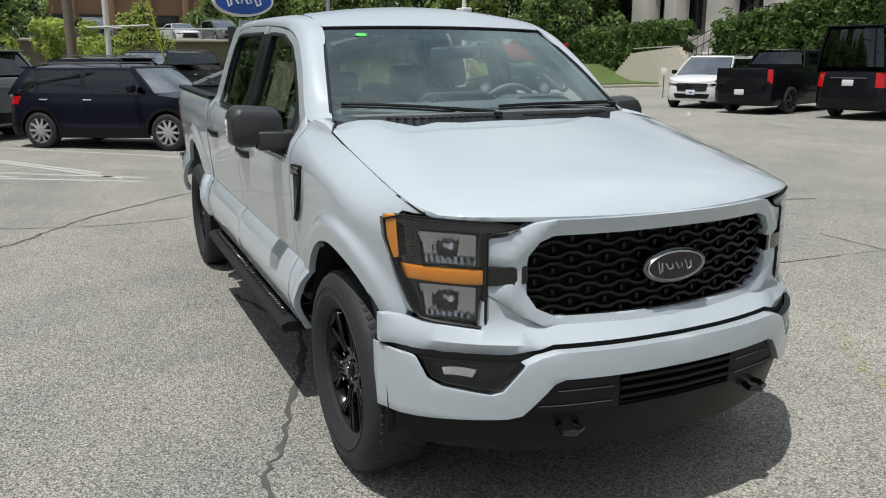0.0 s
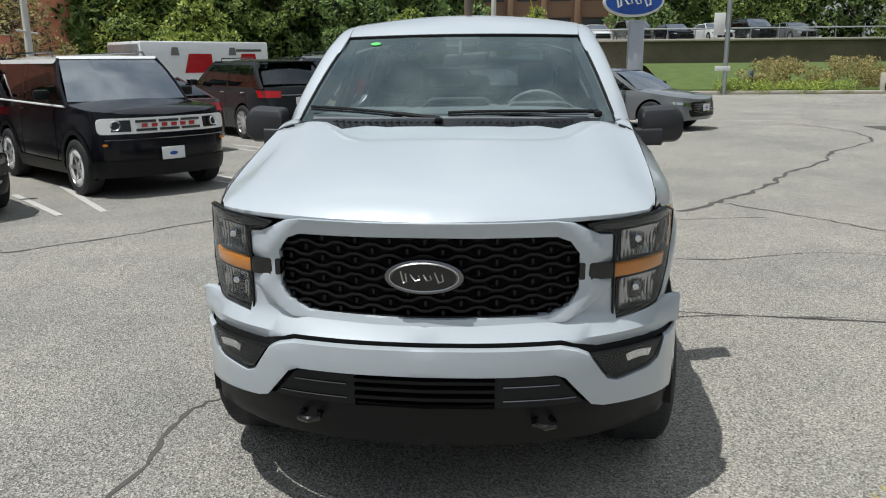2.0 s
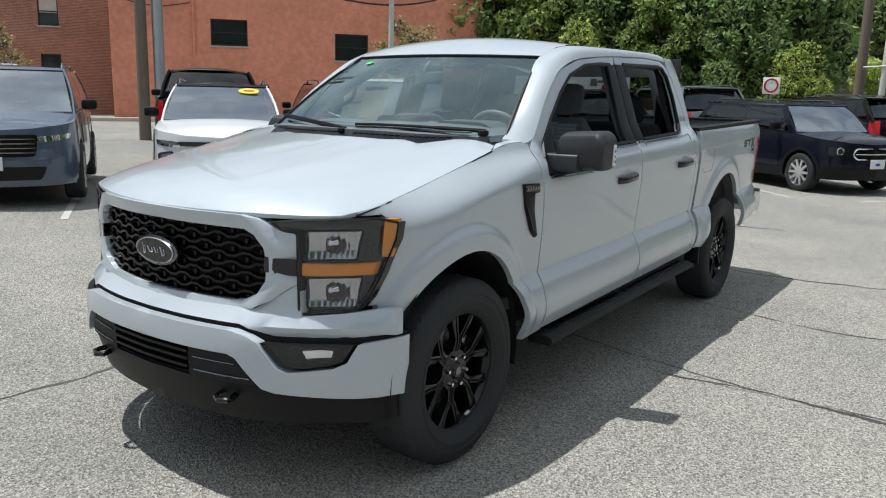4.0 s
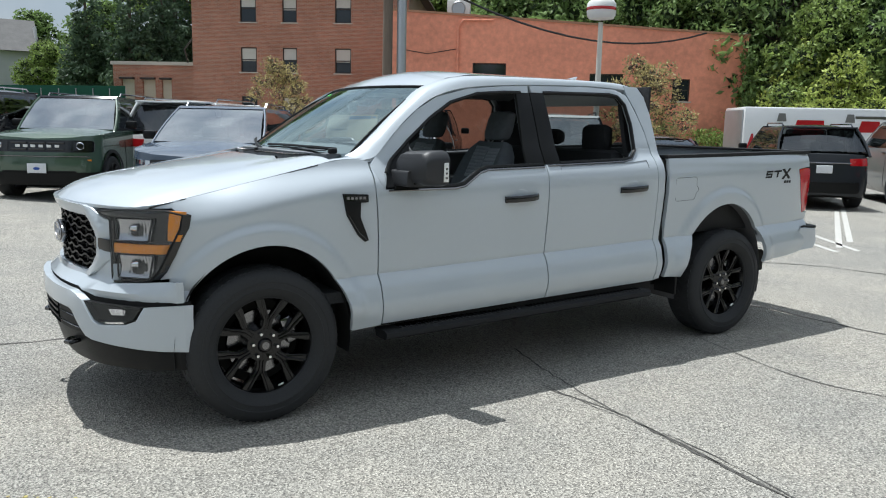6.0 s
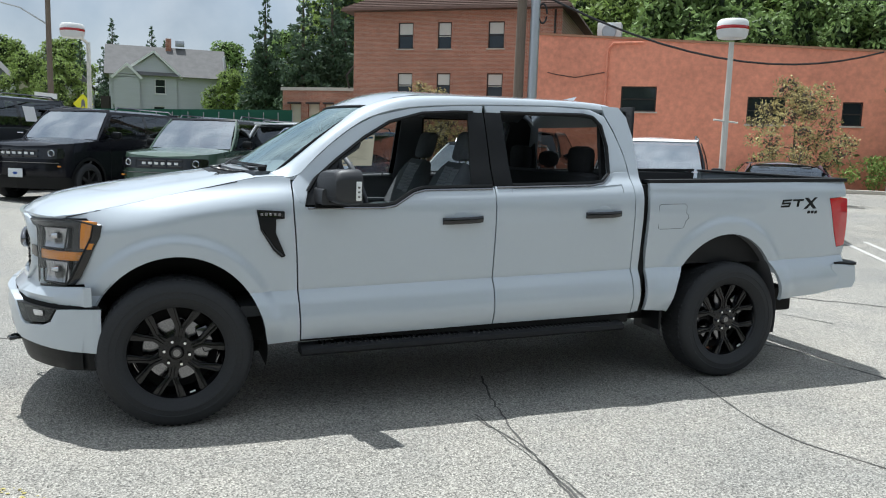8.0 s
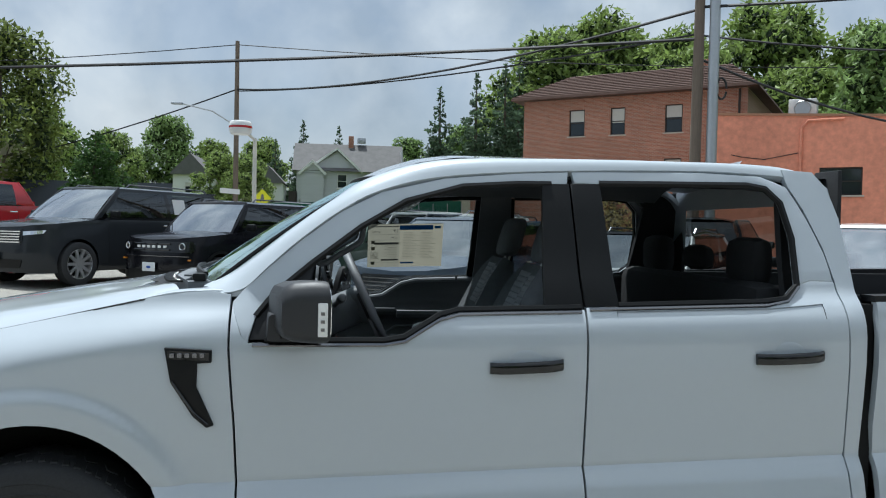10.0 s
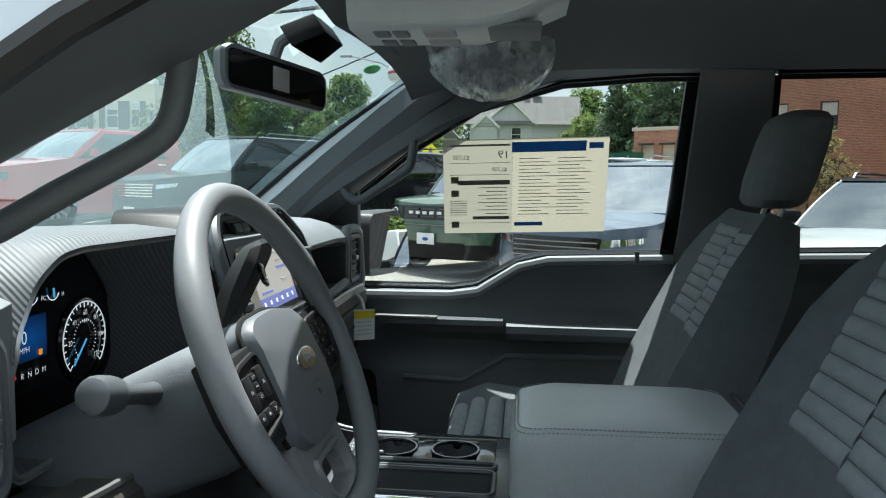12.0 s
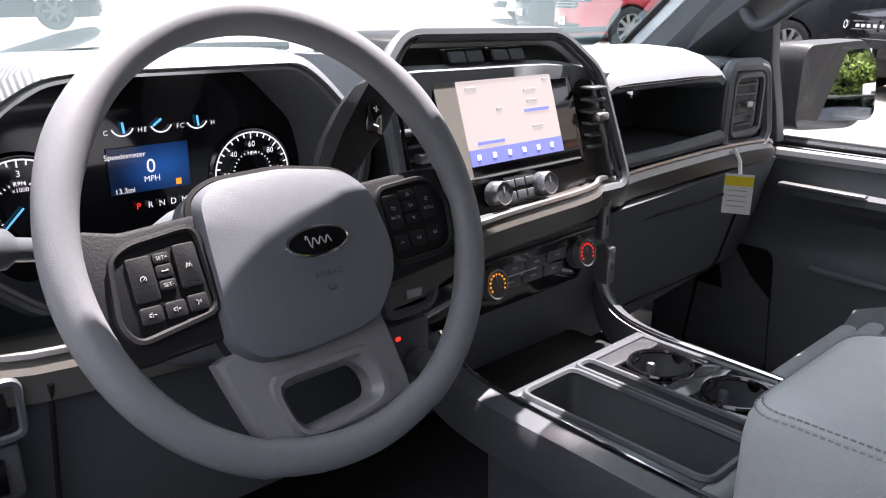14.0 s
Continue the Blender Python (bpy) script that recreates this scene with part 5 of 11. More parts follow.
# instrument binnacle
lip = [(-0.622, 1.285), (-0.618, 1.375), (-0.588, 1.421), (-0.549, 1.443), (-0.510, 1.447), (-0.296, 1.445), (-0.268, 1.424), (-0.218, 1.372), (-0.205, 1.330), (-0.205, 1.270), (-0.250, 1.225), (-0.560, 1.225)]
hood_rows = []
for x, k, dz in ((1.66, 1.10, 0.0), (1.80, 1.12, 0.004), (1.850, 1.09, 0.003), (1.862, 1.04, 0.0), (1.856, 1.0, 0), (1.72, 0.97, -0.004)):
    hood_rows.append([Vector((x - 0.35 * max(0, 1.35 - z), -0.405 + (y + 0.405) * k, 1.345 + (z - 1.345) * k + dz)) for y, z in rounded(lip, 0.014, 3)])
part("binnacle", loft(hood_rows, caps=False), RIBBED, dash, "hexagonal instrument hood")
part("binnacle_edge", tube([Vector((1.858 - 0.35 * max(0, 1.35 - z), y, z)) for y, z in rounded(lip, 0.014, 3)], 0.003, 5, closed=True), SATIN, dash)
cluster = flat([(y * 0.995 - 0.002, z) for y, z in lip], 1.718, SCREEN_DARK, dash, "instrument_cluster", 0.01)
CX = 1.7195
flat(rect(-0.455, -0.362, 1.303, 1.355), CX + 0.001, BLUE_LCD, cluster, "display", 0.001)
text("0", 0.022, facing(CX + 0.003, -0.408, 1.331), LIT_WHITE, cluster, "numeral")
text("MPH", 0.0095, facing(CX + 0.003, -0.408, 1.317), LIT_WHITE, cluster, "legend")
text("Speedometer", 0.0085, facing(CX + 0.003, -0.436, 1.346), LIT_WHITE, cluster, "legend")
text("13.3mi", 0.0085, facing(CX + 0.003, -0.440, 1.307), LIT_WHITE, cluster, "legend")
for k, ch in enumerate("PRNDM"):
    text(ch, 0.0100, facing(CX + 0.003, -0.427 + 0.0137 * k, 1.287), LIT_RED if ch == "P" else LIT_WHITE, cluster, "gear_letter")
for yc, marks, a0 in ((-0.280, ("0", "20", "40", "60", "80", "100", "120"), 225), (-0.545, ("0", "1", "2", "3", "4", "5", "6"), 225)):
    ticks = bmesh.new()
    for k in range(25):
        a = radians(a0 - 270 * k / 24)
        r0 = 0.042 if k % 4 == 0 else 0.0445
        tube([(CX + 0.002, yc + r0 * math.cos(a), 1.306 + r0 * math.sin(a)), (CX + 0.002, yc + 0.0490 * math.cos(a), 1.306 + 0.0490 * math.sin(a))], 0.0009, 4, ticks)
    tube([(CX + 0.002, yc + 0.0500 * math.cos(radians(a0 - 270 * k / 40)), 1.306 + 0.0500 * math.sin(radians(a0 - 270 * k / 40))) for k in range(41)], 0.0009, 4, ticks)
    for k in range(25):
        a = radians(a0 - 270 * k / 24)
        tube([(CX + 0.002, yc + 0.0245 * math.cos(a), 1.306 + 0.0245 * math.sin(a)), (CX + 0.002, yc + 0.0268 * math.cos(a), 1.306 + 0.0268 * math.sin(a))], 0.0006, 4, ticks)
    dial = part("dial", ticks, LIT_WHITE, cluster)
    part("dial_ring", lathe([(0.0515, 0), (0.0545, 0.003), (0.058, 0)], 40, m=facing(CX, yc, 1.306)), BLACK_GLOSS, dial)
    for k, s_ in enumerate(marks):
        a = radians(a0 - 270 * k / 6)
        text(s_, 0.0096, facing(CX + 0.003, yc + 0.0355 * math.cos(a), 1.306 + 0.0355 * math.sin(a)), LIT_WHITE, dial, "numeral")
    a = radians(a0)
    part("needle", tube([(CX + 0.004, yc, 1.306), (CX + 0.004, yc + 0.042 * math.cos(a), 1.306 + 0.042 * math.sin(a))], 0.0012, 5), LIT_CYAN, dial)
text("MPH", 0.0065, facing(CX + 0.003, -0.280, 1.330), LIT_WHITE, cluster, "legend")
text("RPM\nx1000", 0.0065, facing(CX + 0.003, -0.545, 1.328), LIT_WHITE, cluster, "legend")
for k, yc in enumerate((-0.435, -0.391, -0.348)):
    g = part("small_gauge", tube([(CX + 0.002, yc + 0.013 * math.cos(radians(a)), 1.381 + 0.013 * math.sin(radians(a))) for a in range(205, 336, 13)], 0.0009, 4), LIT_WHITE, cluster)
    part("gauge_needle", tube([(CX + 0.003, yc, 1.383), (CX + 0.003, yc + (0.001 if k != 1 else -0.010), 1.371 if k != 1 else 1.376)], 0.0014, 4), LIT_CYAN, g)
    for ch, d in ((("C", "H"), ("E", "F"), ("C", "H"))[k][i] and ((("C", "H"), ("E", "F"), ("C", "H"))[k][i], (-0.019, 0.019)[i]) for i in (0, 1)):
        text(ch, 0.0075, facing(CX + 0.003, yc + d, 1.373), LIT_WHITE, g, "gauge_letter")
flat(rect(-0.380, -0.374, 1.306, 1.313), CX + 0.003, LIT_AMBER, cluster, "fuel_warning", 0.001)
flat(rect(-0.592, -0.586, 1.290, 1.297), CX + 0.003, LIT_RED, cluster, "belt_warning", 0.001)

# centre stack: leans forward to its top
def stack_x(z):
    return 1.862 + 0.33 * (1.42 - z) if z < 1.42 else 1.862 - 0.5 * (z - 1.42)


SX = lambda off: (lambda y, z: Vector((stack_x(z) + off, y, z)))
st_out = rounded([(-0.195, 1.245), (-0.185, 1.43), (-0.135, 1.472), (0.158, 1.468), (0.222, 1.41), (0.236, 1.245)], 0.025)
stack = part("centre_stack", sheet(st_out, SX(-0.012), 0.05, (-0.14, 0, 0), 0.004), BLACK_SATIN, dash)
part("stack_frame", tube([SX(0.004)(y, z) for y, z in st_out], 0.010, 8, closed=True), HARD, stack)
part("stack_edge", tube([SX(0.010)(y - 0.012 * (1 if y > 0 else -1), z) for y, z in st_out if z > 1.26], 0.0025, 5), DARK_CHROME, stack)
part("screen_panel", sheet(rounded(rect(-0.105, 0.166, 1.287, 1.424), 0.012), SX(-0.006), 0.2, (-0.01, 0, 0), 0.002), SCREEN_DARK, stack)
scr = part("screen", sheet(rect(-0.066, 0.118, 1.330, 1.414), SX(-0.0035), 0.2, (-0.002, 0, 0)), SCREEN_ON, stack, "lit pale touch screen")
part("screen_bar", sheet(rect(-0.066, 0.118, 1.310, 1.330), SX(-0.0035), 0.2, (-0.002, 0, 0)), SCREEN_BAR, scr)
# glare over the screen's left edge, painted as a grey strip
part("painted_glare", sheet(rect(-0.104, -0.067, 1.292, 1.422), SX(-0.0035), 0.2, (-0.002, 0, 0)), mat("screen_glare_grey", (0.20, 0.19, 0.17), rough=0.2, vary=0.05), scr)
for k in range(6):
    part("screen_icon", sheet(rect(-0.054 + 0.029 * k, -0.048 + 0.029 * k, 1.3175, 1.3235), SX(-0.0025), 0.2, (-0.001, 0, 0)), LIT_WHITE, scr)
for y, z, w in ((-0.052, 1.402, 0.020), (0.058, 1.394, 0.022), (0.100, 1.406, 0.010), (0.060, 1.380, 0.020), (0.052, 1.368, 0.050), (0.062, 1.346, 0.022), (-0.002, 1.374, 0.010), (-0.048, 1.335, 0.050)):
    part("screen_line", sheet(rect(y, y + w, z, z + 0.004), SX(-0.0025), 0.2, (-0.001, 0, 0)), SCREEN_BAR if z < 1.372 and w > 0.03 else GREY_INK, scr)
for y in (-0.035, 0.045):
    b_ = part("button_pod", sheet(rounded(rect(y - 0.034, y + 0.034, 1.434, 1.453), 0.005), SX(-0.004), 0.2, (-0.01, 0, 0), 0.001), BLACK_SATIN, stack)
    for k in (-1, 1):
        part("button", sheet(rounded(rect(y + k * 0.016 - 0.014, y + k * 0.016 + 0.014, 1.437, 1.450), 0.003), SX(-0.001), 0.2, (-0.005, 0, 0), 0.001), HARD, b_)
vent(0.176, 0.214, 1.296, 1.402, 1.896, stack, 6, False)
vent(-0.180, -0.120, 1.292, 1.372, 1.895, stack, 5, False)


def knob(y, z, x, r, parent, glow=None, tall=0.030):
    m = facing(x, y, z, -0.25)
    k = part("knob", lathe([(0.0, tall), (r * 0.80, tall), (r * 0.92, tall - 0.003), (r, tall - 0.010), (r * 1.04, 0.0)], 32, m=m), HARD, parent)
    part("knob_ring", lathe([(r * 0.80, tall + 0.0005), (r * 0.90, tall + 0.0015), (r * 0.99, tall - 0.003), (r * 1.0, tall - 0.010)], 32, m=m), SATIN, k)
    part("knob_mark", box((0, 0, 0), (0.0016, r * 0.5, 0.0008), 0, 1, None, m @ Matrix.Translation((0, r * 0.3, tall + 0.0006))), GREY_INK, k)
    if glow:
        for i in range(11):
            a = radians(210 - 24 * i)
            part("lit_dot", box((0, 0, 0), (0.0022, 0.0022, 0.0008), 0, 1, None, m @ Matrix.Translation((r * 0.62 * math.cos(a), r * 0.62 * math.sin(a), tall + 0.001))), glow, k)
    return k


knob(-0.036, 1.272, 1.904, 0.0165, stack, tall=0.020)
knob(0.056, 1.272, 1.904, 0.0165, stack, tall=0.020)
ab = part("audio_panel", sheet(rounded(rect(-0.018, 0.046, 1.256, 1.290), 0.004), SX(-0.004), 0.2, (-0.01, 0, 0), 0.001), BLACK_GLOSS, stack)
for k in range(3):
    for z in (1.266, 1.281):
        part("button", sheet(rect(-0.014 + 0.020 * k, 0.003 + 0.020 * k, z - 0.005, z + 0.005), SX(-0.002), 0.2, (-0.004, 0, 0), 0.0008), HARD, ab)
part("stack_line", tube([SX(-0.004)(y, 1.300 - 0.02 * 0) + Vector((0.002, 0, -0.004)) for y in (-0.085, 0.0, 0.15)], 0.0018, 5), SATIN, stack)

# climate panel
clim = part("climate_panel", sheet(rounded([(-0.205, 1.100), (0.172, 1.105), (0.186, 1.190), (-0.085, 1.186), (-0.205, 1.150)], 0.012), lambda y, z: Vector((1.920 - 0.25 * (1.2 - z), y, z)), 0.08, (-0.12, 0, 0), 0.004), BLACK_GLOSS, dash)
knob(-0.050, 1.152, 1.908, 0.022, clim, LIT_AMBER, 0.022)
knob(0.142, 1.154, 1.908, 0.022, clim, LIT_RED, 0.022)
for k in range(3):
    for z in (1.142, 1.164):
        b_ = part("button", box((1.918 - 0.25 * (1.2 - z), 0.001 + 0.046 * k, z), (0.008, 0.043, 0.019), 0.002), HARD, clim)
        part("button_mark", box((1.9225 - 0.25 * (1.2 - z), 0.001 + 0.046 * k, z), (0.001, 0.010, 0.0022)), GREY_INK, b_)
for y, z in ((0.200, 1.196), (0.222, 1.118)):
    sb = part("side_button", box((1.905, y, z), (0.03, 0.020, 0.062), 0.005), SATIN, dash)
    part("button_mark", box((1.921, y, z), (0.001, 0.004, 0.014)), INK, sb)
vent(-0.235, -0.170, 1.168, 1.205, 1.930, dash, 3)
lp = part("switch_pod", box((1.915, -0.205, 1.105), (0.03, 0.075, 0.09), 0.01), HARD, dash)
part("knob", cyl((1.93, -0.195, 1.095), (1.955, -0.195, 1.098), 0.017, seg=24, bevel=0.003), HARD, lp)
part("switch_light", box((1.932, -0.222, 1.132), (0.002, 0.006, 0.004)), LIT_RED, lp)

# steering wheel
WC, WN = Vector((2.045, -0.421, 1.331)), Vector((0.906, 0, 0.423))
WE, WU = Vector((0, 1, 0)), Vector((-0.423, 0, 0.906))
WM = Matrix((WE, WU, WN)).transposed().to_4x4()
WM.translation = WC


def wheel_at(u, v, d=0.0):
    return WC + WE * u + WU * v + WN * d


rim_pts, rim_r = [], []
for k in range(96):
    a = 2 * math.pi * k / 96
    rim_pts.append(wheel_at(0.186 * math.cos(a), 0.186 * math.sin(a) * (1.0 if math.sin(a) > -0.9 else 0.985)))
    thumb = math.exp(-((math.degrees(a) % 180 - 22) / 12) ** 2) if k < 48 else 0
    rim_r.append(0.0148 + 0.0018 * max(0, math.sin(a + 0.2)) ** 6 + 0.002 * (math.exp(-((math.degrees(a) - 30) / 14) ** 2) + math.exp(-((math.degrees(a) - 150) / 14) ** 2)))
wheel_rim = part("steering_wheel", tube(rim_pts, rim_r, 16, closed=True), LEATHER, truck, "grey leather-look steering wheel")


PAD_O = [(-0.084, 0.020), (-0.080, 0.042), (-0.060, 0.053), (0.002, 0.055), (0.062, 0.045), (0.082, 0.024), (0.091, -0.030), (0.084, -0.058), (0.055, -0.090), (0.030, -0.097), (-0.030, -0.101), (-0.067, -0.097), (-0.086, -0.078)]


def pad_front(u, v):
    """The cover's face: a flat middle whose top and sides fall away."""
    return 0.008 - 0.22 * max(0.0, v - 0.018) - 0.11 * max(0.0, abs(u) - 0.050) - 0.06 * max(0.0, -0.070 - v)


def disc_pad():
    rings = []
    for k, d in ((1.0, -0.050), (1.0, -0.016), (0.988, -0.006), (0.955, -0.001), (0.88, 0.0), (0.70, 0.0), (0.45, 0.0), (0.12, 0.0)):
        rings.append([wheel_at(u * k, (v + 0.022) * k - 0.022, d if d < -0.002 else d + pad_front(u * k, (v + 0.022) * k - 0.022)) for u, v in rounded(PAD_O, 0.014, 4)])
    return loft(rings)


part("airbag_cover", disc_pad(), PAD, wheel_rim, "grey airbag cover")
part("pad_seam", tube([wheel_at(u, v, -0.014) for u, v in rounded([(u * 1.015, (v + 0.022) * 1.015 - 0.022) for u, v in PAD_O], 0.014)], 0.003, 5, closed=True), DARK, wheel_rim)


def badge_oval(a, b):
    return [(0.008 + a * math.cos(q), -0.014 + b * math.sin(q)) for q in np.linspace(0, 2 * math.pi, 41)[:-1]]


emb = part("wheel_badge", prism(badge_oval(0.031, 0.0132), lambda u, v: wheel_at(u, v, 0.0112), WN * -0.006, bevel=0.0015), CHROME, wheel_rim, "chrome-rimmed oval badge")
part("badge_field", prism(badge_oval(0.0283, 0.0108), lambda u, v: wheel_at(u, v, 0.0117), WN * -0.002), BLACK_GLOSS, emb)
part("badge_stroke", tube([wheel_at(0.008 + 0.0009 * k - 0.012, -0.014 + (0.0062 - 0.0002 * k if k < 6 else 0.0030) * math.sin(0.85 * k + 0.4), 0.0119) for k in range(28)], 0.0006, 4), GREY_INK, emb)
EMBOSS = mat("embossed_grey", (0.060, 0.063, 0.068), rough=0.5, vary=0)
text("AIRBAG", 0.0080, WM @ Matrix.Translation((0.011, -0.042, 0.0090)), EMBOSS, wheel_rim, "embossed_word")
part("embossed_mark", tube([wheel_at(0.008 + x, -0.054 + y, 0.0084) for x, y in ((0.0, 0.003), (0.0, -0.002), (0.006, -0.002), (0.006, 0.001))], 0.0006, 4), EMBOSS, wheel_rim)
# switch symbols: strokes in millimetres
ICONS = {
    "dial": [[(2.2 * math.cos(q), 2.2 * math.sin(q)) for q in np.linspace(-0.6, 3.74, 10)], [(0, -0.6), (1.2, 1.2)]],
    "lane": [[(-2.4, -2), (-1.2, 2.2)], [(2.4, -2), (1.2, 2.2)], [(-0.8, -1), (0.8, -1), (0.6, 0.8), (-0.6, 0.8), (-0.8, -1)]],
    "gap": [[(-2.6, 0), (2.6, 0)], [(-2.6, 0), (-1.4, 1.0)], [(2.6, 0), (1.4, 1.0)]],
    "quieter": [[(-2.4, -0.8), (-1.2, -0.8), (0.2, -2), (0.2, 2), (-1.2, 0.8), (-2.4, 0.8), (-2.4, -0.8)], [(1.2, 0), (2.8, 0)]],
    "louder": [[(-2.4, -0.8), (-1.2, -0.8), (0.2, -2), (0.2, 2), (-1.2, 0.8), (-2.4, 0.8), (-2.4, -0.8)], [(1.2, 0), (3.0, 0)], [(2.1, -0.9), (2.1, 0.9)]],
    "voice": [[(-1.8, 2), (0, 0.6), (-1.0, -2.2)], [(1.2, 1.8), (1.8, 0.6), (1.2, -0.6)]],
    "phone": [[(-2.2, -1.0), (-1.4, 0.6), (1.4, 0.6), (2.2, -1.0)]],
    "previous": [[(-2, -1.6), (-2, 1.6)], [(1.8, -1.6), (-1.2, 0), (1.8, 1.6), (1.8, -1.6)]],
    "next": [[(2, -1.6), (2, 1.6)], [(-1.8, -1.6), (1.2, 0), (-1.8, 1.6), (-1.8, -1.6)]],
    "up": [[(-1.6, -1.2), (1.6, -1.2), (0, 1.4), (-1.6, -1.2)]],
    "down": [[(-1.6, 1.2), (1.6, 1.2), (0, -1.4), (-1.6, 1.2)]],
    "back": [[(-2.2, 0.8), (1.6, 0.8), (2.2, 0), (1.6, -1.2), (-0.8, -1.2)], [(-1.2, 2.0), (-2.2, 0.8), (-1.2, -0.4)]],
    "menu": [[(-2, 1.4), (2, 1.4)], [(-2, 0), (2, 0)], [(-2, -1.4), (2, -1.4)]],
}
SPOKES = (
    ([(-0.070, 0.030), (-0.140, 0.026), (-0.180, 0.036), (-0.183, -0.020), (-0.168, -0.068), (-0.148, -0.074), (-0.074, -0.070)],
     [(-0.153, 0.007), (-0.139, 0.015), (-0.086, 0.021), (-0.083, -0.047), (-0.149, -0.057), (-0.159, -0.041)],
     ((-0.1345, -0.012, 0.019, 0.034, "dial", ""), (-0.1175, 0.001, 0.013, 0.008, "", "SET+"), (-0.1175, -0.009, 0.013, 0.010, "gap", ""), (-0.1175, -0.0195, 0.013, 0.008, "", "SET-"), (-0.099, -0.0085, 0.018, 0.034, "lane", ""),
      (-0.1350, -0.0385, 0.017, 0.013, "quieter", ""), (-0.1165, -0.0385, 0.016, 0.013, "louder", ""), (-0.0990, -0.0375, 0.016, 0.013, "voice", ""))),
    ([(0.074, 0.030), (0.150, 0.034), (0.182, 0.030), (0.184, -0.020), (0.168, -0.058), (0.076, -0.066)],
     [(0.089, 0.020), (0.148, 0.024), (0.171, 0.001), (0.164, -0.040), (0.150, -0.049), (0.088, -0.051)],
     ((0.1025, -0.003, 0.018, 0.032, "back", "BACK"), (0.1230, 0.0105, 0.017, 0.009, "up", ""), (0.1230, -0.0005, 0.017, 0.011, "", "OK"), (0.1230, -0.0125, 0.017, 0.009, "down", ""), (0.1435, 0.000, 0.019, 0.032, "menu", "MENU"),
      (0.1020, -0.0325, 0.017, 0.014, "phone", ""), (0.1225, -0.0315, 0.017, 0.014, "previous", ""), (0.1430, -0.0300, 0.017, 0.014, "next", ""))))
for sp_o, bezel_o, cells in SPOKES:
    turn_ = 1 if sp_o[0][0] < 0 else -1
    part("spoke", prism(sp_o[::turn_], lambda u, v: wheel_at(u, v, -0.008), WN * -0.018, bevel=0.004), TRIM, wheel_rim)
    part("switch_bezel", tube([wheel_at(u, v, -0.004) for u, v in rounded(bezel_o, 0.012)], 0.0030, 6, closed=True), TRIM, wheel_rim)
    part("switch_pod", prism(rounded(bezel_o[::turn_], 0.012), lambda u, v: wheel_at(u, v, -0.0045), WN * -0.004, bevel=0.001), BLACK_SATIN, wheel_rim, "black switch pod")
    for u, v, w, h, sign, word in cells:
        bt = part("switch", prism(rounded([(u - w / 2, v - h / 2), (u + w / 2, v - h / 2), (u + w / 2, v + h / 2), (u - w / 2, v + h / 2)], 0.0022, 2), lambda a, b2: wheel_at(a, b2, -0.0015), WN * -0.004, bevel=0.0009), TRIM, wheel_rim)
        if word:
            text(word, 0.0042, WM @ Matrix.Translation((u, v - (0.006 if sign else 0), -0.0009)), GREY_INK, bt, "legend")
        for line in ICONS.get(sign, ()):
            part("symbol", tube([wheel_at(u + a * 0.001, v + b2 * 0.001 + (0.003 if word else 0), -0.0011) for a, b2 in line], 0.00034, 4), GREY_INK, bt)
low_o = [(-0.098, -0.082), (0.064, -0.082), (0.074, -0.157), (0.062, -0.178), (0.030, -0.188), (-0.041, -0.186), (-0.062, -0.174), (-0.080, -0.147)]
low_i = [(-0.051, -0.121), (0.023, -0.121), (0.033, -0.136), (0.031, -0.154), (-0.035, -0.158), (-0.043, -0.151)]


def low_spoke():
    a, b2 = rounded(low_o, 0.008, 3), rounded(low_i, 0.010, 4)
    b = bmesh.new()
    # pair each inner point with the outer point that lies in the same direction
    c0 = Vector((-0.006, -0.139))
    ang = lambda p: math.atan2(p[1] - c0.y, p[0] - c0.x)
    rows = []
    n = 48
    def at_angle(poly, th):
        d = Vector((math.cos(th), math.sin(th)))
        best = None
        for p, q in zip(poly, poly[1:] + poly[:1]):
            p, q = Vector(p) - c0, Vector(q) - c0
            e = q - p
            den = d.x * e.y - d.y * e.x
            if abs(den) < 1e-12:
                continue
            t = (p.x * e.y - p.y * e.x) / den
            r = (p.x * d.y - p.y * d.x) / den
            if t > 0 and -1e-6 <= r <= 1 + 1e-6:
                best = t if best is None else max(best, t)
        return c0 + d * (best or 0.02)
    for k in range(n):
        th = 2 * math.pi * k / n
        o, i = at_angle(a, th), at_angle(b2, th)
        rows.append([wheel_at(o.x, o.y, -0.026), wheel_at(o.x, o.y, -0.012), wheel_at(mix(o.x, i.x, 0.08), mix(o.y, i.y, 0.08), -0.008), wheel_at(mix(o.x, i.x, 0.66), mix(o.y, i.y, 0.66), -0.006), wheel_at(mix(o.x, i.x, 0.70), mix(o.y, i.y, 0.70), -0.001), wheel_at(mix(o.x, i.x, 0.82), mix(o.y, i.y, 0.82), -0.001), wheel_at(i.x, i.y, -0.010), wheel_at(i.x, i.y, -0.026)])
    rows.append(rows[0])
    return loft(rows, closed=False, caps=False)


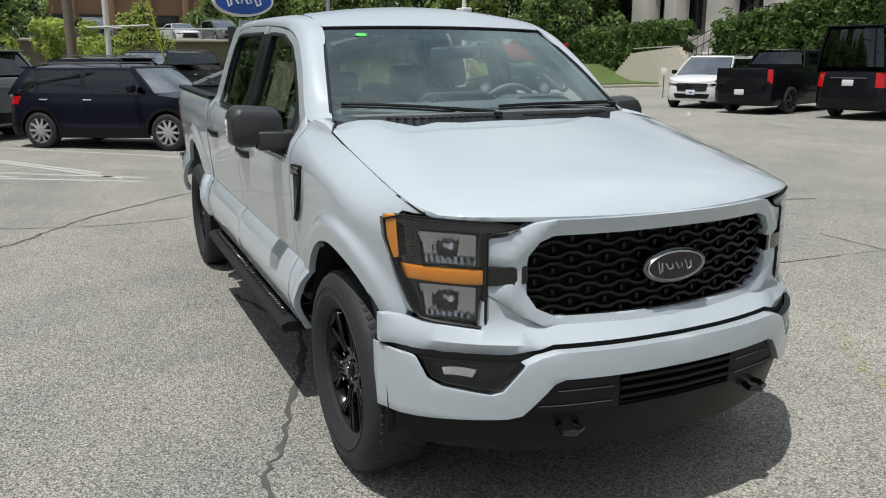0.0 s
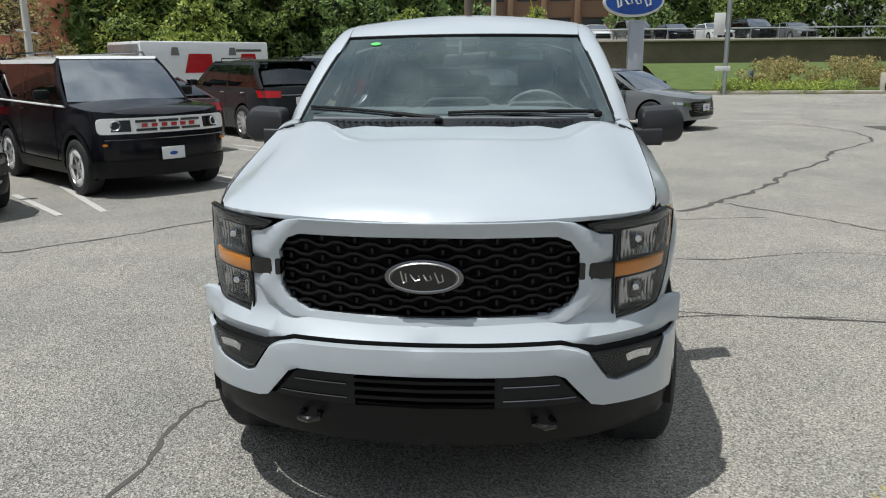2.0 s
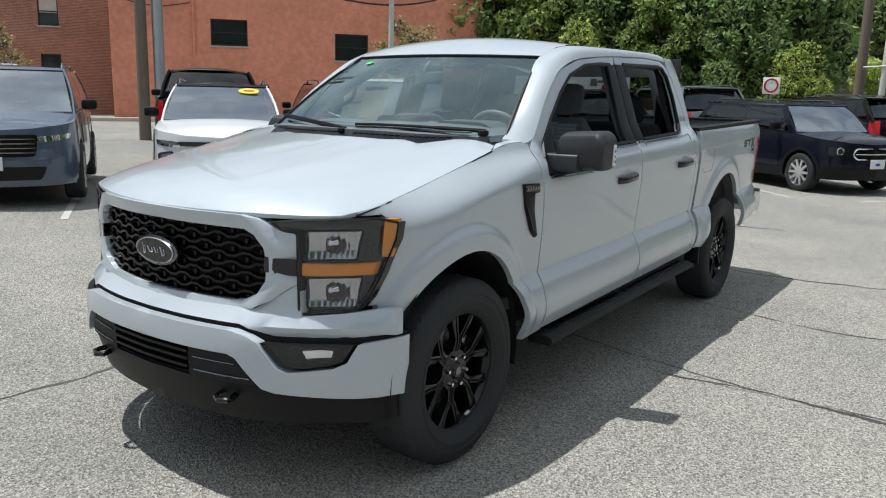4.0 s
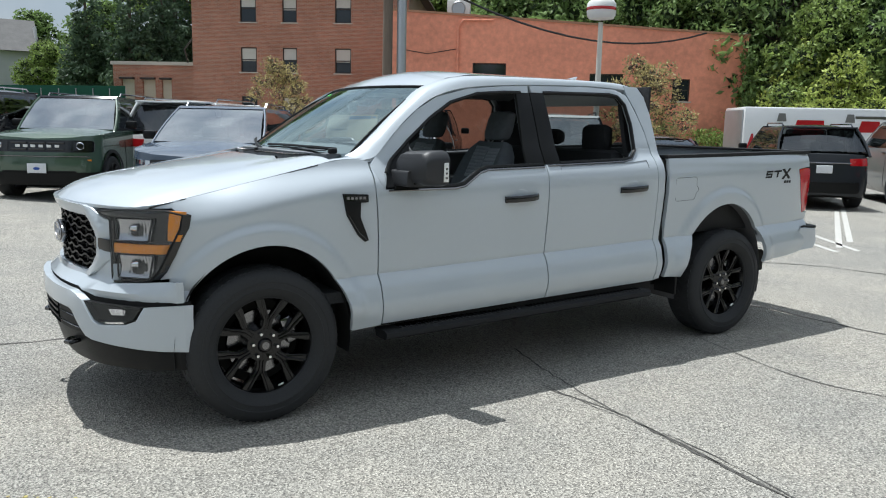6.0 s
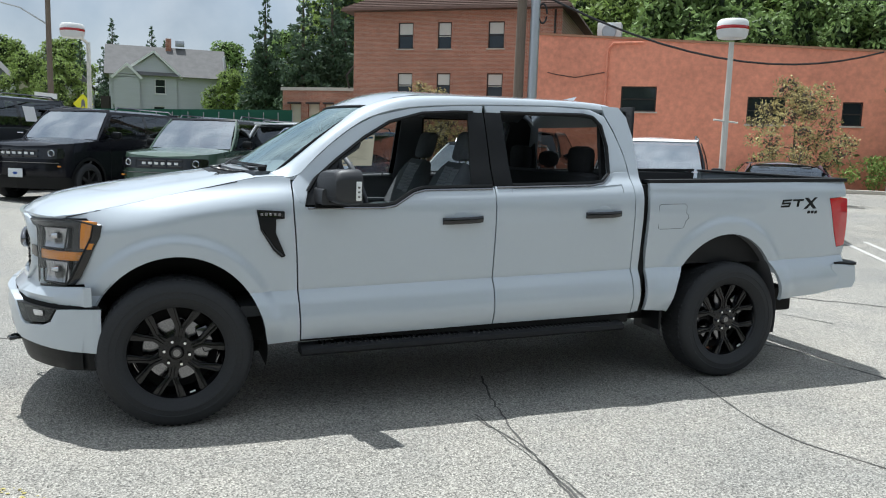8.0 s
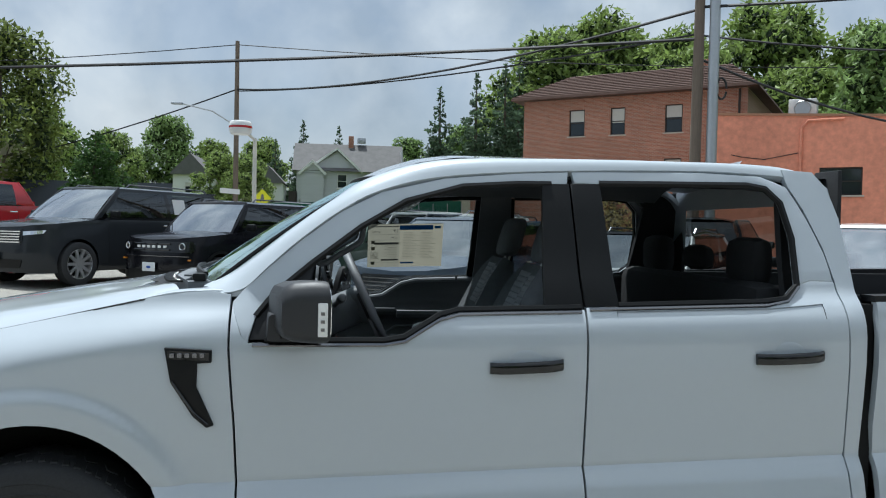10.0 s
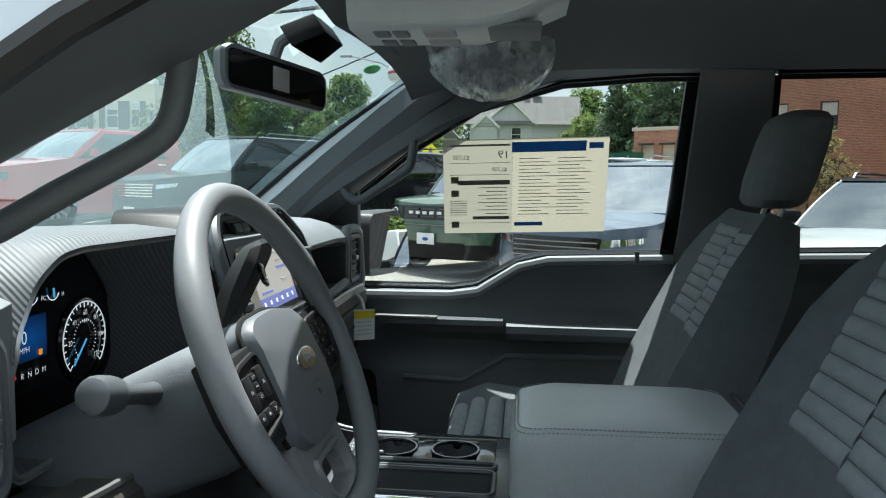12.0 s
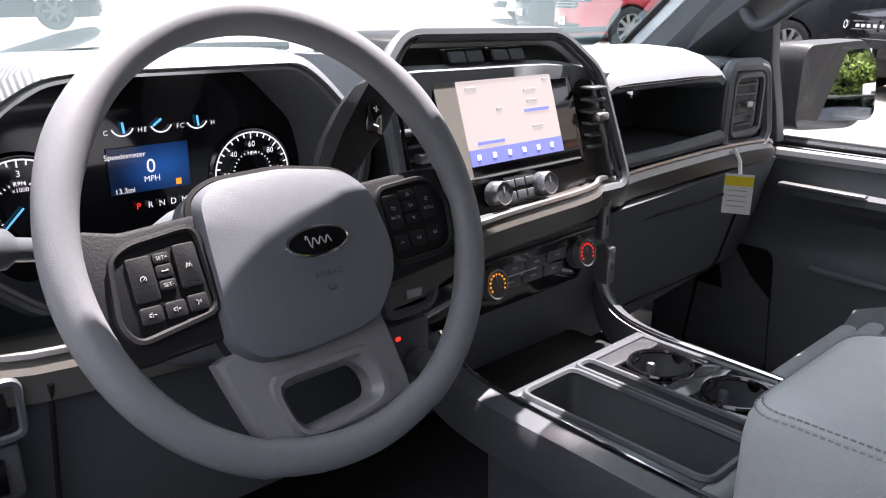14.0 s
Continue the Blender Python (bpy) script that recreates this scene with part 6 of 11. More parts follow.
part("lower_spoke", low_spoke(), mat("grey_lower_spoke", (0.20, 0.20, 0.205), rough=0.28, vary=0.08), wheel_rim, "satin black lower spoke with an opening")
col_d = -WN
part("column_shroud", loft([[WC + col_d * d + WE * u * k + WU * (v * k - 0.012) for u, v in rounded([(-0.075, 0.060), (0.075, 0.060), (0.090, 0.0), (0.070, -0.075), (-0.070, -0.075), (-0.090, 0.0)], 0.03)] for d, k in ((0.025, 0.85), (0.045, 1.0), (0.10, 1.05), (0.20, 1.0), (0.30, 0.95))]), SOFT, wheel_rim)
shift = part("shift_lever", loft([[p + Vector((0, dy * w, 0)) + WN * dn * w * 0.8 for dy, dn in ((-1, -0.7), (1, -0.7), (1.15, 0.2), (0.8, 0.8), (-0.8, 0.8), (-1.15, 0.2))] for p, w in ((Vector((1.905, -0.316, 1.305)), 0.016), (Vector((1.926, -0.297, 1.344)), 0.025), (Vector((1.934, -0.280, 1.380)), 0.033), (Vector((1.943, -0.266, 1.410)), 0.034), (Vector((1.948, -0.258, 1.430)), 0.028), (Vector((1.947, -0.255, 1.438)), 0.016))]), TRIM, truck, "black column shift lever")
LEAN = Matrix.Translation((1.963, -0.276, 1.400)) @ Matrix.Rotation(radians(-24), 4, "X") @ Matrix.Rotation(radians(-25), 4, "Y")
button = part("shift_button", box((0, 0, 0), (0.006, 0.021, 0.036), 0.004, m=LEAN), BLACK_GLOSS, shift)
for dz, sizes in ((0.009, ((0.001, 0.006, 0.0014), (0.001, 0.0014, 0.006))), (-0.009, ((0.001, 0.006, 0.0014),))):
    for sz_ in sizes:
        part("shift_mark", box((0.0035, 0, dz), sz_, 0, m=LEAN), WHITE, button)
part("signal_stalk", loft([[Vector((mix(1.925, 1.955, t), mix(-0.50, -0.668, t), mix(1.300, 1.344, t))) + Vector((math.cos(a) * r, math.sin(a) * r * 0.2, math.sin(a) * r)) for a in np.linspace(0, 2 * math.pi, 17)[:-1]] for t, r in ((0, 0.012), (0.35, 0.0095), (0.66, 0.0095), (0.70, 0.0155), (0.76, 0.0170), (0.94, 0.0170), (0.985, 0.0150), (1.0, 0.0110))]), HARD, truck, "black signal stalk with a round end")
# driver's side vent and switches left of the wheel
vent(-0.785, -0.665, 1.268, 1.372, 1.868, dash)
part("vent_surround", tube([(1.866, y, z) for y, z in rounded([(-0.652, 1.252), (-0.795, 1.246), (-0.808, 1.30), (-0.785, 1.388), (-0.656, 1.388)], 0.025)], 0.009, 8, closed=True), HARD, dash)
for z in (1.300, 1.320):
    part("vent_strip", box((1.876, -0.725, z), (0.006, 0.115, 0.005), 0.001), SATIN, dash)
lsw = part("light_switch", box((1.885, -0.690, 1.115), (0.02, 0.14, 0.055), 0.006), HARD, dash)
part("switch_face", box((1.897, -0.690, 1.115), (0.004, 0.11, 0.035), 0.003), BLACK_GLOSS, lsw)
# solid black block; the cubby's inner shade is given by colour alone
part("cubby", box((1.880, -0.700, 1.176), (0.03, 0.155, 0.040), 0.006), DARK, dash)
part("cubby_frame", tube([(1.897, y, z) for y, z in rounded(rect(-0.785, -0.615, 1.150, 1.202), 0.010)], 0.004, 6, closed=True), HARD, dash)
part("panel_seam", tube([(1.902 - 0.25 * (1.2 - z), -0.590, z) for z in (1.19, 1.10, 1.00, 0.95)], 0.0028, 5), DARK, dash)
part("panel_seam", tube([(1.902 - 0.25 * (1.2 - z), -0.250, z) for z in (1.17, 1.10, 1.00, 0.96)], 0.0028, 5), DARK, dash)

# console
def console_wall(y, lean):
    """One moulded side of the console, rolled over into the deck."""
    return loft([[Vector((x, y + lean * dy, z)) for dy, z in ((-0.017, 0.62), (-0.030, 0.96), (-0.012, 1.020), (0.006, 1.030))] for x in (1.985, 2.02, 2.30)], closed=False)


cons = part("centre_console", console_wall(-0.088, 1), CONSOLE, truck, "black centre console with bin and cup holders")
part("console_wall", console_wall(0.214, -1), CONSOLE, cons)
for x0, x1, y0, y1 in ((1.985, 2.000, -0.088, 0.208), (2.258, 2.300, -0.088, 0.208), (2.000, 2.258, -0.088, -0.072), (2.000, 2.258, 0.028, 0.040), (2.000, 2.258, 0.066, 0.076), (2.000, 2.258, 0.198, 0.208)):
    part("deck_bar", box(((x0 + x1) / 2, (y0 + y1) / 2, 1.020), (x1 - x0, y1 - y0, 0.026), 0.002), CONSOLE, cons)


def well_of(outline, z0, z1, k, name, material):
    cx = sum(p[0] for p in outline) / len(outline)
    cy = sum(p[1] for p in outline) / len(outline)
    rows = [[Vector((cx + (x - cx) * s_, cy + (y - cy) * s_, z)) for x, y in outline] for z, s_ in ((z0, 1.0), (mix(z0, z1, 0.9), k), (z1, k * 0.95))]
    b = loft(rows, caps=False)
    b.faces.new([v for v in b.verts if abs(v.co.z - z1) < 1e-5])
    return part(name, b, material, cons)


for s, y in ((-1, -0.098), (1, 0.224)):
    rail_pts = smooth_line([(1.872, y + s * 0.03, 1.125), (1.885, y + s * 0.018, 1.085), (1.925, y + s * 0.006, 1.046), (2.00, y, 1.030), (2.15, y, 1.027), (2.31, y, 1.024)], 5)
    part("console_rail", loft([[p + Vector((0, s * 0.034, -0.030)), p + Vector((0, s * 0.022, -0.004)), p + Vector((0, 0, 0.004)), p + Vector((0, -s * 0.012, 0.0)), p + Vector((0, -s * 0.012, -0.05)), p + Vector((0, s * 0.034, -0.06))] for p in rail_pts]), CONSOLE, cons)
    part("rail_edge", tube([p + Vector((0, -s * 0.006, 0.005)) for p in rail_pts], 0.0028, 5), CHROME, cons)
part("console_front_bin", box((1.93, 0.06, 0.985), (0.12, 0.26, 0.05), 0.01), DARK, cons)
bin_ = well_of(rounded([(2.000, -0.072), (2.258, -0.072), (2.258, 0.028), (2.000, 0.028)], 0.018), 1.033, 0.90, 0.93, "storage_bin", HARD)
part("bin_rim", tube([(x, y, 1.034) for x, y in rounded([(1.998, -0.074), (2.260, -0.074), (2.260, 0.030), (1.998, 0.030)], 0.018)], 0.0048, 6, closed=True), HARD, bin_)
slot = well_of(rounded([(2.000, 0.040), (2.258, 0.040), (2.258, 0.066), (2.000, 0.066)], 0.010), 1.033, 0.985, 0.9, "phone_slot", HARD)
part("slot_rim", tube([(x, y, 1.035) for x, y in rounded([(1.998, 0.038), (2.260, 0.038), (2.260, 0.068), (1.998, 0.068)], 0.012)], 0.0045, 6, closed=True), HARD, slot)
for x0, x1 in ((2.000, 2.030), (2.108, 2.146), (2.224, 2.258)):
    part("tray_bridge", box(((x0 + x1) / 2, 0.137, 1.024), (x1 - x0, 0.124, 0.016), 0.004), mat("gloss_grey_tray", (0.06, 0.062, 0.066), rough=0.16, vary=0.05, coat=0.5), cons)
for x in (2.070, 2.184):
    for s_ in (-1, 1):
        part("tray_edge", box((x, 0.137 + s_ * 0.053, 1.024), (0.080, 0.018, 0.016), 0.003), BLACK_GLOSS, cons)
    cup = well_of([(x + 0.0425 * math.cos(a), 0.137 + 0.0455 * math.sin(a)) for a in np.linspace(0, 2 * math.pi, 33)[:-1]], 1.031, 0.955, 0.86, "cup_holder", HARD)
    part("cup_rim", tube([(x + 0.0425 * math.cos(a), 0.137 + 0.0455 * math.sin(a), 1.032) for a in np.linspace(0, 2 * math.pi, 33)[:-1]], 0.0035, 6, closed=True), BLACK_GLOSS, cup)
    for a in (0.4, 2.5, 4.6):
        part("cup_tab", box((x + 0.036 * math.cos(a), 0.137 + 0.036 * math.sin(a), 0.995), (0.012, 0.010, 0.045), 0.003), SOFT, cup)

# armrest lid with stitching
arm_o = rounded([(2.285, -0.105), (2.660, -0.105), (2.660, 0.185), (2.285, 0.185)], 0.05, 5)
rings = []
for k, z in ((0.97, 0.985), (1.0, 1.000), (1.0, 1.115), (0.985, 1.138), (0.95, 1.152), (0.80, 1.160), (0.4, 1.162), (0.1, 1.162)):
    rings.append([Vector((2.472 + (x - 2.472) * k, 0.04 + (y - 0.04) * k, z - (0.010 * max(0, 2.36 - (2.472 + (x - 2.472) * k)) / 0.08 if z > 1.1 else 0))) for x, y in arm_o])
arm = part("armrest", loft(rings), VINYL, truck, "padded grey vinyl centre armrest with stitching")
for off in (0.0, 0.008):
    loop = [(2.472 + (x - 2.472) * (0.965 - off * 3), 0.04 + (y - 0.04) * (0.955 - off * 4)) for x, y in arm_o]
    pts = [Vector((x, y, 1.1495 + off * 0.75 - 0.010 * max(0, 2.36 - x) / 0.08)) for x, y in loop] 
    pts.append(pts[0])
    st_b = bmesh.new()
    for p, q in zip(pts, pts[1:]):
        m_ = max(1, int((q - p).length / 0.0065))
        for i in range(m_):
            a, b2 = p.lerp(q, (i + 0.15) / m_), p.lerp(q, (i + 0.8) / m_)
            tube([a, b2], 0.0011, 4, st_b)
    part("stitching", st_b, GREY_INK, arm)
part("armrest_trim", tube([(2.648, -0.09, 1.158), (2.672, -0.02, 1.150), (2.676, 0.17, 1.150)], 0.003, 5), SATIN, arm)
part("console_rear", box((2.50, 0.04, 0.82), (0.40, 0.27, 0.34), 0.02), HARD, cons)


# seats
SB = 0.45


def seat(name, yc, x0, parent=truck, label="black cloth seat with grey ribbed insert"):
    def cushion(u, v):
        return Vector((u, v, 0))
    rows = []
    for x, zt, zb in ((x0, 0.93, 0.86), (x0 + 0.02, 0.985, 0.82), (x0 + 0.09, 1.015, 0.80), (x0 + 0.30, 0.990, 0.78), (x0 + 0.50, 0.975, 0.78)):
        rows.append([Vector((x, yc + k * 0.255, mix(zb, zt, t) + (0.020 if t == 1 and 0.7 < abs(k) < 0.9 else 0))) for k, t in ((-1, 0), (-1.0, 0.7), (-0.93, 0.93), (-0.78, 1), (-0.55, 0.97), (0, 0.95), (0.55, 0.97), (0.78, 1), (0.93, 0.93), (1.0, 0.7), (1, 0))])
    cu = part(name, loft(rows), CLOTH, parent, label)
    for k in range(9):
        x = x0 + 0.035 + 0.040 * k
        zz = lerp(x, [x0, x0 + 0.02, x0 + 0.09, x0 + 0.30, x0 + 0.50], [0.93, 0.985, 1.015, 0.990, 0.975])
        part("rib", loft([[Vector((x + 0.019 * math.cos(a), yc + v, zz - 0.008 + 0.011 * math.sin(a))) for a in np.linspace(0, math.pi, 6)] for v in (-0.150, -0.145, 0.145, 0.150)], closed=False), CLOTH_GREY, cu)
    back = []
    for t in np.linspace(0, 1, 9):
        x, z = mix(x0 + SB, x0 + 0.665, t), mix(0.96, 1.455, t)
        w = lerp(t, [0, 0.2, 0.6, 0.85, 1.0], [0.245, 0.260, 0.250, 0.225, 0.16])
        th = lerp(t, [0, 0.3, 0.8, 1.0], [0.15, 0.16, 0.13, 0.07])
        nrm = Vector((-0.89, 0, 0.46))
        back.append([Vector((x, yc, z)) + Vector((0, k * w, 0)) + nrm * (d * th * 0.5) for k, d in ((-1.0, -0.6), (-1.04, 0.1), (-0.98, 0.75), (-0.86, 1.1), (-0.60, 0.75), (0, 0.62), (0.60, 0.75), (0.86, 1.1), (0.98, 0.75), (1.04, 0.1), (1.0, -0.6), (0.6, -0.95), (0, -1.0), (-0.6, -0.95))])
    bk = part("backrest", loft(back), CLOTH, cu)
    for k in range(18):
        col_, row_ = k % 2, k // 2
        t = 0.50 + 0.048 * row_ + (0.020 if col_ else 0)
        x, z = mix(x0 + SB, x0 + 0.665, t), mix(0.96, 1.455, t)
        th = lerp(t, [0, 0.3, 0.8, 1.0], [0.15, 0.16, 0.13, 0.07])
        w = lerp(t, [0, 0.2, 0.6, 0.85, 1.0], [0.245, 0.260, 0.250, 0.225, 0.16])
        nrm, along = Vector((-0.89, 0, 0.46)), Vector((0.46, 0, 0.89))
        vs_ = np.linspace(0.002, 0.138, 6) * (1 if col_ else -1)
        part("rib", loft([[Vector((x, yc + v, z)) + nrm * (th * 0.5 * lerp(abs(v) / w, [0, 0.6, 0.86], [0.62, 0.75, 1.1]) + (0.007 * math.sin(a) - 0.001) * (1 if 0 < j < 5 else 0.4)) + along * 0.0125 * math.cos(a) for a in np.linspace(0, math.pi, 7)] for j, v in enumerate(vs_)], closed=False), CLOTH_GREY, bk)
    hr = []
    hc = Vector((x0 + 0.700, yc, 1.575))
    for t, k in ((-1, 0.50), (-0.95, 0.75), (-0.82, 0.92), (-0.4, 1.0), (0.4, 0.98), (0.80, 0.90), (0.94, 0.72), (1, 0.48)):
        ring = []
        for q in range(20):
            a_ = 2 * math.pi * q / 20
            ca, sa = math.cos(a_), math.sin(a_)
            ring.append(hc + Vector((0.027 * t + 0.054 * k * math.copysign(abs(ca) ** 0.6, ca), 0.118 * k * math.copysign(abs(sa) ** 0.6, sa), 0.098 * t)))
        hr.append(ring)
    part("headrest", loft(hr), CLOTH, cu)
    for s in (-1, 1):
        part("headrest_post", cyl((x0 + 0.665, yc + s * 0.055, 1.42), (x0 + 0.69, yc + s * 0.055, 1.50), 0.006, seg=10), STEEL, cu)
    part("seat_base", box((x0 + 0.28, yc, 0.72), (0.42, 0.44, 0.16), 0.02), HARD, cu)
    part("recliner", box((x0 + 0.45, yc - 0.275, 0.93), (0.10, 0.02, 0.12), 0.008), HARD, cu)
    return cu


seat("front_seat", 0.425, 2.13)
seat("front_seat", -0.425, 2.115)
# seat cloth darkened for the rear: the cab's dimness is in the colour
REAR_SHADE = mat("shaded_bench_cloth", (0.022, 0.023, 0.025), rough=0.92, vary=0.2, scale=30, bump=0.3, bump_scale=900)
rear_bench = part("rear_bench", box((3.32, 0, 0.93), (0.46, 1.50, 0.16), 0.05), REAR_SHADE, truck, "black cloth rear bench")
part("backrest", box((3.62, 0, 1.17), (0.16, 1.52, 0.50), 0.06, m=None), REAR_SHADE, rear_bench)
for y in (-0.48, 0.0, 0.48):
    part("headrest", box((3.665, y, 1.50), (0.11, 0.26 if y else 0.20, 0.20 if y else 0.12), 0.05), REAR_SHADE, rear_bench)

# headliner, pillars, door cards
part("headliner", sheet([(2.03, -0.60), (2.3, -0.64), (3.70, -0.64), (3.70, 0.64), (2.3, 0.64), (2.03, 0.60), (1.99, 0)], lambda x, y: Vector((x, y, roof_z(x, y) - 0.045 - 0.05 * (y / 0.64) ** 6)), 0.12), LINER, truck)


def inner_pillar():
    outer = [(1.52, 0.80, 1.375), (1.66, 0.775, 1.50), (1.80, 0.735, 1.615), (1.94, 0.695, 1.72), (2.06, 0.665, 1.795), (2.28, 0.668, 1.838), (2.76, 0.672, 1.850), (3.30, 0.672, 1.850), (3.62, 0.67, 1.83)]
    b = []
    for p in smooth_line([Vector((x, y, z)) for x, y, z in outer], 4):
        w = 0.055 if p.x < 2.1 else 0.048
        p = p + Vector((0.6, 0, -0.8)) * 0.050 * (1 - ease(2.0, 2.3, p.x))
        b.append([p + Vector((dx * w, -dy * w, dz * w)) for dx, dy, dz in ((-0.5, 0.55, 0.35), (0.1, 1.0, -0.2), (0.55, 0.75, -0.75), (0.55, 0.0, -1.05), (0.3, -0.6, -0.9), (-0.2, -0.5, 0.0))])
    for ring in b:
        for v in ring:
            v.y = -v.y
    return loft(b)


both("inner_pillar", inner_pillar, PILLAR, truck, "charcoal pillar trim")
for s in (-1, 1):
    hold = [(1.838, 0.706, 1.506), (1.858, 0.704, 1.480), (1.886, 0.700, 1.473), (1.945, 0.682, 1.508), (2.002, 0.664, 1.543), (2.020, 0.658, 1.562), (2.026, 0.654, 1.590), (2.030, 0.650, 1.625)]
    gh_ = part("grab_handle", tube(smooth_line([Vector((x, s * y, z)) for x, y, z in hold], 4), 0.0115, 10), PILLAR, truck, "charcoal grab handle on the pillar")
    cover = [[Vector((x, s * (side_y(x, z) - 0.035), z)) for x, z in ((1.69, 1.32), (1.735, 1.385), (1.865, 1.497), (2.035, 1.630), (2.19, 1.724), (2.40, 1.782))],
             [Vector((x, s * (y - 0.03), z)) for x, y, z in ((1.53, 0.80, 1.375), (1.67, 0.775, 1.49), (1.81, 0.735, 1.605), (1.95, 0.695, 1.71), (2.07, 0.665, 1.785), (2.28, 0.668, 1.828))]]
    brow = [Vector((x, s * y, z)) for x, y, z in ((1.70, 0.752, 1.395), (1.78, 0.724, 1.452), (1.86, 0.700, 1.504), (1.98, 0.672, 1.577), (2.10, 0.645, 1.650), (2.34, 0.640, 1.755))]
    part("pillar_cover", loft([cover[0], [a_.lerp(b_, 0.5) + Vector((0.004, -s * 0.012, -0.004)) for a_, b_ in zip(cover[0], brow)], brow, [p + Vector((-0.012, -s * 0.010, 0.004)) for p in brow], [p + Vector((-0.030, -s * 0.008, 0.022)) for p in brow], cover[1]], closed=False), PILLAR, truck)
    # rear trims take the same darkened colour for the dim back of the cab
    part("c_pillar_trim", sheet([(3.60, 1.25), (3.88, 1.25), (3.88, 1.84), (3.56, 1.84), (3.655, 1.75)], lambda x, z: Vector((x, s * (side_y(x, min(z, 1.8)) - 0.09), z)), 0.1, (0, s * 0.04, 0), 0.006), REAR_SHADE, truck)
    part("rear_wall_trim", box((3.872, s * 0.70, 1.50), (0.02, 0.16, 0.74), 0.006), REAR_SHADE, truck)
    part("b_pillar_trim", sheet([(2.70, 0.60), (2.92, 0.60), (2.905, 1.32), (2.885, 1.80), (2.715, 1.80), (2.70, 1.32)], lambda x, z: Vector((x, s * (side_y(x, min(z, 1.8)) - 0.075 + 0.02 * ((x - 2.8) / 0.1) ** 2), z)), 0.08, (0, s * 0.025, 0), 0.01), HARD, truck)
    sail_in = part("sail_trim", sheet([(1.66, 1.20), (1.85, 1.225), (1.862, 1.50), (1.80, 1.49), (1.70, 1.38)], lambda x, z: Vector((x, s * (side_y(x, z) - 0.05), z)), 0.1, (0, s * 0.03, 0), 0.006), HARD, truck)
    cards = [(([(1.64, 0.55), (2.70, 0.55), (2.715, 1.318), (2.37, 1.306), (2.29, 1.286), (2.18, 1.216), (2.10, 1.204), (1.70, 1.200), (1.62, 1.16)]), 1.64, 2.70), (([(2.92, 0.56), (3.74, 0.56), (3.72, 1.36), (3.52, 1.342), (2.93, 1.325)]), 2.92, 3.72)]
    for o, xa_, xb_ in cards:
        def card_y(x, z):
            d = 0.075 + 0.035 * math.exp(-((z - 1.130) / 0.035) ** 4) * ease(xa_ + 0.22, xa_ + 0.34, x) * ease(xb_ - 0.02, xb_ - 0.10, x)
            d += 0.030 * ease(1.04, 0.98, z) - 0.03 * ease(1.22, 1.33, z)
            return Vector((x, s * (min(side_y(x, z), 0.958) - d), z))
        card = part("door_card", sheet(o, card_y, (0.06, 0.025), (0, s * 0.05, 0), 0.006), HARD, truck, "black door card with armrest")
        part("card_top", tube([card_y(x, z) + Vector((0, s * 0.006, 0.004)) for x, z in (((1.72, 1.200), (2.10, 1.204), (2.18, 1.216), (2.29, 1.286), (2.37, 1.306), (2.70, 1.318)) if xa_ < 2 else ((2.93, 1.325), (3.52, 1.342), (3.70, 1.358)))], 0.014, 8), SOFT, card)
        ax0, ax1 = (2.26, 2.63) if xa_ < 2 else (3.10, 3.55)
        part("armrest_pad", loft([[Vector((x, s * (0.838 + dy), 1.128 + dz)) for dy, dz in ((0.03, -0.028), (-0.012, -0.026), (-0.030, -0.006), (-0.026, 0.012), (0.02, 0.016))] for x in (ax0, ax0 + 0.02, ax1 - 0.02, ax1)]), SOFT, card)
        part("switch_panel", loft([[Vector((x, s * (0.845 + dy), 1.150 + dz)) for dy, dz in ((0.02, -0.02), (-0.028, -0.012), (-0.024, 0.002), (0.02, 0.004))] for x in (xa_ + 0.30, xa_ + 0.34, ax0 - 0.01)]), HARD, card)
        part("door_pull", tube([card_y(x, z) + Vector((0, -s * 0.004, 0)) for x, z in ((xa_ + 0.34, 0.985), (xa_ + 0.50, 0.980), (xa_ + 0.62, 1.045), (xb_ - 0.12, 1.050))], 0.008, 6), SOFT, card)
        if xa_ < 2:
            part("speaker_grille", prism(rounded([(1.72, 0.72), (1.93, 0.72), (1.90, 1.00), (1.74, 1.00)], 0.03), lambda x, z: card_y(x, z) + Vector((0, -s * 0.004, 0)), (0, s * 0.006, 0)), BLACK_SATIN, card)
            pin = part("lock_pin", cyl((2.600, s * 0.842, 1.316), (2.600, s * 0.842, 1.345), 0.006, seg=10), HARD, card)
            part("door_release", box((1.99, s * 0.820, 1.158), (0.17, 0.022, 0.008), 0.003), SATIN, card)
    # windows stay up on the passenger's side
    if s > 0:
        for o in ([(1.80, 1.225), (2.10, 1.225), (2.18, 1.235), (2.29, 1.305), (2.36, 1.322), (2.69, 1.335), (2.70, 1.785), (2.39, 1.768), (2.18, 1.708), (2.02, 1.612), (1.85, 1.482)], [(2.93, 1.342), (3.50, 1.36), (3.59, 1.378), (3.648, 1.43), (3.655, 1.60), (3.63, 1.735), (3.575, 1.790), (3.50, 1.80), (2.91, 1.79)]):
            gl = part("door_glass", sheet(o, lambda x, z: Vector((x, side_y(x, z) - 0.018, z)), 0.1), GLASS if o[0][0] < 2 else PRIVACY, truck)
            gl.visible_shadow = False

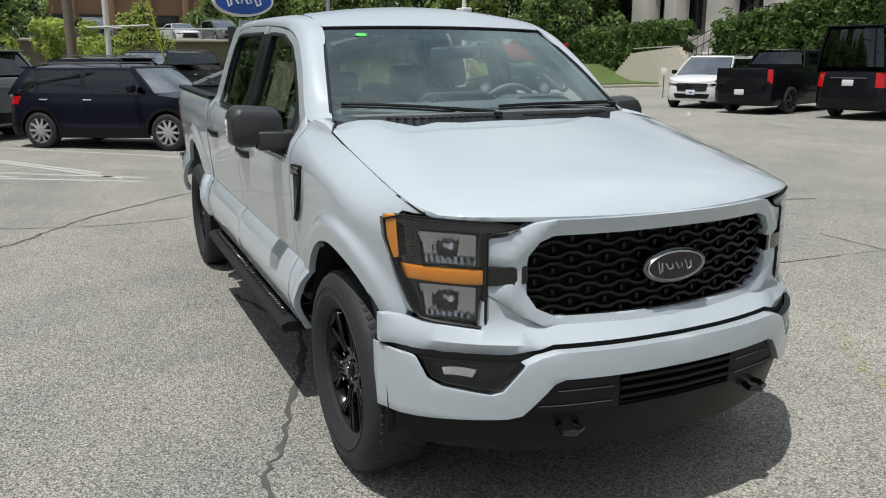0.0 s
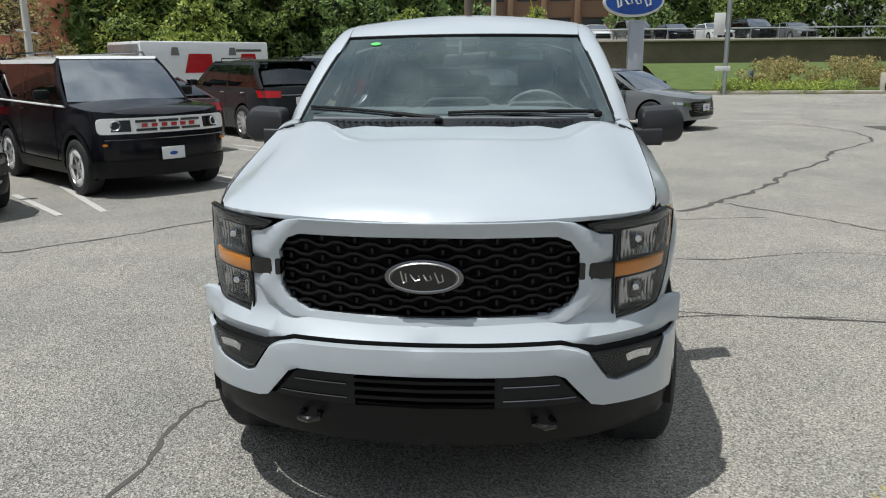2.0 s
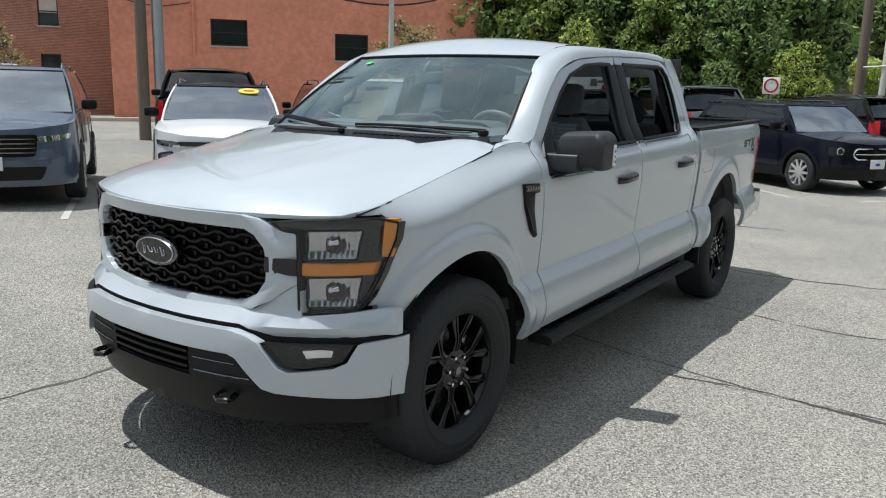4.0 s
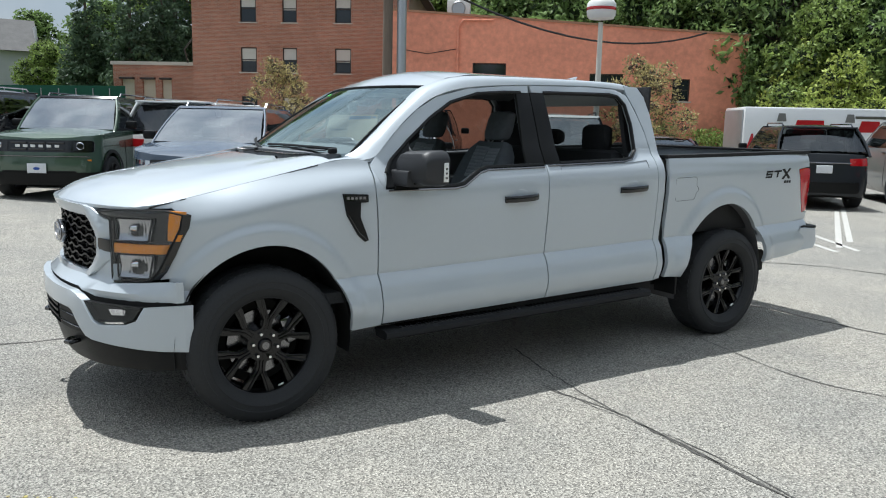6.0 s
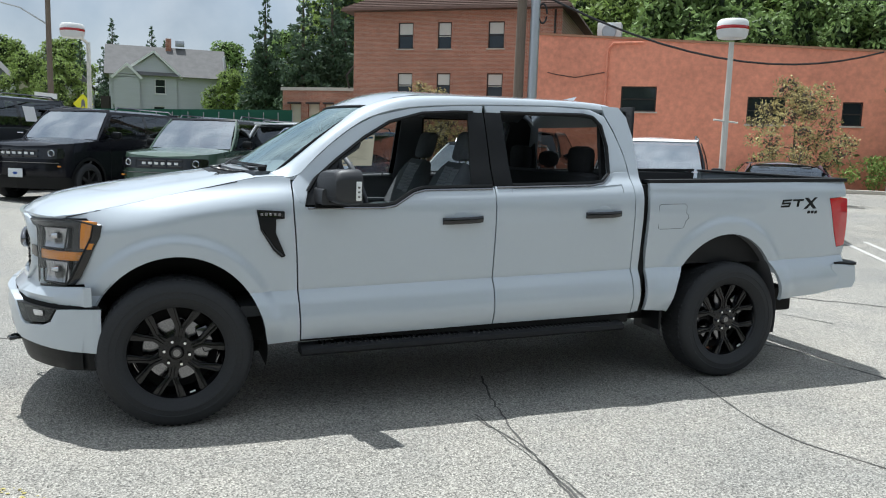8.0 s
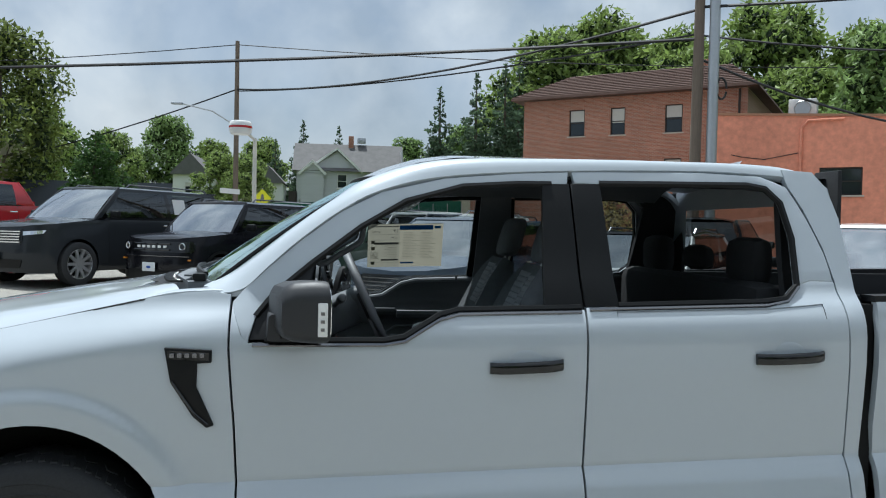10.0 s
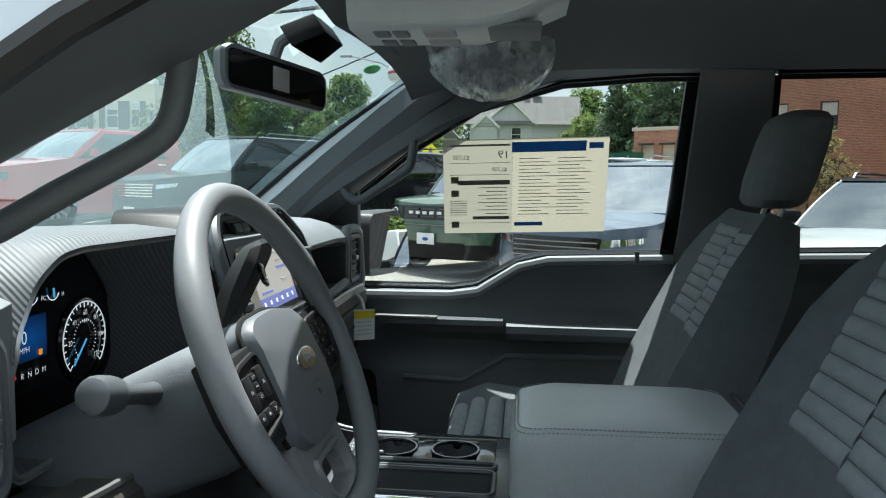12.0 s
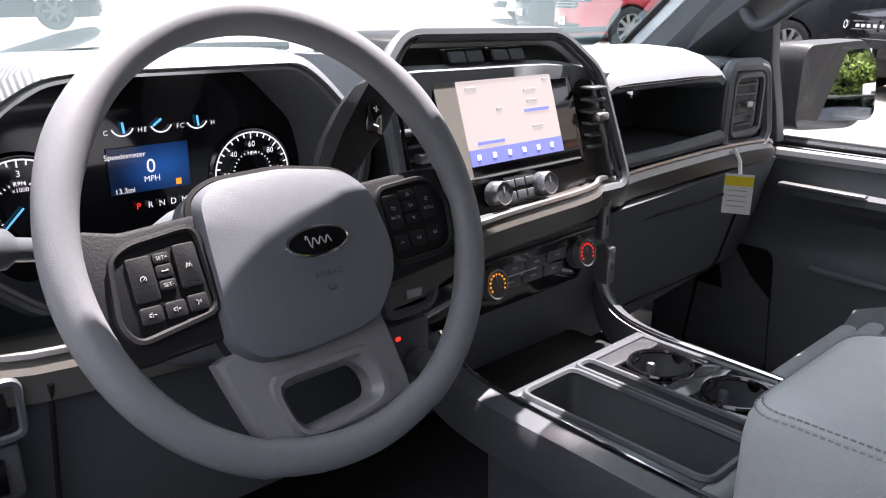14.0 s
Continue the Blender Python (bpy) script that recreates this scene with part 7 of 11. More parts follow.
# rear-view mirror
rm = part("rear_view_mirror", loft([[Vector((1.905, -0.028, 1.678)) + Vector((0.34, 0.94, -0.06)).normalized() * u * k + Vector((0, 0, 1)) * v * k + Vector((0.94, -0.34, 0)) * d for u, v in rounded([(-0.132, -0.020), (-0.118, -0.034), (0.118, -0.034), (0.132, -0.020), (0.132, 0.024), (0.115, 0.034), (-0.115, 0.034), (-0.132, 0.024)], 0.012)] for d, k in ((-0.030, 0.7), (-0.018, 0.95), (0.0, 1.0), (0.006, 0.97))]), HARD, truck, "black rear-view mirror")
part("mirror_glass", prism(rounded([(-0.122, -0.026), (0.122, -0.026), (0.122, 0.026), (-0.122, 0.026)], 0.012), lambda u, v: Vector((1.905, -0.028, 1.678)) + Vector((0.34, 0.94, -0.06)).normalized() * u + Vector((0, 0, 1)) * v + Vector((0.94, -0.34, 0)) * 0.0075, Vector((0.94, -0.34, 0)) * -0.002), mat("dim_mirror", (0.12, 0.12, 0.13), rough=0.05, metal=1.0, vary=0), rm)
part("mirror_label", prism([(-0.02, -0.018), (0.02, -0.018), (0.02, 0.018), (-0.02, 0.018)], lambda u, v: Vector((1.905, -0.028, 1.678)) + Vector((0.34, 0.94, -0.06)).normalized() * u + Vector((0, 0, 1)) * v + Vector((0.94, -0.34, 0)) * 0.0085, Vector((0.94, -0.34, 0)) * -0.001), GREY_INK, rm)
part("mirror_stem", tube([(1.885, 0.0, 1.70), (1.90, 0.0, 1.74), (1.945, 0.0, 1.772)], 0.010, 8), HARD, rm)

# overhead console and sun visors, the far one wrapped in film
oc = part("overhead_console", loft([[Vector((x, y, z)) for y, z in ((-0.10, min(1.868, roof_z(x, 0) - 0.03)), (-0.085, 1.758 + 0.9 * max(0, x - 2.22) ** 1.5), (-0.070, 1.748 + 0.9 * max(0, x - 2.22) ** 1.5), (0.070, 1.748 + 0.9 * max(0, x - 2.22) ** 1.5), (0.085, 1.758 + 0.9 * max(0, x - 2.22) ** 1.5), (0.10, min(1.868, roof_z(x, 0) - 0.03)))] for x in (2.03, 2.06, 2.22, 2.28, 2.36)]), VINYL, truck, "grey overhead console")
for y in (-0.038, 0.038):
    part("map_light", box((2.165, y, 1.748), (0.05, 0.045, 0.008), 0.003), GREY_INK, oc)
    for x in (2.075, 2.105):
        part("roof_switch", box((x, y, 1.748), (0.024, 0.040, 0.008), 0.003), SOFT, oc)
part("glasses_bin", box((2.27, 0.0, 1.757), (0.10, 0.12, 0.010), 0.004), SOFT, oc)
for s in (-1, 1):
    lift = (lambda x, y: 1.792 + 0.055 * (x - 2.02) / 0.18 - 0.02 * (y / 0.6) ** 2)
    vs = part("sun_visor", sheet(rounded([(2.03, 0.16), (2.27, 0.18), (2.27, 0.54), (2.05, 0.56)], 0.04), lambda x, y: Vector((x, s * y, lift(x, y))), 0.08, (0, 0, -0.016), 0.005), SOFT, truck, "charcoal sun visor")
    part("mirror_flap", box((2.15, s * 0.36, lift(2.15, 0.36) - 0.018), (0.10, 0.16, 0.006), 0.002), SOFT, vs)


def film_bag(c, r, seed):
    """A loose bag of film that hangs under a visor: the lower half of a soft form, with long folds."""
    rows = []
    for i in range(15):
        lat = radians(-90 + 96 * i / 14)
        row = []
        for k in range(48):
            a = 2 * math.pi * k / 48
            f = 1 + 0.10 * noise.noise((math.cos(a) * 4 + seed, math.sin(a) * 4, i * 0.10)) + 0.05 * noise.noise((math.cos(a) * 11, math.sin(a) * 11 + seed, i * 0.25))
            row.append(Vector((c[0] + r[0] * math.cos(lat) * math.cos(a) * f, c[1] + r[1] * math.cos(lat) * math.sin(a) * f, c[2] + r[2] * math.sin(lat) * (0.92 + 0.3 * (f - 1)))))
        rows.append(row)
    pf = part("plastic_film", loft(rows, caps=False), FILM, truck, "crumpled clear protective film", sharp=60)
    pf.visible_shadow = False


film_bag((2.225, 0.42, 1.800), (0.135, 0.17, 0.115), 1.0)
film_bag((2.19, -0.36, 1.775), (0.105, 0.16, 0.040), 5.0)

# price sticker on the passenger's window, read from outside
def stick(x, z, off=0.0):
    return Vector((x, side_y(x, z) - 0.026 - off, z))


paper = part("price_sticker", sheet([(2.088, 1.383), (2.268, 1.389), (2.268, 1.634), (2.088, 1.628)], stick, 0.15, (0, 0.0015, 0)), PAPER, truck, "printed price sheet stuck inside the window")
part("sticker_half", sheet([(2.268, 1.389), (2.512, 1.397), (2.512, 1.642), (2.268, 1.634)], stick, 0.15, (0, 0.0015, 0)), PAPER_TAN, paper)


def paper_print(x0, x1, t0, t1, material):
    return part("print_bar", prism([(x0, t0), (x1, t0), (x1, t1), (x0, t1)], lambda x, t: stick(x, mix(1.383, 1.628, t) + 0.014 * (x - 2.088) / 0.424, 0.0012), (0, 0.0004, 0)), material, paper)



paper_print(2.266, 2.455, 0.86, 0.965, BLUE_INK)
paper_print(2.275, 2.350, 0.075, 0.115, BLUE_INK)
paper_print(2.462, 2.498, 0.885, 0.945, BLUE_INK)
for t0, t1, x0, x1 in ((0.930, 0.950, 2.105, 2.262), (0.755, 0.760, 2.105, 2.262), (0.63, 0.635, 2.105, 2.262), (0.525, 0.575, 2.125, 2.262), (0.150, 0.185, 2.165, 2.262), (0.11, 0.115, 2.10, 2.262)):
    paper_print(x0, x1, t0, t1, INK)
for t in (0.21, 0.25, 0.29, 0.33, 0.37, 0.41, 0.45, 0.49):
    paper_print(2.180 + 0.02 * ((t * 100) % 8 > 3), 2.255, t, t + 0.008, INK_SOFT)
for k in range(17):
    t = 0.79 - 0.037 * k
    paper_print(2.285, 2.345 + 0.02 * (k % 3), t, t + 0.007, INK_SOFT)
    paper_print(2.385, 2.440 + 0.015 * ((k + 1) % 3), t, t + 0.007, INK_SOFT)
for k in range(7):
    paper_print(2.104, 2.150, 0.20 + 0.025 * k, 0.207 + 0.025 * k, INK_SOFT)
for x, t in ((2.108, 0.545), (2.108, 0.40), (2.108, 0.06)):
    paper_print(x, x + 0.020, t, t + 0.07, INK_SOFT)
OUT = Matrix(((-1, 0, 0), (0, 0, 1), (0, 1, 0))).to_4x4()
for body_, sz, x, t in (("19", 0.030, 2.245, 0.84), ("$3,750", 0.016, 2.135, 0.815), ("$2,350", 0.014, 2.235, 0.685)):
    z = mix(1.383, 1.628, t) + 0.014 * (x - 2.088) / 0.424
    text(body_, sz, Matrix.Translation(stick(x, z, 0.0022)) @ OUT, INK, paper, "printed_figure")
# hang tag at the glovebox
def tag_at(u, v, d=0.0):
    return Vector((1.915 + 0.9 * u + 0.43 * d, 0.622 + 0.43 * u - 0.9 * d, 1.168 + v))


tag = part("hang_tag", prism([(-0.026, -0.038), (0.026, -0.038), (0.026, 0.038), (-0.026, 0.038)], tag_at, (-0.0009, 0.0018, 0)), WHITE, truck, "white hang tag with a yellow band")
part("tag_band", prism([(-0.026, 0.016), (0.026, 0.016), (0.026, 0.034), (-0.026, 0.034)], lambda u, v: tag_at(u, v, 0.001), (-0.0003, 0.0006, 0)), YELLOW_INK, tag)
for k in range(4):
    part("print_bar", prism([(-0.020, 0.006 - 0.010 * k), (0.016, 0.006 - 0.010 * k), (0.016, 0.0075 - 0.010 * k), (-0.020, 0.0075 - 0.010 * k)], lambda u, v: tag_at(u, v, 0.001), (-0.0002, 0.0004, 0)), GREY_INK, tag)
part("tag_loop", tube([tag_at(0, 0.037), (1.905, 0.635, 1.228), (1.885, 0.65, 1.246)], 0.004, 5), WHITE, tag)



# ================= parked vehicles =================
CAR_GLASS = glass("car_glass", (0.55, 0.62, 0.62), 0.5, base=0.42)
SIDE_GLASS = glass("dark_car_side_glass", (0.50, 0.55, 0.55), 0.30, base=0.09)
CABIN = mat("car_cabin", (0.03, 0.03, 0.032), rough=0.8, vary=0.2)
ALLOY = mat("silver_alloy", (0.70, 0.70, 0.71), rough=0.28, metal=0.75, vary=0.08)
DARK_ALLOY = mat("dark_alloy", (0.10, 0.10, 0.105), rough=0.3, metal=0.8, vary=0.08)
PLATE = mat("dealer_plate", (0.72, 0.74, 0.76), rough=0.4, vary=0.06, scale=40)
BLUE_BADGE = mat("blue_badge", (0.02, 0.08, 0.35), rough=0.3, vary=0.05)


def car_paint(name, color):
    dark = max(color) < 0.04
    return mat(name, color, rough=0.16 if dark else 0.25, coat=0.15 if dark else 0.9, spec=0.22 if dark else 0.5, vary=0.03, scale=2)


P_BLACK = car_paint("black_car_paint", (0.008, 0.008, 0.011))
P_NAVY = car_paint("midnight_car_paint", (0.008, 0.009, 0.018))
P_GREY = car_paint("dark_grey_car_paint", (0.027, 0.030, 0.034))
P_SILVER = car_paint("grey_silver_car_paint", (0.16, 0.17, 0.175))
P_WHITE = car_paint("white_car_paint", (0.78, 0.79, 0.79))
P_GREEN = car_paint("green_car_paint", (0.055, 0.095, 0.062))
P_BLUE = car_paint("slate_blue_car_paint", (0.060, 0.085, 0.125))
P_RED = car_paint("red_car_paint", (0.42, 0.012, 0.016))
P_MAROON = car_paint("maroon_car_paint", (0.06, 0.012, 0.016))
P_BRIGHTBLUE = car_paint("bright_blue_car_paint", (0.02, 0.10, 0.42))


def car_wheel(rim_mat, spokes):
    tyre = part("tyre", lathe([(0.225, -0.10), (0.25, -0.115), (0.31, -0.113), (0.338, -0.095), (0.345, -0.06), (0.345, 0.06), (0.338, 0.095), (0.31, 0.113), (0.25, 0.115), (0.225, 0.10)], 36, closed=True), RUBBER)
    rim = bmesh.new()
    lathe([(0.245, 0.105), (0.232, 0.108), (0.222, 0.09), (0.215, 0.0), (0.215, -0.09)], 36, rim)
    for k in range(spokes):
        a = 2 * math.pi * k / spokes
        rot = Matrix.Rotation(a, 4, "Z")
        prism([(0.04, -0.028), (0.04, 0.028), (0.228, 0.020), (0.228, -0.020)], lambda u, v: rot @ Vector((u, v, 0.085 + 0.03 * (u / 0.23))), rot.to_3x3() @ Vector((0, 0, -0.03)), rim)
    lathe([(0.0, 0.095), (0.05, 0.093), (0.06, 0.07), (0.06, 0.03)], 16, rim)
    return tyre, part("rim", rim, rim_mat, tyre), part("brake", lathe([(0.0, 0.02), (0.2, 0.02), (0.2, 0.0)], 24), DARK, tyre)


WHEELS = {"alloy": car_wheel(ALLOY, 10), "dark": car_wheel(DARK_ALLOY, 7), "five": car_wheel(ALLOY, 5)}
for trio in WHEELS.values():
    for o in trio:
        scene.collection.objects.unlink(o)


def put_wheels(car, kind, spots, R):
    tyre, rim, brake = WHEELS[kind]
    for x, y in spots:
        s = -1 if y < 0 else 1
        w = new("wheel", tyre.data)
        w.parent = car
        w.matrix_basis = Matrix.Translation((x, y, R)) @ Matrix.Rotation(radians(90 if s < 0 else -90), 4, "X") @ Matrix.Scale(R / 0.345, 4)
        for o in (rim, brake):
            share(o.name.split(".")[0], o, Matrix(), w)


def make_car(name, label, category, at, heading, L=4.6, W=1.88, H=1.7, hood0=0.92, hood1=1.08, belt=1.10, tail=1.12, xa=1.20, xr1=1.95, xr2=3.95, xd=4.45,
             w1=0.90, w2=3.70, R=0.355, paint=None, roof=None, clad=None, wheels="alloy", rails=True, grille="bars", lamps="slim", boxy=0.10, plate=True, bed=None, face=None, paper=False, tails="side", group=""):
    """A car with its front end at the place at, facing heading; x runs from its front to its rear."""
    a = radians(heading + 180)
    car = thing(name, label, category, Matrix.Translation((at[0], at[1], at[2] if len(at) > 2 else ground_z(at[0], at[1]))) @ Matrix.Rotation(a, 4, "Z"), group)
    hw = W / 2
    c = 0.34 - boxy
    plan = smooth_line([(0, 0, 0), (0.03 + c * 0.10, hw * 0.50, 0), (0.10 + c * 0.35, hw * 0.80, 0), (0.24 + c * 0.8, hw * 0.955, 0), (0.75, hw * 0.995, 0), (L * 0.4, hw, 0), (L * 0.62, hw, 0), (L - 0.7, hw * 0.985, 0), (L - 0.24, hw * 0.93, 0), (L - 0.08, hw * 0.78, 0), (L - 0.01, hw * 0.45, 0), (L, 0, 0)], 6)
    acc = [0.0]
    for p, q in zip(plan, plan[1:]):
        acc.append(acc[-1] + (q - p).length)
    px, py = [p.x for p in plan], [p.y for p in plan]

    def s_of(x):
        return float(np.interp(x, px, acc))
    S = acc[-1]

    def skin(off=0.0, side=1):
        def f(s, z):
            x, y = float(np.interp(s, acc, px)), float(np.interp(s, acc, py))
            k = lerp(z / belt, [0.15, 0.30, 0.52, 0.72, 0.90, 1.0, 1.15], [0.93, 0.985, 1.0, 0.985, 0.975, 0.945, 0.90])
            dx = lerp(z / belt, [0.15, 0.35, 0.5, 0.75, 0.9, 1.0, 1.3], [0.07, 0.0, 0.0, 0.03, 0.06, 0.10, 0.16])
            e = 1 - min(1, x / 0.9) if x < L / 2 else -(1 - min(1, (L - x) / 0.9)) * 0.8
            s2 = s + 0.01
            n = Vector((float(np.interp(s2, acc, py)) - y, -(float(np.interp(s2, acc, px)) - x), 0))
            n = n.normalized() if n.length > 1e-6 else Vector((-1, 0, 0))
            return Vector((x + dx * e - n.x * off * 1.0, side * (y * k - n.y * off), z))
        return f

    def top(x):
        return lerp(x, [0, 0.12, xa, xd, L], [hood0 - 0.05, hood0, hood1, tail if bed is None else tail, tail if xd > L - 0.6 else tail - 0.03])
    zb = 0.26
    ra = R + 0.055

    def arch(xw):
        sc = s_of(xw)
        return [(sc + ra * math.cos(radians(t)), R + ra * math.sin(radians(t))) for t in range(200, -21, -12)]
    xs_top = [L, L - 0.05] + list(np.linspace(L - 0.2, 0.15, 16)) + [0.06, 0]
    outline = [(0, zb), (s_of(w1) - ra * 0.99 - 0.04, zb)] + arch(w1) + arch(w2) + [(S - 0.3, zb + 0.05), (S, zb + 0.06)] + [(s_of(x), top(x)) for x in xs_top]
    col = paint or P_BLACK
    body = None
    for side in (1, -1):
        o = part("body_side", sheet(outline, skin(0, side), (0.16, 0.12), Vector((0, -side * 0.02, 0))), col, car)
        body = body or o
    if clad:
        for side in (1, -1):
            cl = [(0, zb + 0.002), (s_of(w1) - ra - 0.05, zb + 0.002)] + [(u - 0.0, v) for u, v in arch(w1)] + arch(w2) + [(S, zb + 0.06), (S, zb + 0.24), (s_of(w2) + ra + 0.14, zb + 0.20)]
            cl += [(s_of(w2) + (ra + 0.06) * math.cos(radians(t)), R + (ra + 0.06) * math.sin(radians(t))) for t in range(10, 171, 16)] + [(s_of(w2) - ra - 0.12, zb + 0.14), (s_of(w1) + ra + 0.12, zb + 0.14)]
            cl += [(s_of(w1) + (ra + 0.06) * math.cos(radians(t)), R + (ra + 0.06) * math.sin(radians(t))) for t in range(10, 171, 16)] + [(s_of(w1) - ra - 0.10, zb + 0.22), (0, zb + 0.20)]
            part("cladding", sheet(cl, skin(0.018, side), 0.12), clad, car)
    # bonnet
    rows = []
    for x in [0.0, 0.05, 0.12, 0.22, 0.4, 0.6, 0.85, xa, xa + 0.18]:
        p = skin(0)(s_of(x), top(x))
        rows.append([Vector((p.x, -p.y * t, p.z + 0.045 * (1 - t * t) * min(1, x / 0.3))) for t in np.linspace(-1, 1, 11)])
    part("bonnet", loft(rows, closed=False), col, car)
    # cabin: glass, pillars, roof
    wb, wr = hw * 0.925, hw * (0.70 if H < 1.55 else 0.76)
    zr = H - 0.05

    def gh(x0, z0, x1, z1, t, k):
        """A point at height share t on the line from base to roof, half width share k."""
        return Vector((mix(x0, x1, t), k * mix(wb, wr, t), mix(z0, z1, t) + (0.055 if H < 1.55 else 0.02) * math.sin(math.pi * t)))
    A, B = (xa, hood1 + 0.01, xr1, zr), (xd, top(xd) + 0.005, xr2, zr - 0.03)
    ws_ = part("windscreen", sheet([(-1, 0.02), (1, 0.02), (1, 0.98), (-1, 0.98)], lambda k, t: gh(*A, t, k * 0.96) + Vector((-0.10 * (1 - k * k) * (1 - 0.4 * t), 0, 0.015 * math.sin(3.1 * t))), 0.25), CAR_GLASS, car)
    rw = part("rear_window", sheet([(-1, 0.10), (1, 0.10), (0.95, 0.95), (-0.95, 0.95)], lambda k, t: gh(*B, t, k * 0.93) + Vector((0.07 * (1 - k * k), 0, 0)), 0.3), SIDE_GLASS, car)
    part("windscreen_header", sheet([(-1, 0.955), (1, 0.955), (1, 1.03), (-1, 1.03)], lambda k, t: gh(*A, t, k * 0.99) + Vector((-0.006 - 0.10 * (1 - k * k) * (1 - 0.4 * t), 0, 0.008 + 0.015 * math.sin(3.1 * min(1, t)))), 0.25, (0.03, 0, -0.01)), roof or col, car)
    xm = mix(xr1, xr2, 0.45)
    for side in (1, -1):
        q = lambda x, t: Vector((x, side * (mix(wb, wr, t) + 0.03 * math.sin(math.pi * min(1, max(0, t)))), mix(lerp(x, [xa, xd], [hood1 - 0.02, top(xd) - 0.03]), zr - 0.012, t)))
        shapes = []
        for n0, (p, r) in enumerate(((xa + 0.18, xm - 0.04), (xm + 0.04, mix(xm, xd, 0.62) - 0.04), (mix(xm, xd, 0.62) + 0.04, xd - 0.10))):
            if bed is not None and n0 == 2:
                continue
            pts = []
            for x, t in ((p, 0.10), (r, 0.10), (r, 0.90), (p, 0.90)):
                lo, hi = mix(xa, xr1, t) + 0.10, mix(xd, xr2, t) - 0.12
                pts.append((min(max(x, lo), hi), t))
            if pts[1][0] - pts[0][0] < 0.14:
                continue
            shapes.append(pts)
            part("side_window", sheet(pts, q, 0.25), SIDE_GLASS, car)
        inward = (0, -side * 0.03, 0)
        first, last = shapes[0], shapes[-1]
        part("pillar", sheet([(xa - 0.03, 0), first[0], first[3], (xr1 - 0.02, 1.0)], q, 0.12, inward), col, car)
        part("pillar", sheet([last[1], (xd + 0.02, 0), (xr2 + 0.03, 1.0), last[2]], q, 0.12, inward), col, car)
        part("window_frame", sheet([(xr1 - 0.02, 1.0), first[3], last[2], (xr2 + 0.03, 1.0)], q, 0.12, inward), roof or col, car)
        part("belt_trim", sheet([(xa - 0.03, 0), (xd + 0.02, 0), last[1], first[0]], q, 0.2, inward), BLACK_GLOSS, car)
        part("pillar_edge", tube([q(mix(xa, xr1, t) - 0.02, t) - Vector((0, side * 0.012, 0)) for t in (0, 0.25, 0.5, 0.75, 1.0)], 0.022, 6), col, car)
        part("pillar_edge", tube([q(mix(xd, xr2, t) + 0.015, t) - Vector((0, side * 0.016, 0)) for t in (0, 0.25, 0.5, 0.75, 1.0)], 0.026, 6), col, car)
        for xx in (xm, mix(xm, xd, 0.62)):
            if xx < mix(xd, xr2, 0.5) - 0.05 and (bed is None or xx == xm):
                part("pillar", sheet([(xx - 0.05, 0.08), (xx + 0.05, 0.08), (xx + 0.05, 0.93), (xx - 0.05, 0.93)], q, 0.12, inward), BLACK_GLOSS, car)
        if rails:
            part("roof_rail", tube([(xr1 + 0.25, side * wr * 0.93, H - 0.03), (xr1 + 0.32, side * wr * 0.93, H + 0.03), (xr2 - 0.25, side * wr * 0.93, H + 0.025), (xr2 - 0.15, side * wr * 0.93, H - 0.03)], 0.016, 6), DARK_CHROME, car)
        mz = lerp(xa + 0.4, [xa, xd], [hood1, belt]) + 0.06
        part("door_mirror", box((xa + 0.36, side * (hw + 0.09), mz + 0.05), (0.12, 0.20, 0.14), 0.04), BLACK_SATIN if col is not P_RED else P_RED, car)
        for xx in (xa + 0.30, xm, mix(xm, xd, 0.58)):
            if bed is not None and xx > xd:
                continue
            part("door_seam", tube([skin(0.001, side)(s_of(xx), z) for z in np.linspace(zb + 0.12, top(xx) - 0.01, 5)], 0.005, 4), DARK, car)
        for xx in (xm - 0.14, mix(xm, xd, 0.58) - 0.12):
            part("door_handle", tube([skin(0.012, side)(s_of(xx + d), belt - 0.12) for d in (-0.09, 0, 0.09)], 0.013, 6), CHROME if wheels == "alloy" else BLACK_SATIN, car)
        # lamps
        if lamps == "slim":
            part("headlamp", sheet([(0.52, hood0 - 0.20), (0.98, hood0 - 0.15), (1.02, hood0 - 0.09), (0.55, hood0 - 0.12)], skin(0.006, side), 0.1, Vector((0.03, 0, 0))), CHROME, car)
        else:
            part("headlamp", sheet([(0.50, hood0 - 0.24), (0.86, hood0 - 0.24), (0.88, hood0 - 0.10), (0.50, hood0 - 0.10)], skin(0.016, side), 0.1, Vector((0.03, 0, 0))), BLACK_GLOSS, car)
            part("headlamp_ring", lathe([(0.048, 0.0), (0.056, 0.010), (0.064, 0.0)], 20, m=frame_at(skin(0.022, side)(0.68, hood0 - 0.165), (-1, side * 0.25, 0))), CHROME, car)
        if tails == "side":
            part("tail_lamp", sheet([(S - 1.02, top(L) - 0.22), (S - 0.50, top(L) - 0.22), (S - 0.50, top(L) - 0.08), (S - 1.10, top(L) - 0.06)], skin(0.008, side), 0.1, Vector((-0.03, 0, 0))), RED_LENS, car)
        else:
            part("tail_lamp", sheet([(S - 0.98, top(L) - 0.42), (S - 0.72, top(L) - 0.42), (S - 0.72, top(L) - 0.02), (S - 0.98, top(L) - 0.02)], skin(0.008, side), 0.1, Vector((-0.03, 0, 0))), RED_LENS, car)
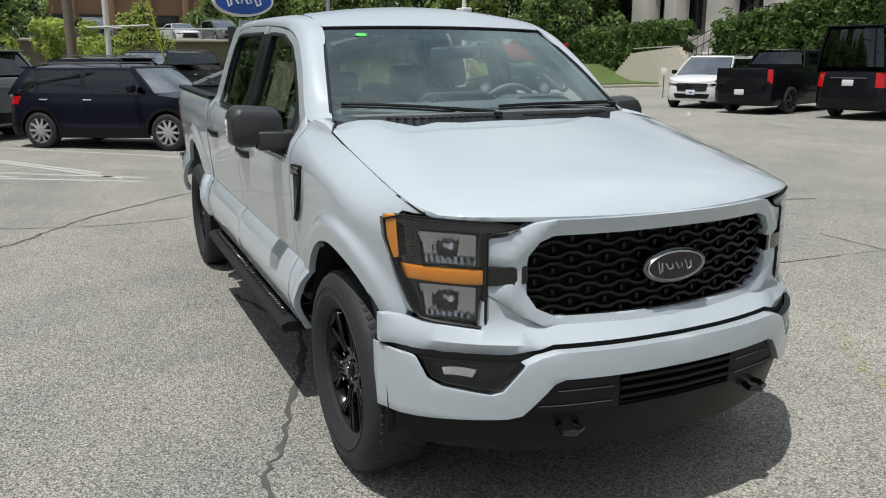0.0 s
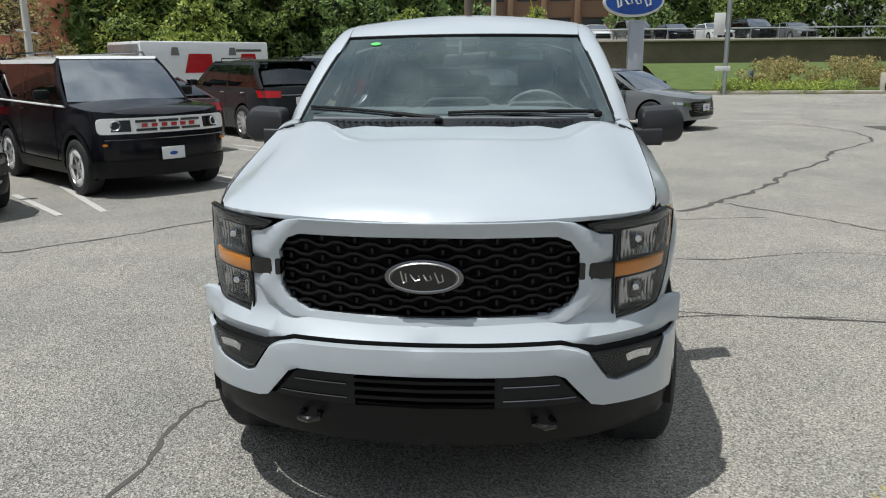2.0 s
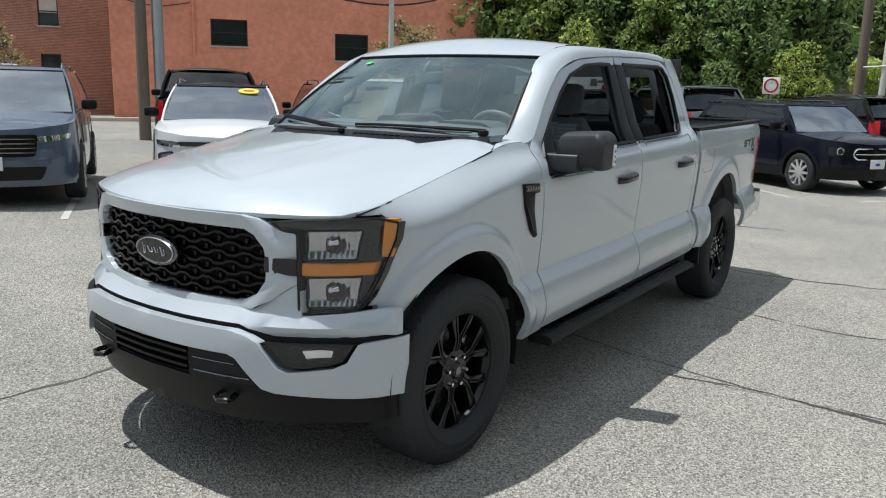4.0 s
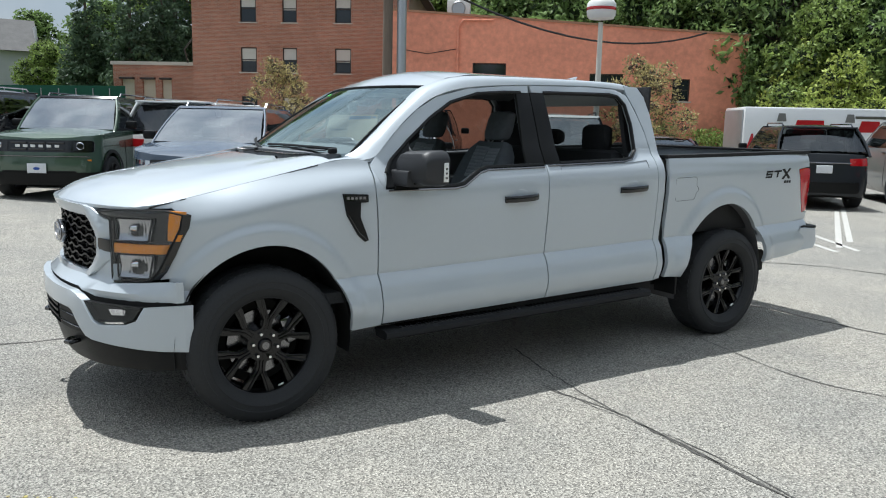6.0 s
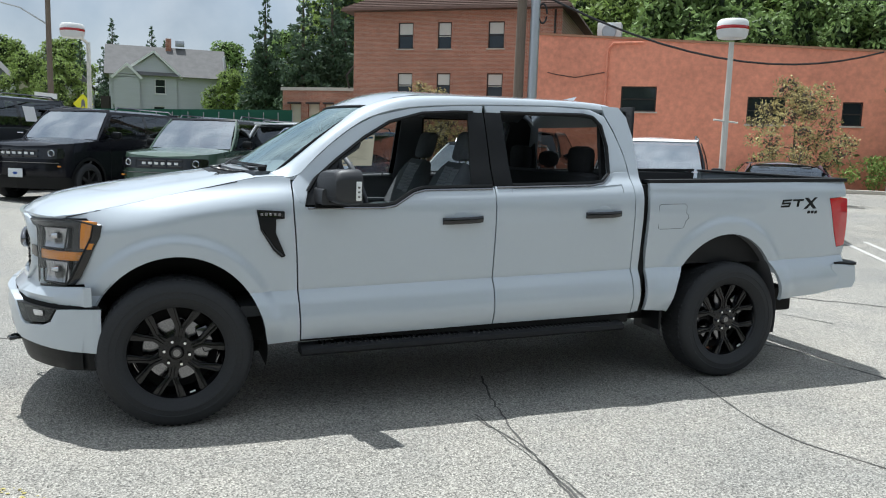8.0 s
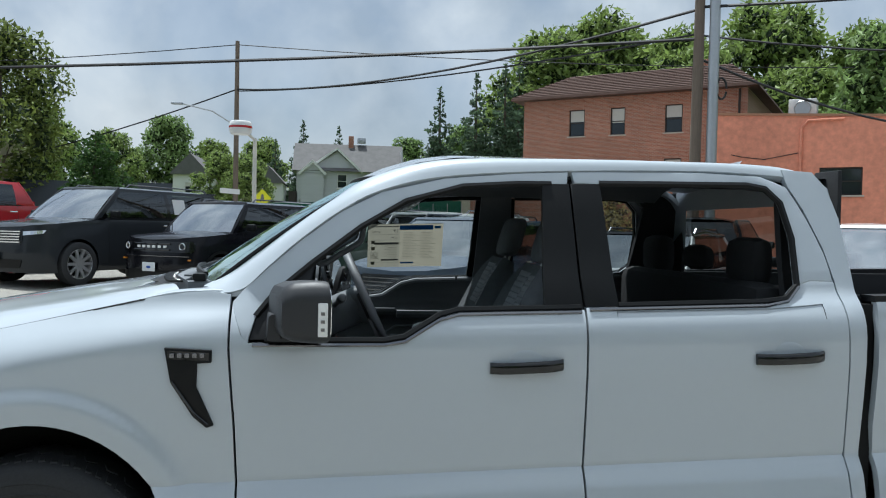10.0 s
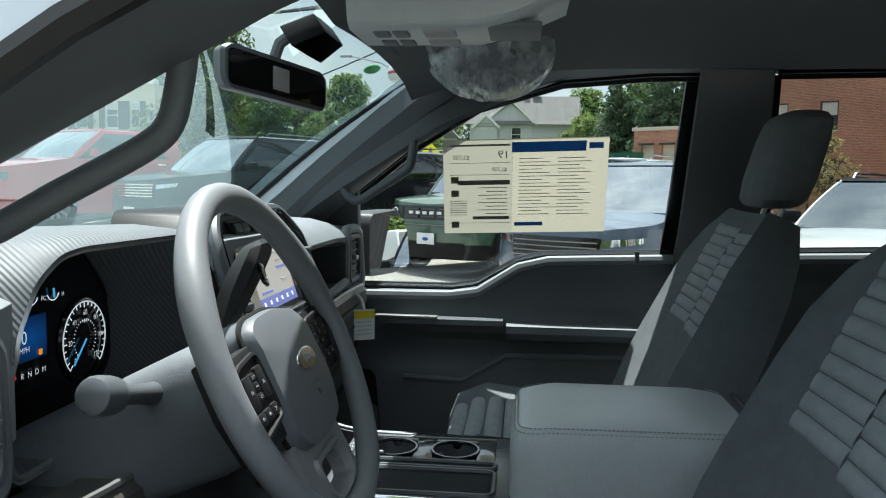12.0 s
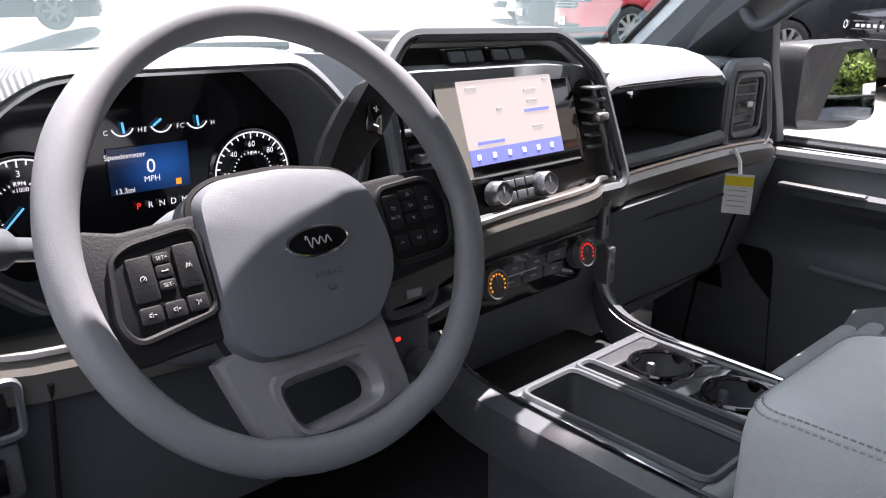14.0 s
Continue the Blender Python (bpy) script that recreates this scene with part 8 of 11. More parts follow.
        if paper and side == paper:
            part("window_sticker", prism([(xm + 0.16, 0.25), (xm + 0.52, 0.25), (xm + 0.52, 0.75), (xm + 0.16, 0.75)], lambda x, t: q(x, t) + Vector((0, side * 0.012, 0)), (0, 0.002, 0)), WHITE, car, "white paper sticker on the window")
    rows = []
    for x in np.linspace(xr1 - 0.02, xr2 + 0.05, 9):
        d = min(1.0, (x - xr1 + 0.02) / 0.35, (xr2 + 0.05 - x) / 0.3)
        rows.append([Vector((x, wr * 1.0 * k, zr - 0.030 + 0.085 * (1 - 0.75 * k * k) * (0.45 + 0.55 * math.sin(d * math.pi / 2)) - 0.03 * abs(k) ** 6)) for k in np.linspace(-1, 1, 11)])
    part("roof", loft(rows, closed=False), roof or col, car)
    part("cabin", box((mix(xa, xd, 0.5), 0, belt - 0.22), (xd - xa - 0.25, W * 0.84, 0.34), 0.05), CABIN, car)
    for xx in ((xm - 0.10, xm + 0.75) if bed is None and xd - xm > 1.3 else (xm - 0.05,)):
        for side in (-0.38, 0.38):
            part("seat", box((xx, side, belt + 0.05), (0.14, 0.46, 0.36), 0.06), CABIN, car)
            part("headrest", box((xx + 0.03, side, belt + 0.31), (0.10, 0.24, 0.17), 0.05), CABIN, car)
    part("dashboard", box((xa + 0.42, 0, belt - 0.03), (0.5, W * 0.80, 0.16), 0.05), CABIN, car)
    part("underbody", box((L / 2, 0, 0.40), (L - 0.5, W * 0.80, 0.30), 0.05), DARK, car)
    # front and rear faces
    g0, g1 = hood0 - 0.36, hood0 - 0.10
    f_ = lambda off: (lambda y, z: (lambda p: Vector((p.x, y, z)))(skin(off)(abs(y), z)))
    if grille == "bars":
        part("grille", sheet(rounded([(-0.50, g0), (0.50, g0), (0.54, g1), (-0.54, g1)], 0.05), f_(0.010), 0.12, Vector((0.02, 0, 0))), BLACK_GLOSS, car)
        for z in np.linspace(g0 + 0.05, g1 - 0.05, 4):
            part("grille_bar", tube([f_(0.02)(y, z) for y in np.linspace(-0.50, 0.50, 7)], 0.012, 5), DARK_CHROME, car)
    elif grille == "chrome":
        part("grille", sheet(rounded([(-0.60, g0), (0.60, g0), (0.60, g1 + 0.03), (-0.60, g1 + 0.03)], 0.05), f_(0.010), 0.12, Vector((0.02, 0, 0))), BLACK_GLOSS, car)
        for z in np.linspace(g0 + 0.05, g1 - 0.02, 5):
            part("grille_bar", tube([f_(0.02)(y, z) for y in np.linspace(-0.57, 0.57, 7)], 0.017, 5), CHROME, car)
    elif grille == "mouth":
        mouth = rounded([(-0.40, g0 + 0.06), (0.40, g0 + 0.06), (0.46, g0 + 0.15), (0.40, g1 - 0.02), (-0.40, g1 - 0.02), (-0.46, g0 + 0.15)], 0.06)
        part("grille", sheet(mouth, f_(0.010), 0.12, Vector((0.02, 0, 0))), BLACK_GLOSS, car)
        part("grille_ring", tube([f_(0.014)(y, z) for y, z in mouth], 0.014, 6, closed=True), CHROME, car)
        part("grille_bar", tube([f_(0.018)(y, (g0 + g1) / 2 + 0.02) for y in np.linspace(-0.42, 0.42, 7)], 0.012, 5), CHROME, car)
    elif grille == "wide":
        part("grille", sheet(rounded([(-0.86, hood0 - 0.27), (0.86, hood0 - 0.27), (0.86, hood0 - 0.075), (-0.86, hood0 - 0.075)], 0.06), f_(0.008), 0.12, Vector((0.02, 0, 0))), face or BLACK_GLOSS, car)
        for z in (hood0 - 0.225, hood0 - 0.12):
            for y in (-0.30, 0.0, 0.30):
                part("grille_slot", tube([f_(0.012)(y + d, z) for d in (-0.13, 0, 0.13)], 0.018, 6), BLACK_GLOSS, car)
        for k in range(6):
            y = -0.32 + 0.128 * k
            part("badge_bar", box(f_(0.014)(y, hood0 - 0.172), (0.012, 0.075, 0.045), 0.004), P_RED if face else WHITE, car)
    if grille == "wide":
        part("bumper_strip", tube([f_(0.016)(y, hood0 - 0.34) for y in np.linspace(-0.80, 0.80, 9)], 0.010, 5), DARK_CHROME, car)
        for s_ in (-1, 1):
            part("side_marker", box(f_(0.012)(s_ * 0.80, hood0 - 0.40), (0.03, 0.06, 0.03), 0.006), AMBER, car)
    part("lower_intake", sheet(rounded([(-0.55, 0.34), (0.55, 0.34), (0.62, 0.50), (-0.62, 0.50)], 0.04), f_(0.010), 0.15, Vector((0.02, 0, 0))), BLACK_SATIN, car)
    if plate:
        pl = part("number_plate", box(f_(0.03)(0, 0.545), (0.012, 0.31, 0.16), 0.006), PLATE, car, "white dealer plate on the front bumper")
        part("plate_badge", lathe([(0.0, 0.002), (0.05, 0.002), (0.055, 0)], 20, m=Matrix.Translation(f_(0.038)(0, 0.54)) @ Matrix.Diagonal((1, 1, 0.45, 1)) @ Matrix.Rotation(radians(-90), 4, "Y")), BLUE_BADGE, pl)
    rear = lambda off: (lambda y, z: (lambda p: Vector((p.x, y, z)))(skin(off)(S - abs(y), z)))
    part("rear_plate", box(rear(0.02)(0, top(L) - 0.30 if bed is None else 0.66), (0.012, 0.31, 0.16), 0.006), PLATE, car)
    part("rear_bumper", sheet(rounded([(-hw * 0.72, zb + 0.10), (hw * 0.72, zb + 0.10), (hw * 0.72, zb + 0.32), (-hw * 0.72, zb + 0.32)], 0.04), rear(0.012), 0.15, Vector((-0.02, 0, 0))), clad or BLACK_SATIN, car)
    if bed is None:
        part("tailgate_strip", tube([rear(0.015)(y, top(L) - 0.17) for y in np.linspace(-0.5, 0.5, 5)], 0.014, 5), DARK_CHROME, car)
        rows = []
        for x in (xd - 0.02, mix(xd, L, 0.5), L - 0.05, L):
            p = skin(0)(s_of(x), top(x))
            rows.append([Vector((p.x, -p.y * t, p.z + 0.02 * (1 - t * t))) for t in np.linspace(-1, 1, 7)])
        part("rear_deck", loft(rows, closed=False), col, car)
        if xr2 > L - 1.0:
            part("spoiler", box((xr2 + 0.09, 0, zr + 0.0), (0.22, wr * 1.9, 0.035), 0.012), col, car)
    else:
        part("bed_floor", box((mix(xd, L, 0.5), 0, tail - 0.42), (L - xd - 0.1, W * 0.85, 0.05)), BLACK_SATIN, car)
        part("cab_back", box((xd + 0.02, 0, tail - 0.15), (0.05, W * 0.88, 0.5)), col, car)
        part("tailgate", box((L - 0.06, 0, tail - 0.26), (0.06, W * 0.80, 0.50), 0.02), col, car)
    put_wheels(car, wheels, [(w, s * (hw - 0.105)) for w in (w1, w2) for s in (-1, 1)], R)
    return car


SUV = dict(L=4.45, W=1.86, H=1.80, hood0=1.08, hood1=1.16, belt=1.18, tail=1.18, xa=1.15, xr1=1.72, xr2=4.10, xd=4.33, w1=0.80, w2=3.46, R=0.365, boxy=0.26, clad=BLACK_SATIN, lamps="round", grille="wide")
CROSS = dict(L=4.78, W=1.93, H=1.73, hood0=0.98, hood1=1.10, belt=1.14, tail=1.14, xa=1.15, xr1=2.05, xr2=4.10, xd=4.62, w1=0.93, w2=3.78, R=0.37)
BIG = dict(L=5.33, W=2.03, H=1.94, hood0=1.12, hood1=1.24, belt=1.27, tail=1.27, xa=1.35, xr1=2.10, xr2=4.85, xd=5.18, w1=0.95, w2=4.06, R=0.41, boxy=0.2)
SEDAN = dict(L=4.86, W=1.86, H=1.44, hood0=0.78, hood1=0.93, belt=0.96, tail=1.00, xa=1.35, xr1=2.20, xr2=3.35, xd=4.35, w1=0.93, w2=3.77, R=0.345, rails=False)
PICKUP = dict(L=5.89, W=2.03, H=1.95, hood0=1.14, hood1=1.32, belt=1.36, tail=1.38, xa=1.35, xr1=2.10, xr2=3.55, xd=3.85, w1=0.95, w2=4.64, R=0.41, boxy=0.2, rails=False, bed=1, tails="tall", lamps="round")

# row that faces the pickup
white_suv = make_car("suv", "white compact crossover with black roof and yellow window sticker", "SUV", (4.98, 5.70), 230.3, **{**CROSS, "L": 4.40, "H": 1.66, "paint": P_WHITE, "roof": P_BLACK, "clad": BLACK_SATIN, "W": 1.81, "w2": 3.55, "xr2": 3.85, "xd": 4.22, "wheels": "dark", "grille": "", "plate": False}, group="parked cars")
two_tone_suv = make_car("suv", "black boxy compact SUV with white roof and white grille", "SUV", (7.35, 4.15), 230.5, **{**SUV, "paint": P_BLACK, "roof": P_WHITE, "face": WHITE, "wheels": "five"}, group="parked cars")
make_car("suv", "slate-blue crossover parked nose out", "SUV", (2.60, 6.95), 237, **{**CROSS, "paint": P_BLUE}, group="parked cars")
make_car("suv", "dark green boxy compact SUV with black roof", "SUV", (0.95, 9.75), 239, **{**SUV, "paint": P_GREEN, "roof": P_BLACK, "wheels": "dark"}, group="parked cars")
make_car("suv", "black boxy compact SUV parked nose out", "SUV", (-1.50, 10.9), 236, **{**SUV, "paint": P_BLACK, "wheels": "dark"}, group="parked cars")
make_car("suv", "dark grey full-size SUV with chrome grille", "SUV", (-4.30, 11.35), 239, **{**BIG, "paint": P_GREY, "grille": "chrome", "paper": -1}, group="parked cars")
make_car("pickup_truck", "red crew-cab pickup parked nose out", "pickup truck", (-7.60, 11.95), 242, **{**PICKUP, "paint": P_RED, "grille": "bars"}, group="parked cars")
make_car("pickup_truck", "grey pickup parked beside a red one", "pickup truck", (-10.0, 13.4), 241, **{**PICKUP, "paint": P_GREY}, group="parked cars")
make_car("suv", "white crossover parked at the end of the row", "SUV", (-12.3, 15.0), 240, **{**CROSS, "paint": P_WHITE}, group="parked cars")
# second row, rear ends out
make_car("suv", "dark grey crossover seen from behind, paper on its window", "SUV", (18.0, 7.85), 46, **{**CROSS, "paint": P_GREY, "paper": 1}, group="parked cars")
make_car("suv", "grey three-row SUV with roof rails and dark wheels", "SUV", (20.4, 6.40), 47, **{**BIG, "L": 4.9, "W": 1.9, "H": 1.88, "xr2": 4.35, "xd": 4.72, "w2": 3.75, "paint": P_SILVER, "wheels": "dark", "paper": 1, "tails": "tall"}, group="parked cars")
make_car("suv", "maroon crossover parked behind the black SUV", "SUV", (12.6, 11.3), 53, **{**CROSS, "paint": P_MAROON}, group="parked cars")
make_car("sedan", "maroon sedan between two crossovers", "sedan", (14.6, 9.6), 53, **{**SEDAN, "paint": P_MAROON}, group="parked cars")
make_car("pickup_truck", "black pickup seen from behind", "pickup truck", (10.6, 13.2), 53, **{**PICKUP, "paint": P_BLACK, "tails": "tall"}, group="parked cars")
make_car("suv", "white SUV in the second row", "SUV", (6.4, 14.6), 53, **{**BIG, "paint": P_WHITE}, group="parked cars")
make_car("suv", "white compact SUV with black roof rails", "SUV", (3.6, 16.9), 53, **{**CROSS, "paint": P_WHITE, "tails": "side"}, group="parked cars")
make_car("suv", "black SUV in the second row", "SUV", (1.0, 18.8), 53, **{**BIG, "paint": P_BLACK}, group="parked cars")
# far side of the aisle
make_car("hatchback", "midnight-black compact car with silver roof rails", "car", (13.55, -0.94), 233, **{**CROSS, "L": 4.30, "W": 1.82, "H": 1.56, "hood0": 0.92, "hood1": 1.02, "belt": 1.04, "tail": 1.04, "xa": 1.05, "xr1": 1.55, "xr2": 3.75, "xd": 4.12, "w1": 0.80, "w2": 3.47, "R": 0.34, "paint": P_NAVY, "clad": BLACK_SATIN, "grille": "mouth", "lamps": "round"}, group="parked cars")
silver_sedan = make_car("sedan", "grey-silver four-door sedan with sporty wheels", "sedan", (16.80, -4.75), 231, **{**SEDAN, "paint": P_SILVER}, group="parked cars")
make_car("suv", "dark crossover with tall red tail lamps", "SUV", (24.5, 3.3), 53, **{**CROSS, "paint": P_BLACK, "tails": "tall"}, group="parked cars")
make_car("suv", "dark grey long SUV parked across the aisle", "SUV", (24.6, 0.6), 143, **{**BIG, "L": 5.7, "xr2": 5.2, "xd": 5.55, "w2": 4.25, "paint": P_GREY, "paper": 1}, group="parked cars")
make_car("coupe", "dark grey coupe with silver wheels by the kerb", "coupe", (32.4, -15.6), 62, **{**SEDAN, "L": 4.64, "H": 1.38, "xr1": 2.1, "xr2": 3.2, "xd": 4.2, "w2": 3.70, "paint": P_GREY, "belt": 0.92, "hood0": 0.74, "hood1": 0.90, "tail": 0.95}, group="parked cars")
# by the steps
make_car("van", "black high-roof passenger van seen from behind", "van", (14.2, -22.9), -78, **{**BIG, "L": 5.6, "W": 2.06, "H": 2.55, "hood0": 1.10, "hood1": 1.30, "belt": 1.30, "tail": 1.30, "xa": 0.95, "xr1": 1.75, "xr2": 5.40, "xd": 5.52, "w1": 1.0, "w2": 4.2, "R": 0.36, "paint": P_BLACK, "rails": False, "tails": "tall"}, group="parked cars")
make_car("pickup_truck", "black crew-cab pickup with a full-width red light bar", "pickup truck", (17.6, -22.3), -75, **{**PICKUP, "paint": P_BLACK, "wheels": "dark"}, group="parked cars")
make_car("minivan", "white minivan parked nose out", "minivan", (18.8, -17.2), 118, **{**CROSS, "L": 5.1, "W": 2.0, "H": 1.76, "hood0": 0.94, "hood1": 1.08, "xa": 0.95, "xr1": 1.95, "xr2": 4.55, "xd": 4.95, "w2": 4.0, "paint": P_WHITE}, group="parked cars")
make_car("pickup_truck", "red heavy-duty pickup on the bank", "pickup truck", (47.0, -24.5, 1.28), 88, **{**PICKUP, "L": 6.2, "H": 2.05, "hood0": 1.25, "hood1": 1.4, "belt": 1.42, "tail": 1.45, "paint": P_RED, "grille": "chrome"}, group="parked cars")
make_car("pickup_truck", "dark grey pickup on the bank", "pickup truck", (51.8, -24.4, 1.33), 88, **{**PICKUP, "paint": P_GREY}, group="parked cars")
# across the road, seen through the windscreen
make_car("suv", "black SUV parked side-on across the aisle", "SUV", (-15.2, 5.8), 73, **{**CROSS, "paint": P_BLACK, "wheels": "dark"}, group="parked cars")
make_car("suv", "black boxy SUV seen from behind across the aisle", "SUV", (-23.8, 13.4), 150, **{**SUV, "paint": P_BLACK, "wheels": "dark"}, group="parked cars")
make_car("suv", "dark grey SUV seen from behind across the aisle", "SUV", (-23.7, 15.7), 150, **{**CROSS, "paint": P_GREY, "wheels": "dark"}, group="parked cars")
make_car("pickup_truck", "yellow-green pickup seen from behind", "pickup truck", (-28.7, 20.8), 150, **{**PICKUP, "paint": car_paint("yellow_green_car_paint", (0.22, 0.24, 0.05))}, group="parked cars")
make_car("pickup_truck", "bright blue pickup seen from behind", "pickup truck", (-29.5, 23.2), 150, **{**PICKUP, "paint": P_BRIGHTBLUE}, group="parked cars")
make_car("sedan", "grey-silver sedan parked nose out by a blue pickup", "sedan", (-20.6, 19.6), 318, **{**SEDAN, "paint": P_SILVER}, group="parked cars")
make_car("suv", "dark SUV parked beside a silver sedan", "SUV", (-22.9, 24.2), 138, **{**BIG, "paint": P_GREY}, group="parked cars")


# front of the white crossover: lamp strip, deep lower grille, side pods and a plate
def nose_of(off):
    return lambda y, z: Vector((0.02 + 0.22 * (abs(y) / 0.9) ** 2.4 + 0.05 * max(0, z - 0.55) - off, y, z))


part("upper_grille", sheet(rounded([(-0.52, 0.815), (0.52, 0.815), (0.56, 0.875), (-0.56, 0.875)], 0.02), nose_of(0.022), 0.1, (0.02, 0, 0), 0.004), BLACK_GLOSS, white_suv)
part("grille_edge", tube([nose_of(0.030)(y, 0.800 - 0.05 * abs(y) ** 3) for y in np.linspace(-0.60, 0.60, 9)], 0.012, 5), STEEL, white_suv)
part("front_badge", box((-0.01, 0, 0.845), (0.012, 0.15, 0.035), 0.008), DARK_CHROME, white_suv)
lower = part("lower_grille", sheet(rounded([(-0.46, 0.415), (0.46, 0.415), (0.60, 0.52), (0.52, 0.715), (-0.52, 0.715), (-0.60, 0.52)], 0.05), nose_of(0.022), 0.1, (0.03, 0, 0), 0.004), BLACK_SATIN, white_suv)
for k in range(5):
    part("grille_bar", tube([nose_of(0.030)(y, 0.47 + 0.05 * k) for y in np.linspace(-0.48, 0.48, 9)], 0.007, 5), BLACK_GLOSS, lower)
for s in (-1, 1):
    part("day_lamp", sheet([(s * 0.56, 0.825), (s * 0.80, 0.855), (s * 0.80, 0.895), (s * 0.57, 0.875)], nose_of(0.022), 0.1, (0.02, 0, 0), 0.003), DARK_CHROME, white_suv)
    pod_ = part("fog_pod", sheet(rounded([(s * 0.61, 0.45), (s * 0.78, 0.50), (s * 0.82, 0.72), (s * 0.60, 0.755)], 0.05), nose_of(0.024), 0.06, (0.03, 0, 0), 0.004), BLACK_GLOSS, white_suv)
    part("headlamp", sheet(rounded([(s * 0.63, 0.60), (s * 0.775, 0.61), (s * 0.79, 0.70), (s * 0.62, 0.73)], 0.04), nose_of(0.036), 0.05, (0.012, 0, 0), 0.003), DARK_CHROME, pod_)
    part("skid_end", sheet([(s * 0.46, 0.36), (s * 0.70, 0.40), (s * 0.72, 0.43), (s * 0.47, 0.40)], nose_of(0.024), 0.1, (0.02, 0, 0), 0.003), STEEL, white_suv)
    part("roof_edge", tube([(1.98, s * 0.70, 1.60), (2.6, s * 0.705, 1.645), (3.8, s * 0.70, 1.60)], 0.02, 6), BLACK_GLOSS, white_suv)
wp = part("number_plate", box((-0.012, 0, 0.475), (0.012, 0.31, 0.16), 0.006), PLATE, white_suv, "white dealer plate on the grille")
part("plate_badge", box((-0.019, 0, 0.47), (0.004, 0.11, 0.05), 0.001), BLUE_BADGE, wp)
screen_mat = mat("yellow_sticker", (0.80, 0.58, 0.01), rough=0.5, vary=0.03)
yo = part("window_sticker", prism([(-0.40 + 0.155 * math.cos(a), 0.80 + 0.075 * math.sin(a)) for a in np.linspace(0, 2 * math.pi, 25)[:-1]], lambda y, t: Vector((mix(1.15, 2.05, t) - 0.085, y, mix(1.11, 1.61, t) + 0.03)), (0.002, 0, 0.001)), screen_mat, white_suv, "yellow oval windscreen sticker")
part("print_bar", prism([(-0.48, 0.785), (-0.32, 0.785), (-0.32, 0.82), (-0.48, 0.82)], lambda y, t: Vector((mix(1.15, 2.05, t) - 0.089, y, mix(1.11, 1.61, t) + 0.032)), (0.001, 0, 0)), P_RED, yo)
# bright strips along the silver sedan's sills and window line
for s in (-1, 1):
    part("sill_strip", tube([(x, s * 0.935, 0.400 + 0.012 * x) for x in np.linspace(1.75, 2.85, 6)], 0.009, 5), CHROME, silver_sedan)
    part("window_strip", tube(smooth_line([(1.62, s * 0.868, 0.985), (2.6, s * 0.872, 1.000), (3.6, s * 0.866, 1.010), (4.05, s * 0.846, 1.020)], 4), 0.008, 5), CHROME, silver_sedan)
# pale stripe along the two-tone SUV's shoulder
for s in (-1, 1):
    part("side_stripe", tube([(x, s * 0.905, 1.115 + 0.012 * x) for x in np.linspace(1.1, 4.0, 10)], 0.014, 5), WHITE, two_tone_suv)
    part("steel_rim_ring", lathe([(0.15, 0.0), (0.20, 0.012), (0.235, 0.0)], 24, m=frame_at((0.80, s * 0.93, 0.365), (0, s, 0))), WHITE, two_tone_suv)
    part("steel_rim_ring", lathe([(0.15, 0.0), (0.20, 0.012), (0.235, 0.0)], 24, m=frame_at((3.46, s * 0.93, 0.365), (0, s, 0))), WHITE, two_tone_suv)


# ================= surroundings =================
UX, NX = Vector((0.8, -0.6, 0)), Vector((0.6, 0.8, 0))


def lot(tau, n, z=0.0):
    """A place by its run along the far facades, its depth behind the lot and its height."""
    return UX * tau + NX * n + Vector((0, 0, z))


def brick_mat(name, c1, c2, mortar):
    m = mat(name, c1, rough=0.88, vary=0.0)
    n, l = m.node_tree.nodes, m.node_tree.links
    tc = n.new("ShaderNodeTexCoord")
    br = n.new("ShaderNodeTexBrick")
    br.inputs["Color1"].default_value, br.inputs["Color2"].default_value, br.inputs["Mortar"].default_value = (*c1, 1), (*c2, 1), (*mortar, 1)
    br.inputs["Scale"].default_value = 1.0
    br.inputs["Brick Width"].default_value, br.inputs["Row Height"].default_value, br.inputs["Mortar Size"].default_value = 0.215, 0.075, 0.008
    mp = n.new("ShaderNodeMapping")
    mp.inputs["Rotation"].default_value = (radians(90), 0, 0)
    l.new(tc.outputs["Object"], mp.inputs["Vector"])
    l.new(mp.outputs["Vector"], br.inputs["Vector"])
    nz = n.new("ShaderNodeTexNoise")
    nz.inputs["Scale"].default_value, nz.inputs["Detail"].default_value = 0.6, 5
    l.new(tc.outputs["Object"], nz.inputs["Vector"])
    mr = n.new("ShaderNodeMapRange")
    mr.inputs["To Min"].default_value, mr.inputs["To Max"].default_value = 0.75, 1.25
    l.new(nz.outputs["Fac"], mr.inputs["Value"])
    sc = n.new("ShaderNodeVectorMath")
    sc.operation = "SCALE"
    l.new(br.outputs["Color"], sc.inputs[0])
    l.new(mr.outputs[0], sc.inputs["Scale"])
    l.new(sc.outputs[0], n["Principled BSDF"].inputs["Base Color"])
    bp = n.new("ShaderNodeBump")
    bp.inputs["Strength"].default_value, bp.inputs["Distance"].default_value = 0.6, 0.01
    bp.invert = True
    l.new(br.outputs["Fac"], bp.inputs["Height"])
    l.new(bp.outputs["Normal"], n["Principled BSDF"].inputs["Normal"])
    return m


